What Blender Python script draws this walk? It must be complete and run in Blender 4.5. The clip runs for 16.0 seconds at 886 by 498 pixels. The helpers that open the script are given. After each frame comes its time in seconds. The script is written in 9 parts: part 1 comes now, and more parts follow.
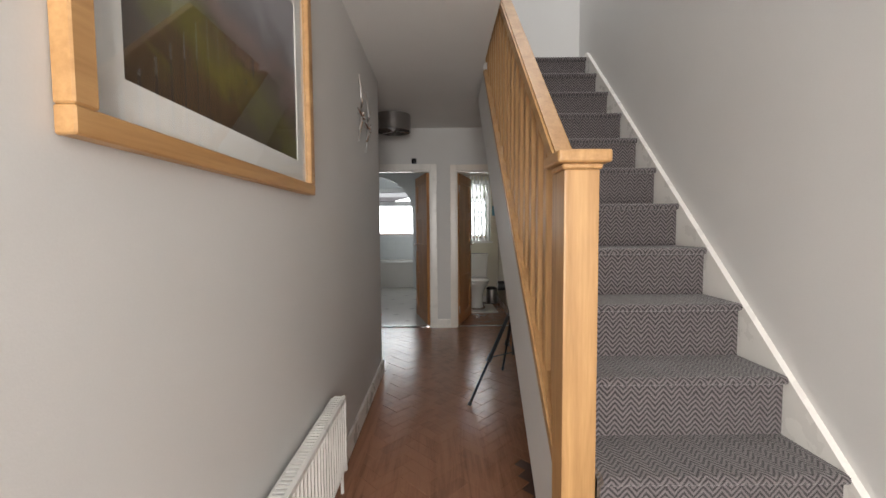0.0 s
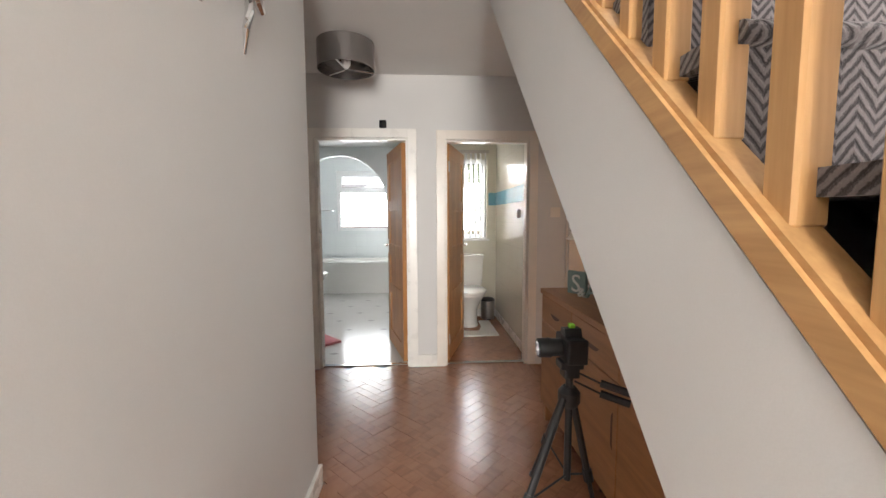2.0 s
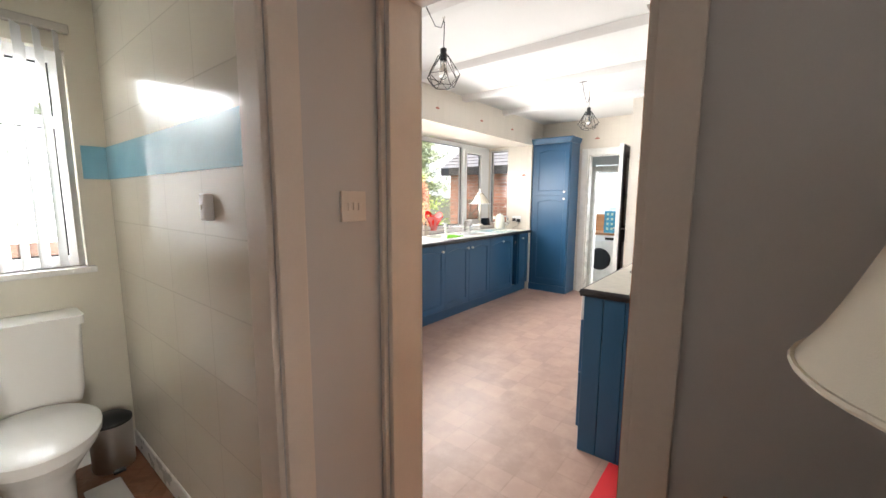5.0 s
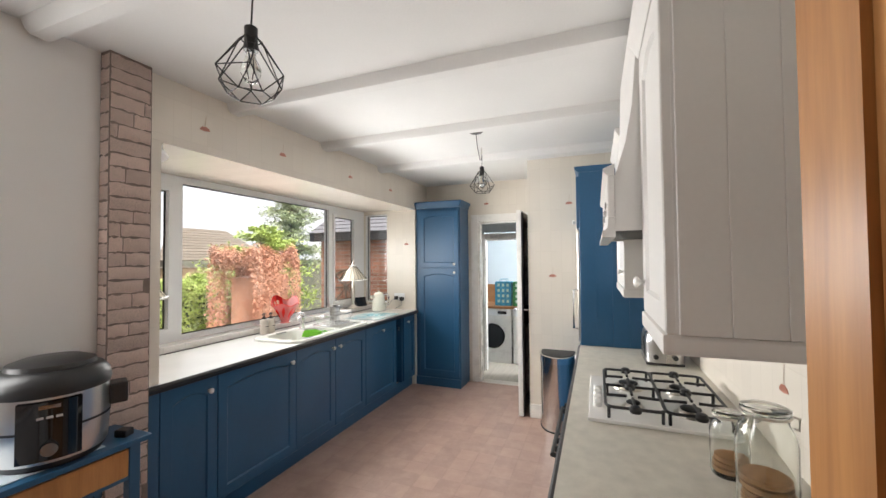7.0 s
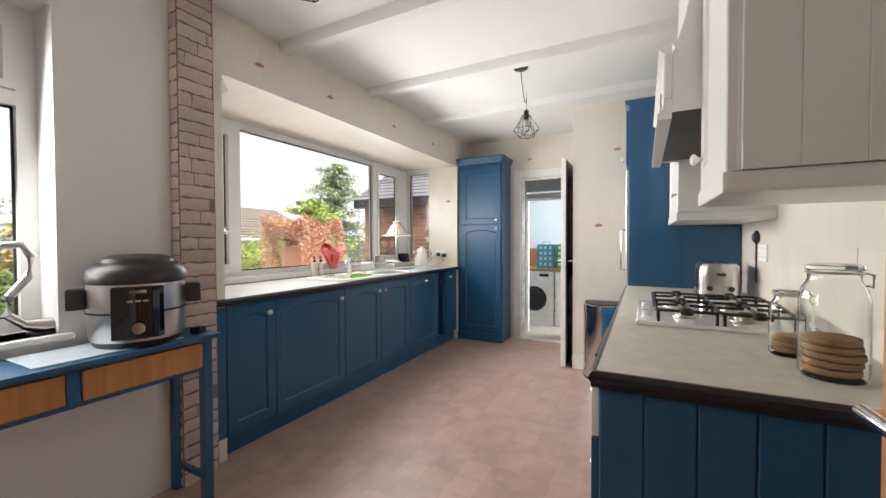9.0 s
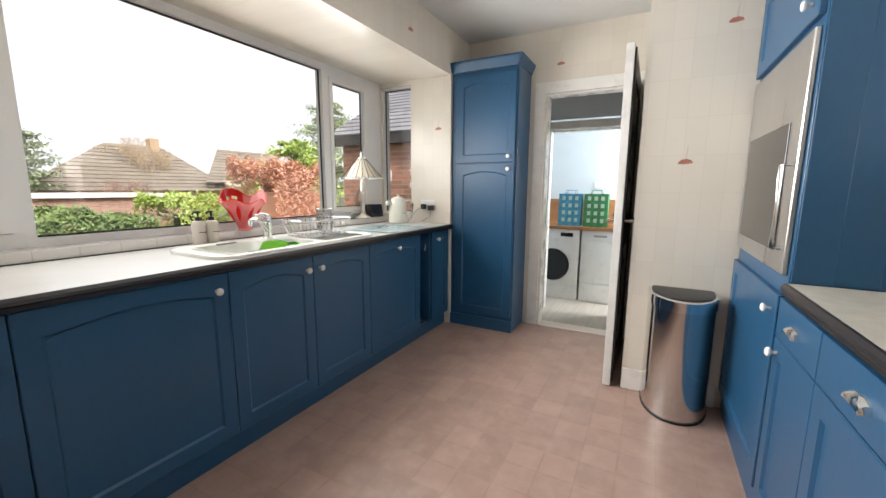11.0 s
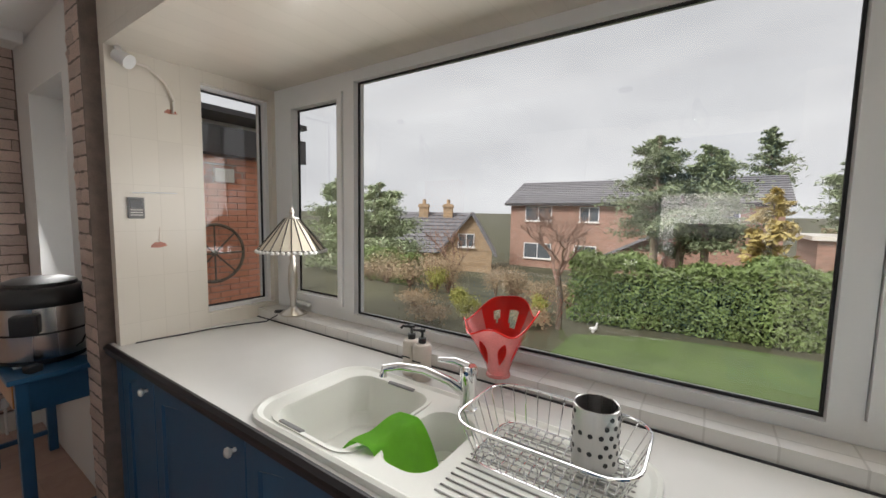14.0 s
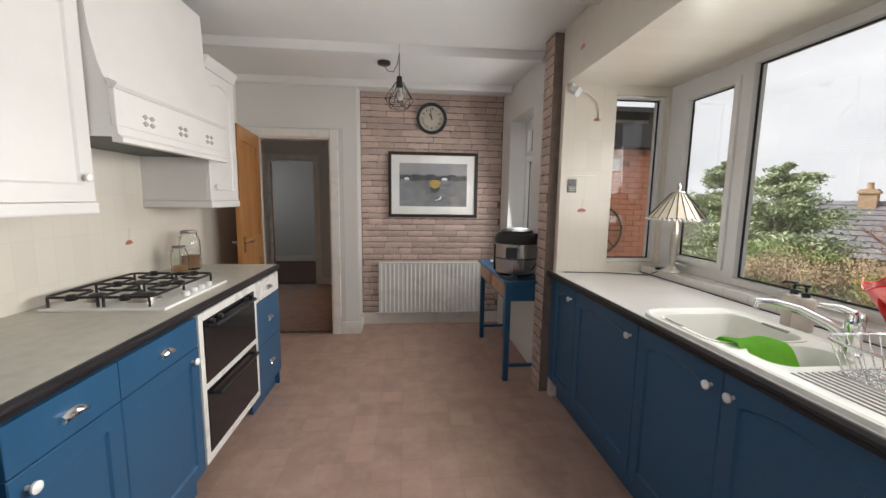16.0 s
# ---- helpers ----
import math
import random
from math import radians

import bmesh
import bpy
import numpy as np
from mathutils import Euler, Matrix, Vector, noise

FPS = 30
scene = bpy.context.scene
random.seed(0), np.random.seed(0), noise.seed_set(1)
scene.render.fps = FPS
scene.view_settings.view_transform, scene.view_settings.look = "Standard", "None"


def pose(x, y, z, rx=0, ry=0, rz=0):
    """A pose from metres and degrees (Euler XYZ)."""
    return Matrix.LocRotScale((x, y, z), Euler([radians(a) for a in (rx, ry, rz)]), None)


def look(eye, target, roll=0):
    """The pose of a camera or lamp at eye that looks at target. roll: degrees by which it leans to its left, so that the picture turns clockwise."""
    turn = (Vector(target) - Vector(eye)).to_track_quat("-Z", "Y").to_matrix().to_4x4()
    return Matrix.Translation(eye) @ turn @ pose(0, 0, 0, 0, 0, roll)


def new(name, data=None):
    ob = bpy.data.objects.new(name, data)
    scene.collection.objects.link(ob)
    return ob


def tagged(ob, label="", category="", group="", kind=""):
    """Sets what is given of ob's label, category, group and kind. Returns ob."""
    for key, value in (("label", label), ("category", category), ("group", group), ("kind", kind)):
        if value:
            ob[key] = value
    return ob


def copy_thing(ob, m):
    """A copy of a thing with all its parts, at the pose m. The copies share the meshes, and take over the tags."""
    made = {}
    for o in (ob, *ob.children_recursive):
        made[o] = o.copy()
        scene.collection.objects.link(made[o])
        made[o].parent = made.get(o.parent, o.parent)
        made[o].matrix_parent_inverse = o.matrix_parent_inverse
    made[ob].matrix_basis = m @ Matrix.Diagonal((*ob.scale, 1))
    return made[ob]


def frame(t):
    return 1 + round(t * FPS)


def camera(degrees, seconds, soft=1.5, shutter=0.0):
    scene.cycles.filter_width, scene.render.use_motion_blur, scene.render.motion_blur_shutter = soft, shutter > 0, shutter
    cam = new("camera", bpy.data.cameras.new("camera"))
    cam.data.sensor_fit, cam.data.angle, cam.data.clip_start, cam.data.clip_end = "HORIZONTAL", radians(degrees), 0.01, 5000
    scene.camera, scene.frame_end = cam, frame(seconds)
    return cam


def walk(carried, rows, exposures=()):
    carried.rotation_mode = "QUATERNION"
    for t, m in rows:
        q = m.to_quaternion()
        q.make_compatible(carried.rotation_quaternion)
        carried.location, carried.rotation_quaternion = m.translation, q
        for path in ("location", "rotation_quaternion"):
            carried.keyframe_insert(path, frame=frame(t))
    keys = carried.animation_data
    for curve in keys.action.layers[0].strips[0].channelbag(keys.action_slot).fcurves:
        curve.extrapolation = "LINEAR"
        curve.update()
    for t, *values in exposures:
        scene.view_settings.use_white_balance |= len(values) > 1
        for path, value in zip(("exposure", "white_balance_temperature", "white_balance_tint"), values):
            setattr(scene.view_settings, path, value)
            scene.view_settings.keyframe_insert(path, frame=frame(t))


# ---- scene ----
cam = camera(97.4, 16.0)
PATH = [
    (0, (0.07, 0.366, 1.259), (0.077, 2.363, 1.151), -0.4),
    (0.5, (0.087, 0.721, 1.299), (0.13, 2.717, 1.177), 0.7),
    (1, (0.076, 1.102, 1.415), (0.141, 3.092, 1.232), -0.4),
    (1.5, (0.052, 1.488, 1.323), (0.147, 3.48, 1.171), -0.3),
    (2, (0.054, 1.888, 1.317), (0.162, 3.878, 1.151), -0.2),
    (2.5, (0.05, 2.356, 1.367), (0.232, 4.338, 1.173), -0.4),
    (3, (0.079, 2.811, 1.35), (0.409, 4.772, 1.143), -0.3),
    (3.5, (0.121, 3.233, 1.356), (0.684, 5.136, 1.11), -0.1),
    (4, (0.21, 3.68, 1.343), (1.098, 5.452, 1.077), -0.4),
    (4.5, (0.384, 4.052, 1.367), (1.585, 5.631, 1.115), 0.1),
    (5, (0.505, 4.338, 1.374), (2.056, 5.574, 1.116), 0.3),
    (7.3, (1.637, 4.907, 1.541), (3.499, 5.633, 1.601), -0.6),
    (7.5, (1.661, 4.911, 1.539), (3.505, 5.681, 1.633), -0.5),
    (8, (1.624, 4.914, 1.487), (3.42, 5.788, 1.596), -0.4),
    (8.5, (1.541, 4.89, 1.381), (3.311, 5.82, 1.437), -0.3),
    (9, (1.513, 4.904, 1.228), (3.289, 5.821, 1.186), -0.2),
    (9.2, (1.551, 4.935, 1.165), (3.331, 5.843, 1.076), -0.3),
    (11.3, (3.148, 5.558, 1.229), (4.865, 6.522, 0.88), -0.2),
    (11.5, (3.333, 5.653, 1.241), (4.985, 6.734, 0.921), -0.1),
    (12, (3.79, 5.85, 1.296), (5.087, 7.352, 1.05), 0.0),
    (12.5, (4.148, 6.059, 1.375), (4.936, 7.884, 1.148), 0.1),
    (13, (4.49, 6.214, 1.456), (4.662, 8.193, 1.224), 0.2),
    (13.5, (4.772, 6.375, 1.494), (4.332, 8.313, 1.275), 0.8),
    (14, (4.925, 6.412, 1.498), (3.806, 8.06, 1.318), 1.0),
    (14.5, (5.014, 6.25, 1.497), (3.366, 7.37, 1.329), 0.8),
    (15, (5.146, 6.095, 1.476), (3.272, 6.771, 1.298), 0.9),
    (15.5, (5.314, 5.997, 1.453), (3.359, 6.357, 1.232), 0.9),
    (16, (5.442, 5.949, 1.4), (3.467, 6.139, 1.145), 0.8),
]
EXPOSURES = [(0.0, 1.2), (1.5, 2.2), (2.5, 3.0), (3.2, 3.1), (4.0, 2.95), (4.5, 2.95), (5.0, 2.75), (7.5, 2.05), (9.0, 2.05), (11.5, 2.0), (12.1, 1.9), (13.0, 1.5), (14.0, 1.25), (15.0, 1.45), (16.0, 1.6)]
walk(cam, [(t, look(eye, target, roll)) for t, eye, target, roll in PATH], EXPOSURES)

# ---------------------------------------------------------------- world and large lights
world = bpy.data.worlds.new("overcast_sky")
scene.world = world
world.use_nodes = True
wn, wl = world.node_tree.nodes, world.node_tree.links
wbg = wn["Background"]
sky = wn.new("ShaderNodeTexSky")
sky.sky_type, sky.sun_disc = "NISHITA", False
sky.sun_elevation, sky.sun_rotation = radians(42), radians(200)
grey = wn.new("ShaderNodeRGBToBW")
wl.new(sky.outputs[0], grey.inputs[0])
wmix = wn.new("ShaderNodeMix")
wmix.data_type = "RGBA"
wmix.inputs[0].default_value = 0.85
wl.new(grey.outputs[0], wmix.inputs[6])
wmix.inputs[7].default_value = (6.7, 6.75, 6.9, 1)
cloud, cloud_map, cloud_mul = wn.new("ShaderNodeTexNoise"), wn.new("ShaderNodeMapping"), wn.new("ShaderNodeMix")
wco = wn.new("ShaderNodeTexCoord")
cloud_map.inputs["Scale"].default_value = (2.0, 2.0, 7.0)
cloud.inputs["Scale"].default_value, cloud.inputs["Detail"].default_value = 1.3, 6
wl.new(wco.outputs["Generated"], cloud_map.inputs[0])
wl.new(cloud_map.outputs[0], cloud.inputs["Vector"])
cramp = wn.new("ShaderNodeValToRGB")
cramp.color_ramp.elements[0].position, cramp.color_ramp.elements[0].color = 0.3, (0.84, 0.845, 0.86, 1)
cramp.color_ramp.elements[1].position, cramp.color_ramp.elements[1].color = 0.7, (1.08, 1.08, 1.08, 1)
wl.new(cloud.outputs[0], cramp.inputs[0])
cloud_mul.data_type, cloud_mul.blend_type = "RGBA", "MULTIPLY"
cloud_mul.inputs[0].default_value = 1.0
wl.new(wmix.outputs[2], cloud_mul.inputs[6])
wl.new(cramp.outputs[0], cloud_mul.inputs[7])
wl.new(cloud_mul.outputs[2], wbg.inputs[0])
wbg.inputs[1].default_value = 0.05

sun_data = bpy.data.lights.new("sun", "SUN")
sun_data.energy, sun_data.angle, sun_data.color = 1.5, radians(24), (1.0, 0.97, 0.93)
sun = new("sun", sun_data)
sun.matrix_world = look((0, 0, 20), (3.42, 9.4, 11.0))


def daylight_lamp(name, centre, target, w, h, power, colour=(0.95, 0.98, 1.0), spread=180):
    """An area lamp that stands in for sky light at a window, or is added as fill."""
    d = bpy.data.lights.new(name, "AREA")
    d.shape, d.size, d.size_y, d.energy, d.color = "RECTANGLE", w, h, power, colour
    d.spread = radians(spread)
    ob = new(name, d)
    ob.matrix_world = look(centre, target)
    return ob


# sky light at the bay glass, plus an added fill lamp inside the bay
daylight_lamp("bay_daylight", (4.4, 7.655, 1.52), (4.4, 5.0, 1.40), 2.5, 0.6, 6.0, (1, 0.985, 0.965))
daylight_lamp("bay_daylight_inner", (4.4, 7.16, 1.56), (4.4, 5.0, 1.35), 1.9, 0.6, 9.5, (1, 0.985, 0.965), 140)
daylight_lamp("narrow_window_daylight", (1.83, 7.08, 1.55), (2.4, 5.0, 1.1), 0.5, 0.9, 4, (1, 0.99, 0.97))
# added fill lamp: the side room has no window
daylight_lamp("side_room_daylight", (-2.2, 2.62, 1.6), (-2.6, 5.0, 1.0), 1.0, 1.0, 1.6)
daylight_lamp("bathroom_daylight", (-1.0, 9.52, 1.62), (-0.8, 6.0, 0.8), 1.0, 1.0, 6, (0.95, 0.98, 1.0))
daylight_lamp("wc_daylight", (0.63, 7.1, 1.55), (0.65, 5.5, 0.7), 0.45, 0.95, 4.5)
# added lamp for an unseen, assumed glazed entrance behind the walk's start
daylight_lamp("front_door_daylight", (0.1, -1.5, 1.35), (0.1, 2.0, 1.2), 1.0, 1.7, 40, (1.0, 0.965, 0.92))
# added fill lamp below the closed stairwell ceiling; no rooflight is built
daylight_lamp("landing_daylight", (0.8, 2.6, 4.88), (0.8, 2.6, 1.5), 0.6, 1.1, 8)
# added lamp to brighten the utility room, at an assumed window out of view
daylight_lamp("utility_daylight", (7.7, 4.55, 1.7), (7.4, 6.0, 0.8), 0.7, 0.9, 16)

# ---------------------------------------------------------------- mesh helpers


def thing(name, label, category, x=0, y=0, z=0, rz=0, group="", kind=""):
    """An empty at a thing's base; its parts are made in the thing's own space."""
    ob = new(name)
    ob.empty_display_size = 0.05
    ob.matrix_basis = pose(x, y, z, 0, 0, rz)
    return tagged(ob, label, category, group, kind)


def part(name, bm, material, parent=None, label="", smooth=False, kind=""):
    me = bpy.data.meshes.new(name)
    bmesh.ops.recalc_face_normals(bm, faces=bm.faces)
    bm.to_mesh(me)
    bm.free()
    me.materials.append(material)
    if smooth:
        me.polygons.foreach_set("use_smooth", [True] * len(me.polygons))
        me.set_sharp_from_angle(angle=radians(38))
    ob = new(name, me)
    ob.parent = parent
    return tagged(ob, label, kind=kind)


def single(name, bm, material, label, category="", smooth=False, group="", kind=""):
    return tagged(part(name, bm, material, None, "", smooth), label, category, group, kind)


def bm_new():
    return bmesh.new()


def box(bm, x0, x1, y0, y1, z0, z1, bev=0.0, seg=1, m=None):
    vs = [bm.verts.new(p) for p in ((x0, y0, z0), (x1, y0, z0), (x1, y1, z0), (x0, y1, z0), (x0, y0, z1), (x1, y0, z1), (x1, y1, z1), (x0, y1, z1))]
    fs = [bm.faces.new([vs[i] for i in f]) for f in ((3, 2, 1, 0), (4, 5, 6, 7), (0, 1, 5, 4), (1, 2, 6, 5), (2, 3, 7, 6), (3, 0, 4, 7))]
    if bev > 0:
        es = list({e for f in fs for e in f.edges})
        r = bmesh.ops.bevel(bm, geom=es, offset=bev, segments=seg, affect="EDGES", profile=0.7)
        vs = list({v for f in r["faces"] for v in f.verts} | {v for v in vs if v.is_valid})
    if m is not None:
        bmesh.ops.transform(bm, matrix=m, verts=vs)
    return bm


def boxed(x0, x1, y0, y1, z0, z1, bev=0.0, seg=1):
    return box(bm_new(), x0, x1, y0, y1, z0, z1, bev, seg)


def prism(bm, pts, axis, a, b):
    """A flat outline (u, v) pushed along an axis from a to b."""
    def at(u, v, w):
        return {"x": (w, u, v), "y": (u, w, v), "z": (u, v, w)}[axis]
    lo = [bm.verts.new(at(u, v, a)) for u, v in pts]
    hi = [bm.verts.new(at(u, v, b)) for u, v in pts]
    n = len(pts)
    bm.faces.new(lo)
    bm.faces.new(hi[::-1])
    for i in range(n):
        bm.faces.new((lo[i], hi[i], hi[(i + 1) % n], lo[(i + 1) % n]))
    return bm


def ring_tube(bm, rings, closed=False, caps=True):
    """Skins a list of equal rings of points."""
    rs = [[bm.verts.new(p) for p in r] for r in rings]
    n = len(rs[0])
    for a, b in zip(rs, rs[1:] + ([rs[0]] if closed else [])):
        for i in range(n):
            bm.faces.new((a[i], a[(i + 1) % n], b[(i + 1) % n], b[i]))
    if caps and not closed:
        bm.faces.new(rs[0][::-1])
        bm.faces.new(rs[-1])
    return bm


def tube(bm, pts, r, n=8, closed=False):
    """A round bar along points; r a number or one a point."""
    pts = [Vector(p) for p in pts]
    k = len(pts)
    rings, up = [], Vector((0.03, 0.02, 1)).normalized()
    for i, p in enumerate(pts):
        a = pts[(i - 1) % k] if (closed or i > 0) else p
        b = pts[(i + 1) % k] if (closed or i < k - 1) else p
        d = (b - a).normalized()
        s = d.cross(up)
        if s.length < 0.05:
            s = d.cross(Vector((1, 0, 0)))
        s.normalize()
        u = s.cross(d)
        rr = r[i] if isinstance(r, (list, tuple)) else r
        rings.append([p + rr * (math.cos(t) * s + math.sin(t) * u) for t in (2 * math.pi * j / n for j in range(n))])
    return ring_tube(bm, rings, closed)


def lathe(bm, profile, n=28, c=(0, 0, 0), caps=True):
    rings = [[(c[0] + r * math.cos(2 * math.pi * j / n), c[1] + r * math.sin(2 * math.pi * j / n), c[2] + z) for j in range(n)] for r, z in profile]
    return ring_tube(bm, rings, False, caps)


def arc(cx, cy, r, a0, a1, n):
    return [(cx + r * math.cos(radians(a0 + (a1 - a0) * i / n)), cy + r * math.sin(radians(a0 + (a1 - a0) * i / n))) for i in range(n + 1)]


def rounded(x0, x1, y0, y1, r, n=5):
    return arc(x1 - r, y1 - r, r, 0, 90, n) + arc(x0 + r, y1 - r, r, 90, 180, n) + arc(x0 + r, y0 + r, r, 180, 270, n) + arc(x1 - r, y0 + r, r, 270, 360, n)


def holed(bm, axis, a, b, u0, u1, v0, v1, holes):
    """A wall slab (thickness a..b along axis) over u0..u1, v0..v1 with rectangular holes (u0, u1, v0, v1) right through it."""
    us = sorted({u0, u1, *[h[0] for h in holes], *[h[1] for h in holes]})
    vs = sorted({v0, v1, *[h[2] for h in holes], *[h[3] for h in holes]})
    us = [u for u in us if u0 <= u <= u1]
    vs = [v for v in vs if v0 <= v <= v1]

    def solid(i, j):
        if not (0 <= i < len(us) - 1 and 0 <= j < len(vs) - 1):
            return False
        cu, cv = (us[i] + us[i + 1]) / 2, (vs[j] + vs[j + 1]) / 2
        return not any(h[0] < cu < h[1] and h[2] < cv < h[3] for h in holes)
    cache = {}

    def vert(i, j, w):
        if (i, j, w) not in cache:
            u, v, t = us[i], vs[j], (a, b)[w]
            cache[i, j, w] = bm.verts.new({"x": (t, u, v), "y": (u, t, v), "z": (u, v, t)}[axis])
        return cache[i, j, w]
    for i in range(len(us) - 1):
        for j in range(len(vs) - 1):
            if not solid(i, j):
                continue
            for w in (0, 1):
                bm.faces.new([vert(i, j, w), vert(i + 1, j, w), vert(i + 1, j + 1, w), vert(i, j + 1, w)])
            for di, dj, e in ((-1, 0, ((i, j), (i, j + 1))), (1, 0, ((i + 1, j), (i + 1, j + 1))), (0, -1, ((i, j), (i + 1, j))), (0, 1, ((i, j + 1), (i + 1, j + 1)))):
                if not solid(i + di, j + dj):
                    (p, q), (r, s) = e
                    bm.faces.new([vert(p, q, 0), vert(r, s, 0), vert(r, s, 1), vert(p, q, 1)])
    return bm


def structure(name, bm, material, label, category, smooth=False):
    return single(name, bm, material, label, category, smooth, kind="structure")


# ---------------------------------------------------------------- materials


def nodes_of(name):
    m = bpy.data.materials.new(name)
    m.use_nodes = True
    return m, m.node_tree.nodes, m.node_tree.links, m.node_tree.nodes["Principled BSDF"]


def surface(name, base, rough=0.6, metal=0.0, var=0.06, scale=6.0, fine=180.0, bump=0.04, stretch=(1, 1, 1), spec=0.5, coat=0.0, rnd=0.0):
    """Base colour varied at two scales, with fine relief and uneven gloss."""
    m, n, l, p = nodes_of(name)
    tc = n.new("ShaderNodeTexCoord")
    mp = n.new("ShaderNodeMapping")
    mp.inputs["Scale"].default_value = stretch
    l.new(tc.outputs["Object"], mp.inputs[0])
    big, small = n.new("ShaderNodeTexNoise"), n.new("ShaderNodeTexNoise")
    big.inputs["Scale"].default_value, big.inputs["Detail"].default_value = scale, 5
    small.inputs["Scale"].default_value, small.inputs["Detail"].default_value = fine, 2
    for t in (big, small):
        l.new(mp.outputs[0], t.inputs["Vector"])
    add = n.new("ShaderNodeMath")
    add.operation = "MULTIPLY_ADD"
    l.new(small.outputs[0], add.inputs[0])
    add.inputs[1].default_value = 0.35
    l.new(big.outputs[0], add.inputs[2])
    last = add.outputs[0]
    if rnd > 0:
        oi = n.new("ShaderNodeObjectInfo")
        ma = n.new("ShaderNodeMath")
        ma.operation = "MULTIPLY_ADD"
        l.new(oi.outputs["Random"], ma.inputs[0])
        ma.inputs[1].default_value = rnd
        l.new(last, ma.inputs[2])
        geo = n.new("ShaderNodeNewGeometry")
        mb = n.new("ShaderNodeMath")
        mb.operation = "MULTIPLY_ADD"
        l.new(geo.outputs["Random Per Island"], mb.inputs[0])
        mb.inputs[1].default_value = rnd
        l.new(ma.outputs[0], mb.inputs[2])
        last = mb.outputs[0]
    ramp = n.new("ShaderNodeValToRGB")
    e = ramp.color_ramp.elements
    e[0].position, e[1].position = 0.3, 1.0 + rnd
    e[0].color = tuple(max(0, c * (1 - 1.6 * var)) for c in base) + (1,)
    e[1].color = tuple(min(1, c * (1 + 1.6 * var)) for c in base) + (1,)
    l.new(last, ramp.inputs[0])
    l.new(ramp.outputs[0], p.inputs["Base Color"])
    mr = n.new("ShaderNodeMapRange")
    mr.inputs[3].default_value, mr.inputs[4].default_value = max(0.02, rough * 0.85), min(1, rough * 1.15)
    l.new(big.outputs[0], mr.inputs[0])
    l.new(mr.outputs[0], p.inputs["Roughness"])
    p.inputs["Metallic"].default_value = metal
    p.inputs["Specular IOR Level"].default_value = spec
    p.inputs["Coat Weight"].default_value = coat
    p.inputs["Coat Roughness"].default_value = 0.15
    if bump > 0:
        b = n.new("ShaderNodeBump")
        b.inputs["Strength"].default_value, b.inputs["Distance"].default_value = bump, 0.01
        l.new(add.outputs[0], b.inputs["Height"])
        l.new(b.outputs[0], p.inputs["Normal"])
    return m


def wood(name, dark, light, axis="z", rough=0.4, grain=14.0, rnd=0.0, coat=0.0):
    """Long grain along one axis with streaks and pores."""
    m, n, l, p = nodes_of(name)
    tc, mp = n.new("ShaderNodeTexCoord"), n.new("ShaderNodeMapping")
    sc = [grain, grain, grain]
    sc["xyz".index(axis)] = grain * 0.07
    mp.inputs["Scale"].default_value = sc
    l.new(tc.outputs["Object"], mp.inputs[0])
    if rnd > 0:
        oi, cmb = n.new("ShaderNodeObjectInfo"), n.new("ShaderNodeVectorMath")
        cmb.operation = "SCALE"
        cmb.inputs[0].default_value = (7.3, 3.1, 9.7)
        l.new(oi.outputs["Random"], cmb.inputs["Scale"])
        l.new(cmb.outputs[0], mp.inputs["Location"])
    a, b = n.new("ShaderNodeTexNoise"), n.new("ShaderNodeTexNoise")
    a.inputs["Scale"].default_value, a.inputs["Detail"].default_value, a.inputs["Distortion"].default_value = 1.0, 6, 1.2
    b.inputs["Scale"].default_value, b.inputs["Detail"].default_value = 9.0, 3
    for t in (a, b):
        l.new(mp.outputs[0], t.inputs["Vector"])
    add = n.new("ShaderNodeMath")
    add.operation = "MULTIPLY_ADD"
    l.new(b.outputs[0], add.inputs[0])
    add.inputs[1].default_value = 0.45
    l.new(a.outputs[0], add.inputs[2])
    last = add.outputs[0]
    if rnd > 0:
        for src in (oi.outputs["Random"], n.new("ShaderNodeNewGeometry").outputs["Random Per Island"]):
            ma = n.new("ShaderNodeMath")
            ma.operation = "MULTIPLY_ADD"
            l.new(src, ma.inputs[0])
            ma.inputs[1].default_value = rnd
            l.new(last, ma.inputs[2])
            last = ma.outputs[0]
    ramp = n.new("ShaderNodeValToRGB")
    e = ramp.color_ramp.elements
    e[0].position, e[1].position = 0.42, 0.98 + 1.3 * rnd
    e[0].color, e[1].color = (*dark, 1), (*light, 1)
    l.new(last, ramp.inputs[0])
    l.new(ramp.outputs[0], p.inputs["Base Color"])
    p.inputs["Roughness"].default_value = rough
    p.inputs["Coat Weight"].default_value = coat
    p.inputs["Coat Roughness"].default_value = 0.2
    bp = n.new("ShaderNodeBump")
    bp.inputs["Strength"].default_value, bp.inputs["Distance"].default_value = 0.08, 0.004
    l.new(add.outputs[0], bp.inputs["Height"])
    l.new(bp.outputs[0], p.inputs["Normal"])
    return m


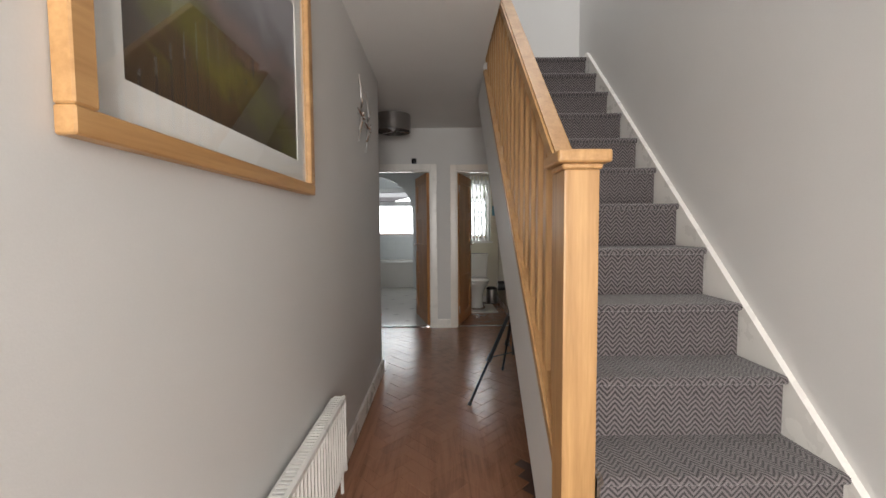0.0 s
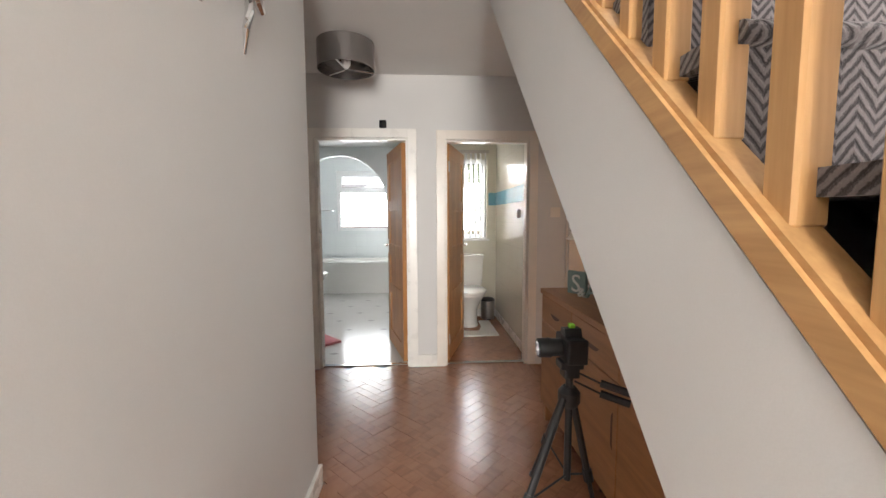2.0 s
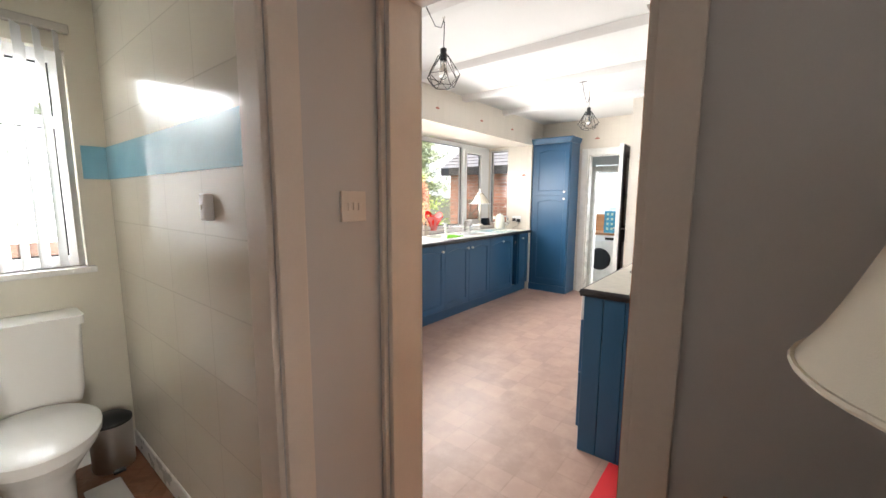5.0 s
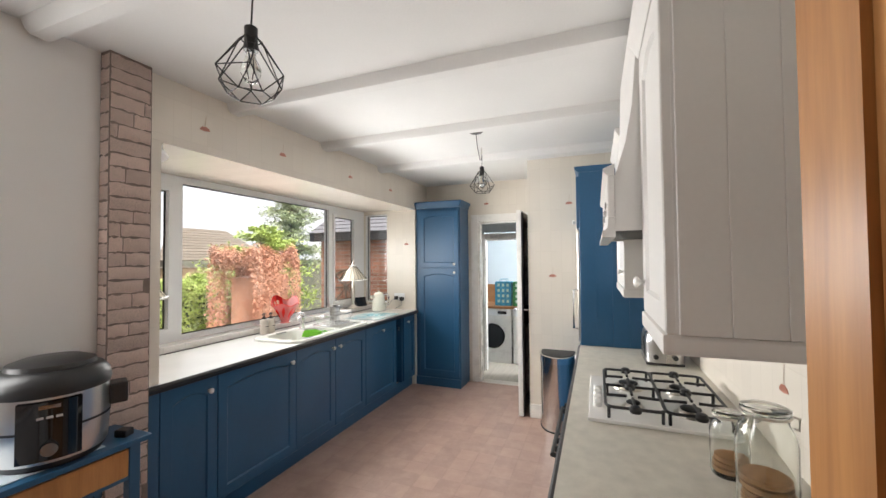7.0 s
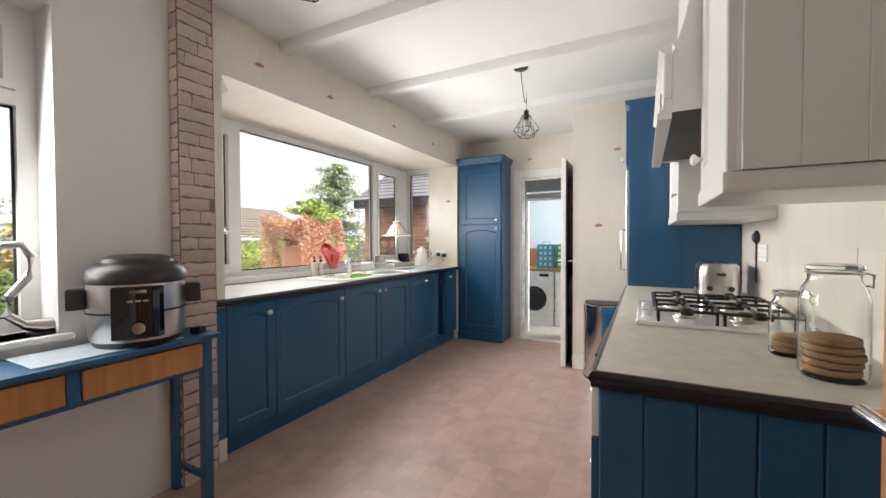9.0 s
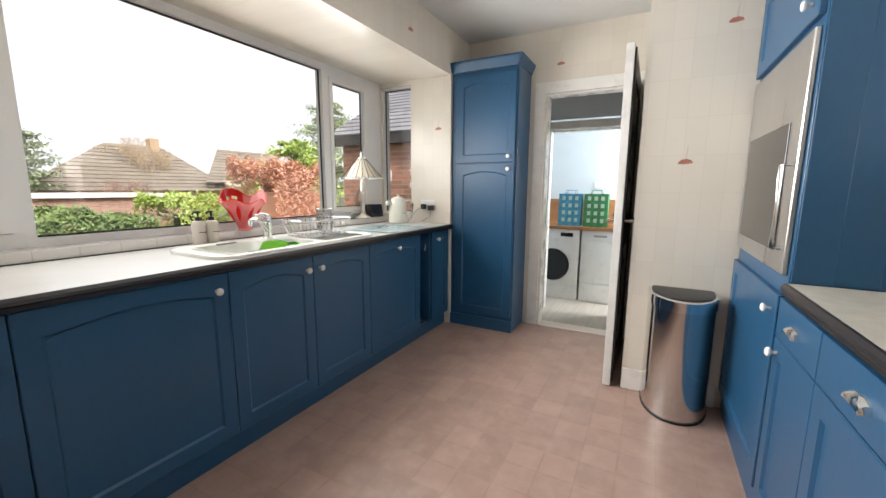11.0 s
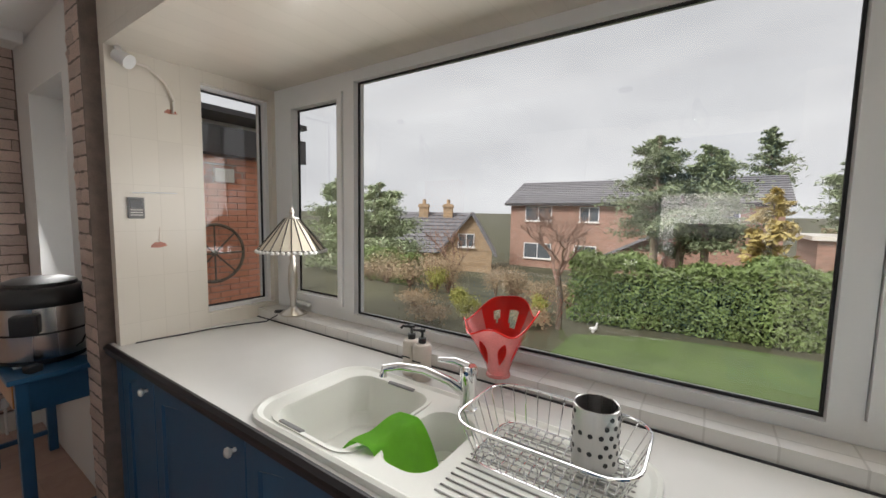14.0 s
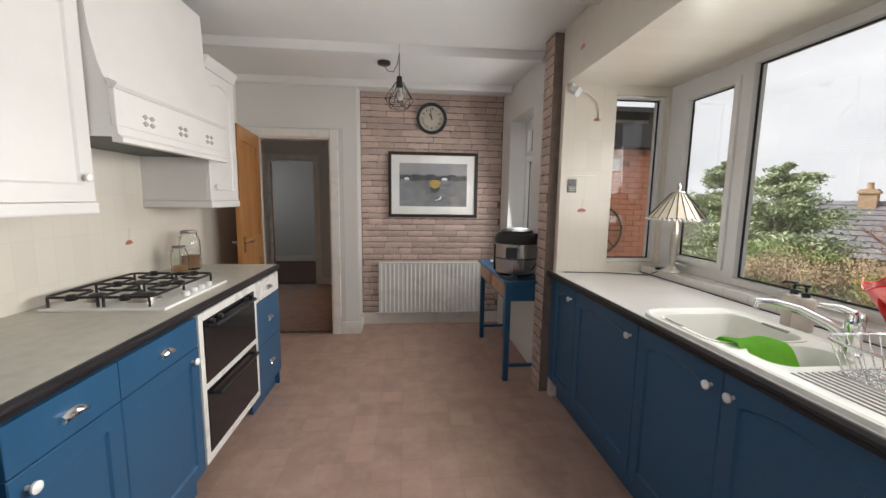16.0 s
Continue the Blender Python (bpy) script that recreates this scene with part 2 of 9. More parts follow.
def tiled(name, tile, joint, w, h, plane="xz", rough=0.25, gap=0.012, var=0.05, offset=0.0, bump=0.25, mottle=0.0, tint=None, shift=(0, 0)):
    """A tiled sheet: real tile size, soft joints, each tile a little different, mottled glaze."""
    m, n, l, p = nodes_of(name)
    tc, sep, cmb = n.new("ShaderNodeTexCoord"), n.new("ShaderNodeSeparateXYZ"), n.new("ShaderNodeCombineXYZ")
    l.new(tc.outputs["Object"], sep.inputs[0])
    for i, a in enumerate(plane):
        ad = n.new("ShaderNodeMath")
        ad.inputs[1].default_value = shift[i]
        l.new(sep.outputs["xyz".index(a)], ad.inputs[0])
        l.new(ad.outputs[0], cmb.inputs[i])
    bt = n.new("ShaderNodeTexBrick")
    bt.offset, bt.squash = offset, 1.0
    for k, v in (("Scale", 1.0), ("Mortar Size", gap * min(w, h)), ("Mortar Smooth", 0.3), ("Brick Width", w), ("Row Height", h), ("Bias", 0.0)):
        bt.inputs[k].default_value = v
    bt.inputs["Color1"].default_value = (*[c * (1 - var) for c in tile], 1)
    bt.inputs["Color2"].default_value = (*[min(1, c * (1 + var)) for c in tile], 1)
    bt.inputs["Mortar"].default_value = (*joint, 1)
    l.new(cmb.outputs[0], bt.inputs["Vector"])
    col = bt.outputs["Color"]
    no = n.new("ShaderNodeTexNoise")
    no.inputs["Scale"].default_value, no.inputs["Detail"].default_value, no.inputs["Roughness"].default_value = 7.0, 6, 0.65
    l.new(tc.outputs["Object"], no.inputs["Vector"])
    if mottle > 0:
        mx = n.new("ShaderNodeMix")
        mx.data_type = "RGBA"
        mr = n.new("ShaderNodeMapRange")
        mr.inputs[1].default_value, mr.inputs[2].default_value, mr.inputs[4].default_value = 0.42, 0.66, mottle
        l.new(no.outputs[0], mr.inputs[0])
        l.new(mr.outputs[0], mx.inputs[0])
        l.new(col, mx.inputs[6])
        mx.inputs[7].default_value = (*(tint or joint), 1)
        col = mx.outputs[2]
    l.new(col, p.inputs["Base Color"])
    rr = n.new("ShaderNodeMapRange")
    rr.inputs[3].default_value, rr.inputs[4].default_value = rough * 0.8, rough * 1.25
    l.new(no.outputs[0], rr.inputs[0])
    l.new(rr.outputs[0], p.inputs["Roughness"])
    b = n.new("ShaderNodeBump")
    b.invert = True
    b.inputs["Strength"].default_value, b.inputs["Distance"].default_value = bump, 0.003
    l.new(bt.outputs["Fac"], b.inputs["Height"])
    l.new(b.outputs[0], p.inputs["Normal"])
    return m


def glass(name, tint=(1, 1, 1), rough=0.0):
    m, n, l, p = nodes_of(name)
    p.inputs["Base Color"].default_value = (*tint, 1)
    p.inputs["Transmission Weight"].default_value = 1.0
    p.inputs["Roughness"].default_value = rough
    p.inputs["IOR"].default_value = 1.45
    return m


def chevron_carpet():
    m, n, l, p = nodes_of("chevron_carpet")
    tc, sep = n.new("ShaderNodeTexCoord"), n.new("ShaderNodeSeparateXYZ")
    wob = n.new("ShaderNodeTexNoise")
    wob.inputs["Scale"].default_value = 45
    l.new(tc.outputs["Object"], wob.inputs["Vector"])
    l.new(tc.outputs["Object"], sep.inputs[0])

    def math_node(op, a, b):
        k = n.new("ShaderNodeMath")
        k.operation = op
        for i, v in enumerate((a, b)):
            if isinstance(v, (int, float)):
                k.inputs[i].default_value = v
            else:
                l.new(v, k.inputs[i])
        return k.outputs[0]
    v = math_node("ADD", sep.outputs[1], sep.outputs[2])
    zig = math_node("PINGPONG", sep.outputs[0], 0.026)
    s = math_node("ADD", v, math_node("MULTIPLY", zig, 1.15))
    s = math_node("ADD", s, math_node("MULTIPLY", wob.outputs[0], 0.010))
    s = math_node("FRACT", math_node("DIVIDE", s, 0.018), 0)
    s = math_node("PINGPONG", s, 0.5)
    tuft = n.new("ShaderNodeTexNoise")
    tuft.inputs["Scale"].default_value, tuft.inputs["Detail"].default_value = 420, 2
    l.new(tc.outputs["Object"], tuft.inputs["Vector"])
    s2 = math_node("ADD", s, math_node("MULTIPLY", math_node("SUBTRACT", tuft.outputs[0], 0.5), 0.35))
    ramp = n.new("ShaderNodeValToRGB")
    e = ramp.color_ramp.elements
    e[0].position, e[1].position = 0.17, 0.31
    e[0].color, e[1].color = (0.035, 0.029, 0.031, 1), (0.17, 0.148, 0.15, 1)
    l.new(s2, ramp.inputs[0])
    l.new(ramp.outputs[0], p.inputs["Base Color"])
    p.inputs["Roughness"].default_value = 0.95
    p.inputs["Sheen Weight"].default_value = 0.3
    b = n.new("ShaderNodeBump")
    b.inputs["Strength"].default_value, b.inputs["Distance"].default_value = 0.7, 0.006
    l.new(s2, b.inputs["Height"])
    l.new(b.outputs[0], p.inputs["Normal"])
    return m


WHITE_WALL = surface("pale_grey_wall_paint", (0.62, 0.612, 0.60), 0.55, var=0.03, scale=1.6, fine=260, bump=0.06)
KITCHEN_WHITE = surface("white_kitchen_wall_paint", (0.74, 0.73, 0.71), 0.6, var=0.03, scale=1.4, fine=220, bump=0.08)
CEILING_WHITE = surface("ceiling_paint", (0.74, 0.735, 0.72), 0.75, var=0.03, scale=2.0, fine=90, bump=0.15)
GLOSS_WHITE = surface("white_gloss_woodwork", (0.78, 0.76, 0.72), 0.28, var=0.03, scale=9, fine=120, bump=0.02)
CREAM_GLOSS = surface("cream_gloss_woodwork", (0.76, 0.70, 0.63), 0.3, var=0.04, scale=7, fine=120, bump=0.02)
OAK = wood("oiled_oak", (0.34, 0.175, 0.065), (0.56, 0.335, 0.145), "z", 0.42)
OAK_Y = wood("oiled_oak_long", (0.34, 0.175, 0.065), (0.55, 0.325, 0.14), "y", 0.42)
OAK_DOOR = wood("varnished_oak_veneer", (0.33, 0.14, 0.045), (0.52, 0.25, 0.085), "z", 0.36)
OAK_DARK = wood("oak_sideboard", (0.25, 0.105, 0.04), (0.42, 0.20, 0.08), "y", 0.4)
PARQUET = wood("parquet_block", (0.16, 0.068, 0.038), (0.33, 0.155, 0.088), "y", 0.22, 20, 0.16, 0.25)
PARQUET_BED = surface("parquet_joint", (0.085, 0.04, 0.026), 0.6, var=0.2)
CARPET = chevron_carpet()
BLUE = surface("blue_painted_cabinet", (0.019, 0.086, 0.18), 0.33, var=0.08, scale=3.0, fine=70, bump=0.03, stretch=(1, 1, 0.5))
BLACK_EDGE = surface("black_worktop_edge", (0.012, 0.010, 0.012), 0.35, var=0.2)
WORKTOP = surface("white_speckled_laminate", (0.71, 0.70, 0.675), 0.26, var=0.03, scale=4, fine=500, bump=0.01)
WORKTOP_GREY = surface("pale_stone_laminate", (0.56, 0.53, 0.46), 0.42, var=0.10, scale=20, fine=420, bump=0.01)
VINYL = tiled("mottled_vinyl_tiles", (0.40, 0.265, 0.215), (0.368, 0.242, 0.195), 0.152, 0.152, "xy", 0.4, 0.03, 0.10, 0.0, 0.06, 0.55, (0.52, 0.37, 0.305))
WALL_TILE = tiled("cream_wall_tiles", (0.74, 0.685, 0.60), (0.69, 0.635, 0.55), 0.098, 0.2, "xz", 0.22, 0.016, 0.02, 0.0, 0.12)
WALL_TILE_Y = tiled("cream_wall_tiles_side", (0.74, 0.685, 0.60), (0.69, 0.635, 0.55), 0.098, 0.2, "yz", 0.22, 0.016, 0.02, 0.0, 0.12)
SILL_TILE = tiled("white_sill_tiles", (0.74, 0.72, 0.69), (0.62, 0.6, 0.57), 0.15, 0.15, "xy", 0.2, 0.02, 0.02, 0.0, 0.2)
UPVC = surface("white_upvc", (0.80, 0.80, 0.80), 0.32, var=0.015, scale=5, bump=0.0)
GASKET = surface("black_rubber_seal", (0.03, 0.03, 0.032), 0.7)
GLASS = glass("window_glass")
JAR_GLASS = glass("jar_glass", (0.96, 0.98, 0.96))
CHROME = surface("chrome", (0.78, 0.78, 0.78), 0.09, 1.0, var=0.02, bump=0.0)
STEEL = surface("brushed_steel", (0.55, 0.54, 0.53), 0.28, 1.0, var=0.06, scale=4, fine=240, bump=0.02, stretch=(1, 1, 0.04))
NICKEL = surface("satin_nickel", (0.56, 0.52, 0.47), 0.3, 1.0, var=0.05)
BLACK = surface("black_plastic", (0.016, 0.016, 0.017), 0.4, var=0.15)
BLACK_METAL = surface("black_metal", (0.02, 0.02, 0.02), 0.45, 0.3, var=0.15)
BLACK_GLASS = surface("black_glass", (0.010, 0.010, 0.012), 0.06, var=0.05, bump=0.0)
CERAMIC = surface("white_ceramic", (0.82, 0.81, 0.78), 0.12, var=0.015, scale=3, bump=0.0)
RADIATOR = surface("white_radiator_enamel", (0.80, 0.79, 0.77), 0.28, var=0.02, scale=6, bump=0.01)
SINK = surface("white_resin_sink", (0.78, 0.785, 0.73), 0.3, var=0.02, scale=4, bump=0.01)
GREEN_CLOTH = surface("lime_green_cloth", (0.22, 0.60, 0.04), 0.85, var=0.12, scale=14, fine=600, bump=0.4)
RED_SOLID = surface("red_glass_streak", (0.72, 0.02, 0.015), 0.12, var=0.1, bump=0.0)
SHADE_CREAM = surface("cream_fabric_shade", (0.74, 0.67, 0.54), 0.85, var=0.03, scale=5, fine=500, bump=0.15)
MIRROR_SHADE = surface("smoked_metallic_shade", (0.30, 0.28, 0.27), 0.22, 0.85, var=0.15, scale=3)
POTTERY = surface("brown_glazed_pottery", (0.24, 0.15, 0.09), 0.28, var=0.25, scale=12, fine=90, bump=0.06)
PALE_GLAZE = surface("pale_glazed_relief", (0.56, 0.44, 0.31), 0.25, var=0.1)
PAPER = surface("white_card_mount", (0.79, 0.78, 0.75), 0.8, var=0.015)
TEAL = surface("grey_teal_painted_block", (0.22, 0.31, 0.29), 0.55, var=0.08)
PINK = surface("pink_bath_mat", (0.62, 0.22, 0.24), 0.95, var=0.1, fine=300, bump=0.4)
WHITE_MAT = surface("white_cotton_mat", (0.72, 0.69, 0.66), 0.95, var=0.06, fine=260, bump=0.5)
RED_MAT = surface("red_mat", (0.70, 0.03, 0.04), 0.9, var=0.1, fine=300, bump=0.3)
BATH_TILE = tiled("pale_blue_bathroom_tiles", (0.74, 0.77, 0.775), (0.68, 0.71, 0.72), 0.2, 0.25, "xz", 0.2, 0.012, 0.015, 0.0, 0.15)
BATH_WALL = surface("pale_blue_bathroom_wall", (0.72, 0.745, 0.745), 0.4, var=0.02, scale=3)
BATH_FLOOR = surface("pale_bathroom_vinyl", (0.68, 0.66, 0.63), 0.16, var=0.04, scale=3)
GREY_LOZENGE = surface("grey_vinyl_inset", (0.40, 0.38, 0.36), 0.25, var=0.1)
WC_TILE = tiled("cream_gloss_tiles", (0.72, 0.68, 0.585), (0.62, 0.58, 0.49), 0.36, 0.25, "yz", 0.15, 0.01, 0.015, 0.0, 0.3)
WC_WALL = surface("cream_wc_wall", (0.70, 0.66, 0.55), 0.4, var=0.02)
BORDER_BLUE = surface("blue_border_tile", (0.20, 0.44, 0.56), 0.15, var=0.06)
BLIND = surface("white_blind_fabric", (0.78, 0.78, 0.77), 0.8, var=0.02, fine=500, bump=0.1)
DARK_DOOR = surface("near_black_brown", (0.03, 0.02, 0.016), 0.35, var=0.2, scale=5)
LAMINATE = wood("pale_laminate_boards", (0.42, 0.37, 0.31), (0.58, 0.53, 0.46), "x", 0.45)
UTILITY_WALL = surface("pale_blue_grey_paint", (0.60, 0.65, 0.68), 0.6, var=0.02)
FAUX_BRICK = surface("stone_effect_brick", (0.45, 0.35, 0.305), 0.75, var=0.5, scale=26, fine=120, bump=0.7, rnd=0.22)
FAUX_MORTAR = surface("stone_effect_joint", (0.215, 0.165, 0.14), 0.85, var=0.2, scale=20)

# ---------------------------------------------------------------- the setting: hall, stairs, bathroom, wc
HC, KC = 2.49, 2.50          # ceiling heights of hall and kitchen
structure("floor_hall_bed", boxed(-1.04, 1.47, -1.8, 5.335, -0.12, -0.006), PARQUET_BED, "dark bed under the herringbone parquet of the hall", "floor")
structure("floor_kitchen", boxed(1.4702, 6.40, 4.26, 7.0, -0.12, 0.0), VINYL, "mottled pinkish-brown vinyl tile floor of the kitchen", "floor")
structure("floor_kitchen_edge", boxed(1.15, 1.47, 5.335, 7.0, -0.12, 0.0), VINYL, "mottled pinkish-brown vinyl floor below the brick-effect wall", "floor")
structure("floor_bay", boxed(2.83, 5.9198, 7.0002, 7.7198, -0.6, -0.001), VINYL, "plain floor below the bay units", "floor")
structure("floor_utility", boxed(6.4002, 9.0, 4.3, 7.4, -0.22, -0.10), LAMINATE, "pale grey wood-effect floor of the utility room", "floor")
structure("floor_bathroom", boxed(-2.45, 0.13, 5.335, 9.5, -0.12, 0.0), BATH_FLOOR, "pale glossy vinyl floor of the bathroom", "floor")
structure("floor_wc_bed", boxed(0.1302, 1.03, 5.335, 6.95, -0.12, -0.006), PARQUET_BED, "dark bed under the parquet of the small toilet room", "floor")

structure("wall_hall_left", boxed(-0.58, -0.46, -1.8, 3.72, 0, HC), WHITE_WALL, "pale grey painted hall wall", "wall")
structure("wall_hall_return", boxed(-1.04, -0.58, 3.60, 3.72, 0, HC), WHITE_WALL, "pale grey painted return of the hall wall", "wall")
structure("wall_alcove", holed(bm_new(), "x", -1.04, -0.92, 3.72, 5.235, 0, HC, [(3.80, 4.52, 0, 1.975)]), WHITE_WALL, "pale grey wall with a closed white door", "wall")
structure("wall_hall_end", holed(bm_new(), "y", 5.235, 5.335, -2.45, 1.33, 0, HC, [(-0.835, -0.06, 0, 1.975), (0.255, 0.98, 0, 1.965)]), WHITE_WALL, "pale grey end wall of the hall with two doorways", "wall")
structure("wall_hall_right", holed(bm_new(), "x", 1.33, 1.47, 3.0, 5.335, 0, KC, [(4.50, 5.215, 0, 1.975)]), WHITE_WALL, "pale grey wall with the kitchen doorway", "wall")
structure("wall_stair", holed(bm_new(), "x", 1.19, 1.33, -1.8, 4.72, 0, 4.9, [(3.0, 4.73, -0.1, 2.50)]), WHITE_WALL, "pale grey wall beside the staircase", "wall")
structure("wall_stair_infill", prism(bm_new(), [(3.0002, 1.47), (3.5798, 2.04), (3.5798, 2.4998), (3.0002, 2.4998)], "x", 1.1902, 1.3298), WHITE_WALL, "pale grey wall beside the top steps", "wall")
structure("wall_hall_front", holed(bm_new(), "y", -1.92, -1.8, -0.58, 1.33, 0, 4.9, [(-0.4, 0.6, 0.1, 2.2)]), WHITE_WALL, "unseen front wall closing the hall, with an assumed glazed entrance", "wall")
structure("wall_landing_back", boxed(0.40, 1.19, 3.58, 3.70, 2.536, 4.9), WHITE_WALL, "white wall at the head of the stairs", "wall")
structure("wall_upper_left", boxed(0.28, 0.40, -1.8, 3.70, HC + 0.12, 4.9), WHITE_WALL, "white upper wall beside the stairwell", "wall")
structure("ceiling_stairwell", boxed(0.28, 1.33, -1.92, 4.72, 4.9, 5.0), CEILING_WHITE, "white ceiling above the stairwell", "ceiling")
structure("ceiling_hall", boxed(-1.04, 0.40, -1.8, 5.235, HC, HC + 0.12), CEILING_WHITE, "white painted hall ceiling", "ceiling")
structure("ceiling_hall_end", boxed(0.40, 1.33, 3.46, 5.235, HC, HC + 0.05), CEILING_WHITE, "white painted ceiling below the landing", "ceiling")


def casing(name, axis, at, side, u0, u1, top, w=0.075, t=0.018, mat=GLOSS_WHITE, label="white gloss door casing", foot=True, depth=0.1, wl=None, wr=None):
    """Architrave of a doorway on one face of a wall, with the lining of the opening."""
    wl, wr = (w if wl is None else wl), (w if wr is None else wr)
    ob = thing(name, label, "door frame", kind="structure")
    a, b = sorted((at, at + side * t))

    def put(u_0, u_1, z0, z1, nm, aa=a, bb=b):
        bm = bm_new()
        (box(bm, u_0, u_1, aa, bb, z0, z1, 0.005, 2) if axis == "y" else box(bm, aa, bb, u_0, u_1, z0, z1, 0.005, 2))
        part(nm, bm, mat, ob)
    put(u0 - wl, u0, 0, top + w, "casing_upright")
    put(u1, u1 + wr, 0, top + w, "casing_upright")
    put(u0 + 0.0005, u1 - 0.0005, top, top + w, "casing_head")
    lo, hi = sorted((at - side * 0.001, at - side * (depth + 0.002)))
    put(u0 + 0.0006, u0 + 0.018, 0, top - 0.0006, "lining", lo, hi)
    put(u1 - 0.018, u1 - 0.0006, 0, top - 0.0006, "lining", lo, hi)
    put(u0 + 0.0186, u1 - 0.0186, top - 0.018, top - 0.0006, "lining", lo, hi)
    return ob


casing("door_frame_1", "y", 5.235, -1, -0.835, -0.06, 1.975, wl=0.08)
casing("door_frame_2", "y", 5.235, -1, 0.255, 0.98, 1.965, mat=CREAM_GLOSS)
casing("door_frame_3", "x", 1.33, -1, 4.50, 5.215, 1.975, depth=0.14, mat=CREAM_GLOSS, wr=0.017)
casing("door_frame_4", "x", 1.47, 1, 4.50, 5.215, 1.975, depth=0.002, label="white gloss casing on the kitchen side of a doorway")
casing("door_frame_5", "x", -0.92, 1, 3.80, 4.52, 1.975, depth=0.12)


def skirting(name, pts, h=0.11, t=0.018, label="white gloss skirting board"):
    """Boards along runs (x0, x1, y0, y1)."""
    ob = thing(name, label, "skirting board", kind="structure")
    for x0, x1, y0, y1 in pts:
        bm = bm_new()
        box(bm, x0, x1, y0, y1, 0, h, 0.004, 1)
        part("board", bm, GLOSS_WHITE, ob)
    return ob


skirting("baseboard_hall", [(-0.46, -0.442, -1.8, 3.738), (-0.92, -0.46, 3.72, 3.738), (-0.92, -0.902, 4.595, 5.216), (0.015, 0.18, 5.217, 5.235), (1.055, 1.31, 5.217, 5.235), (1.312, 1.33, 3.0, 4.42)])
skirting("baseboard_wc", [(1.012, 1.03, 5.34, 6.93), (0.15, 1.012, 6.912, 6.93)], 0.10)
skirting("baseboard_kitchen", [(1.15, 1.168, 5.47, 7.0), (1.17, 1.49, 5.47, 5.488), (1.47, 1.488, 5.295, 5.47), (5.382, 5.40, 5.03, 5.51)], 0.13)

# side room beyond the alcove
structure("floor_side_room", boxed(-3.4, -1.0402, 2.4, 5.2348, -0.12, 0.0), PARQUET_BED, "dark floor of the side room", "floor")
structure("wall_side_room_far", boxed(-3.4, -3.3, 2.4, 5.2348, 0, HC), WHITE_WALL, "pale wall of the side room", "wall")
structure("wall_side_room_south", boxed(-3.3, -1.0402, 2.4, 2.5, 0, HC), WHITE_WALL, "pale wall of the side room", "wall")
structure("wall_side_room_east", boxed(-1.1402, -1.0402, 2.5, 3.60, 0, HC), WHITE_WALL, "pale wall of the side room", "wall")
structure("ceiling_side_room", boxed(-3.4, -1.0402, 2.4, 5.2348, HC, HC + 0.1), CEILING_WHITE, "white ceiling of the side room", "ceiling")
structure("baseboard_side_room", boxed(-3.2998, -3.28, 2.5, 5.23, 0, 0.12, 0.004), GLOSS_WHITE, "white skirting board of the side room", "skirting board")

# bathroom
BX0, BX1, BY1 = -2.35, 0.0, 9.4
structure("wall_bathroom_left", boxed(BX0 - 0.1, BX0, 5.335, 9.5, 0, 2.45), BATH_WALL, "pale blue-white bathroom wall", "wall")
structure("wall_bathroom_right", boxed(BX1, 0.13, 5.335, 6.95, 0, 2.45), BATH_WALL, "pale blue-white bathroom wall", "wall")
structure("wall_bathroom_wing", boxed(BX1, 0.10, 6.95, 9.5, -0.6, 2.45), BATH_WALL, "pale blue-white bathroom outer wall", "wall")
structure("wall_bathroom_back", holed(bm_new(), "y", BY1, 9.5, BX0, BX1, 0, 2.45, [(-1.55, -0.45, 1.05, 2.18)]), BATH_TILE, "pale tiled bathroom back wall with a window", "wall")
structure("ceiling_bathroom", boxed(BX0, BX1, 5.335, BY1, 2.45, 2.55), CEILING_WHITE, "white bathroom ceiling", "ceiling")
AX0, AX1, AZ = -2.05, -0.52, 1.55
arch = [(BX0, 0), (AX0, 0), (AX0, AZ)] + [(x, z) for x, z in arc((AX0 + AX1) / 2, AZ, (AX1 - AX0) / 2, 180, 0, 20)][1:] + [(AX1, 0), (BX1, 0), (BX1, 2.45), (BX0, 2.45)]
structure("wall_arch", prism(bm_new(), arch, "y", 8.42, 8.55), BATH_WALL, "pale blue-white wall with a rounded arch over the bath", "wall")

# wc
structure("wall_wc_back", holed(bm_new(), "y", 6.93, 7.05, 0.13, 1.03, 0, 2.45, [(0.36, 0.90, 1.03, 2.05)]), WC_WALL, "cream back wall of the toilet room with a window", "wall")
structure("wall_wc_left", boxed(0.1302, 0.142, 5.335, 6.93, 0, 2.45), WC_WALL, "cream wall of the toilet room", "wall")
structure("wall_wc_tiles", boxed(1.020, 1.0298, 5.336, 6.929, 0.10, 2.449), WC_TILE, "glossy cream tiled wall reflecting the window", "wall")
structure("ceiling_wc", boxed(0.13, 1.03, 5.335, 6.93, 2.45, 2.55), CEILING_WHITE, "white ceiling of the toilet room", "ceiling")
bm = bm_new()
box(bm, 1.014, 1.0198, 5.40, 6.928, 1.46, 1.62, 0.001)
box(bm, 0.92, 1.0138, 6.922, 6.9298, 1.46, 1.62, 0.001)
structure("trim_border_tiles", bm, BORDER_BLUE, "blue border row of wall tiles", "tile border")

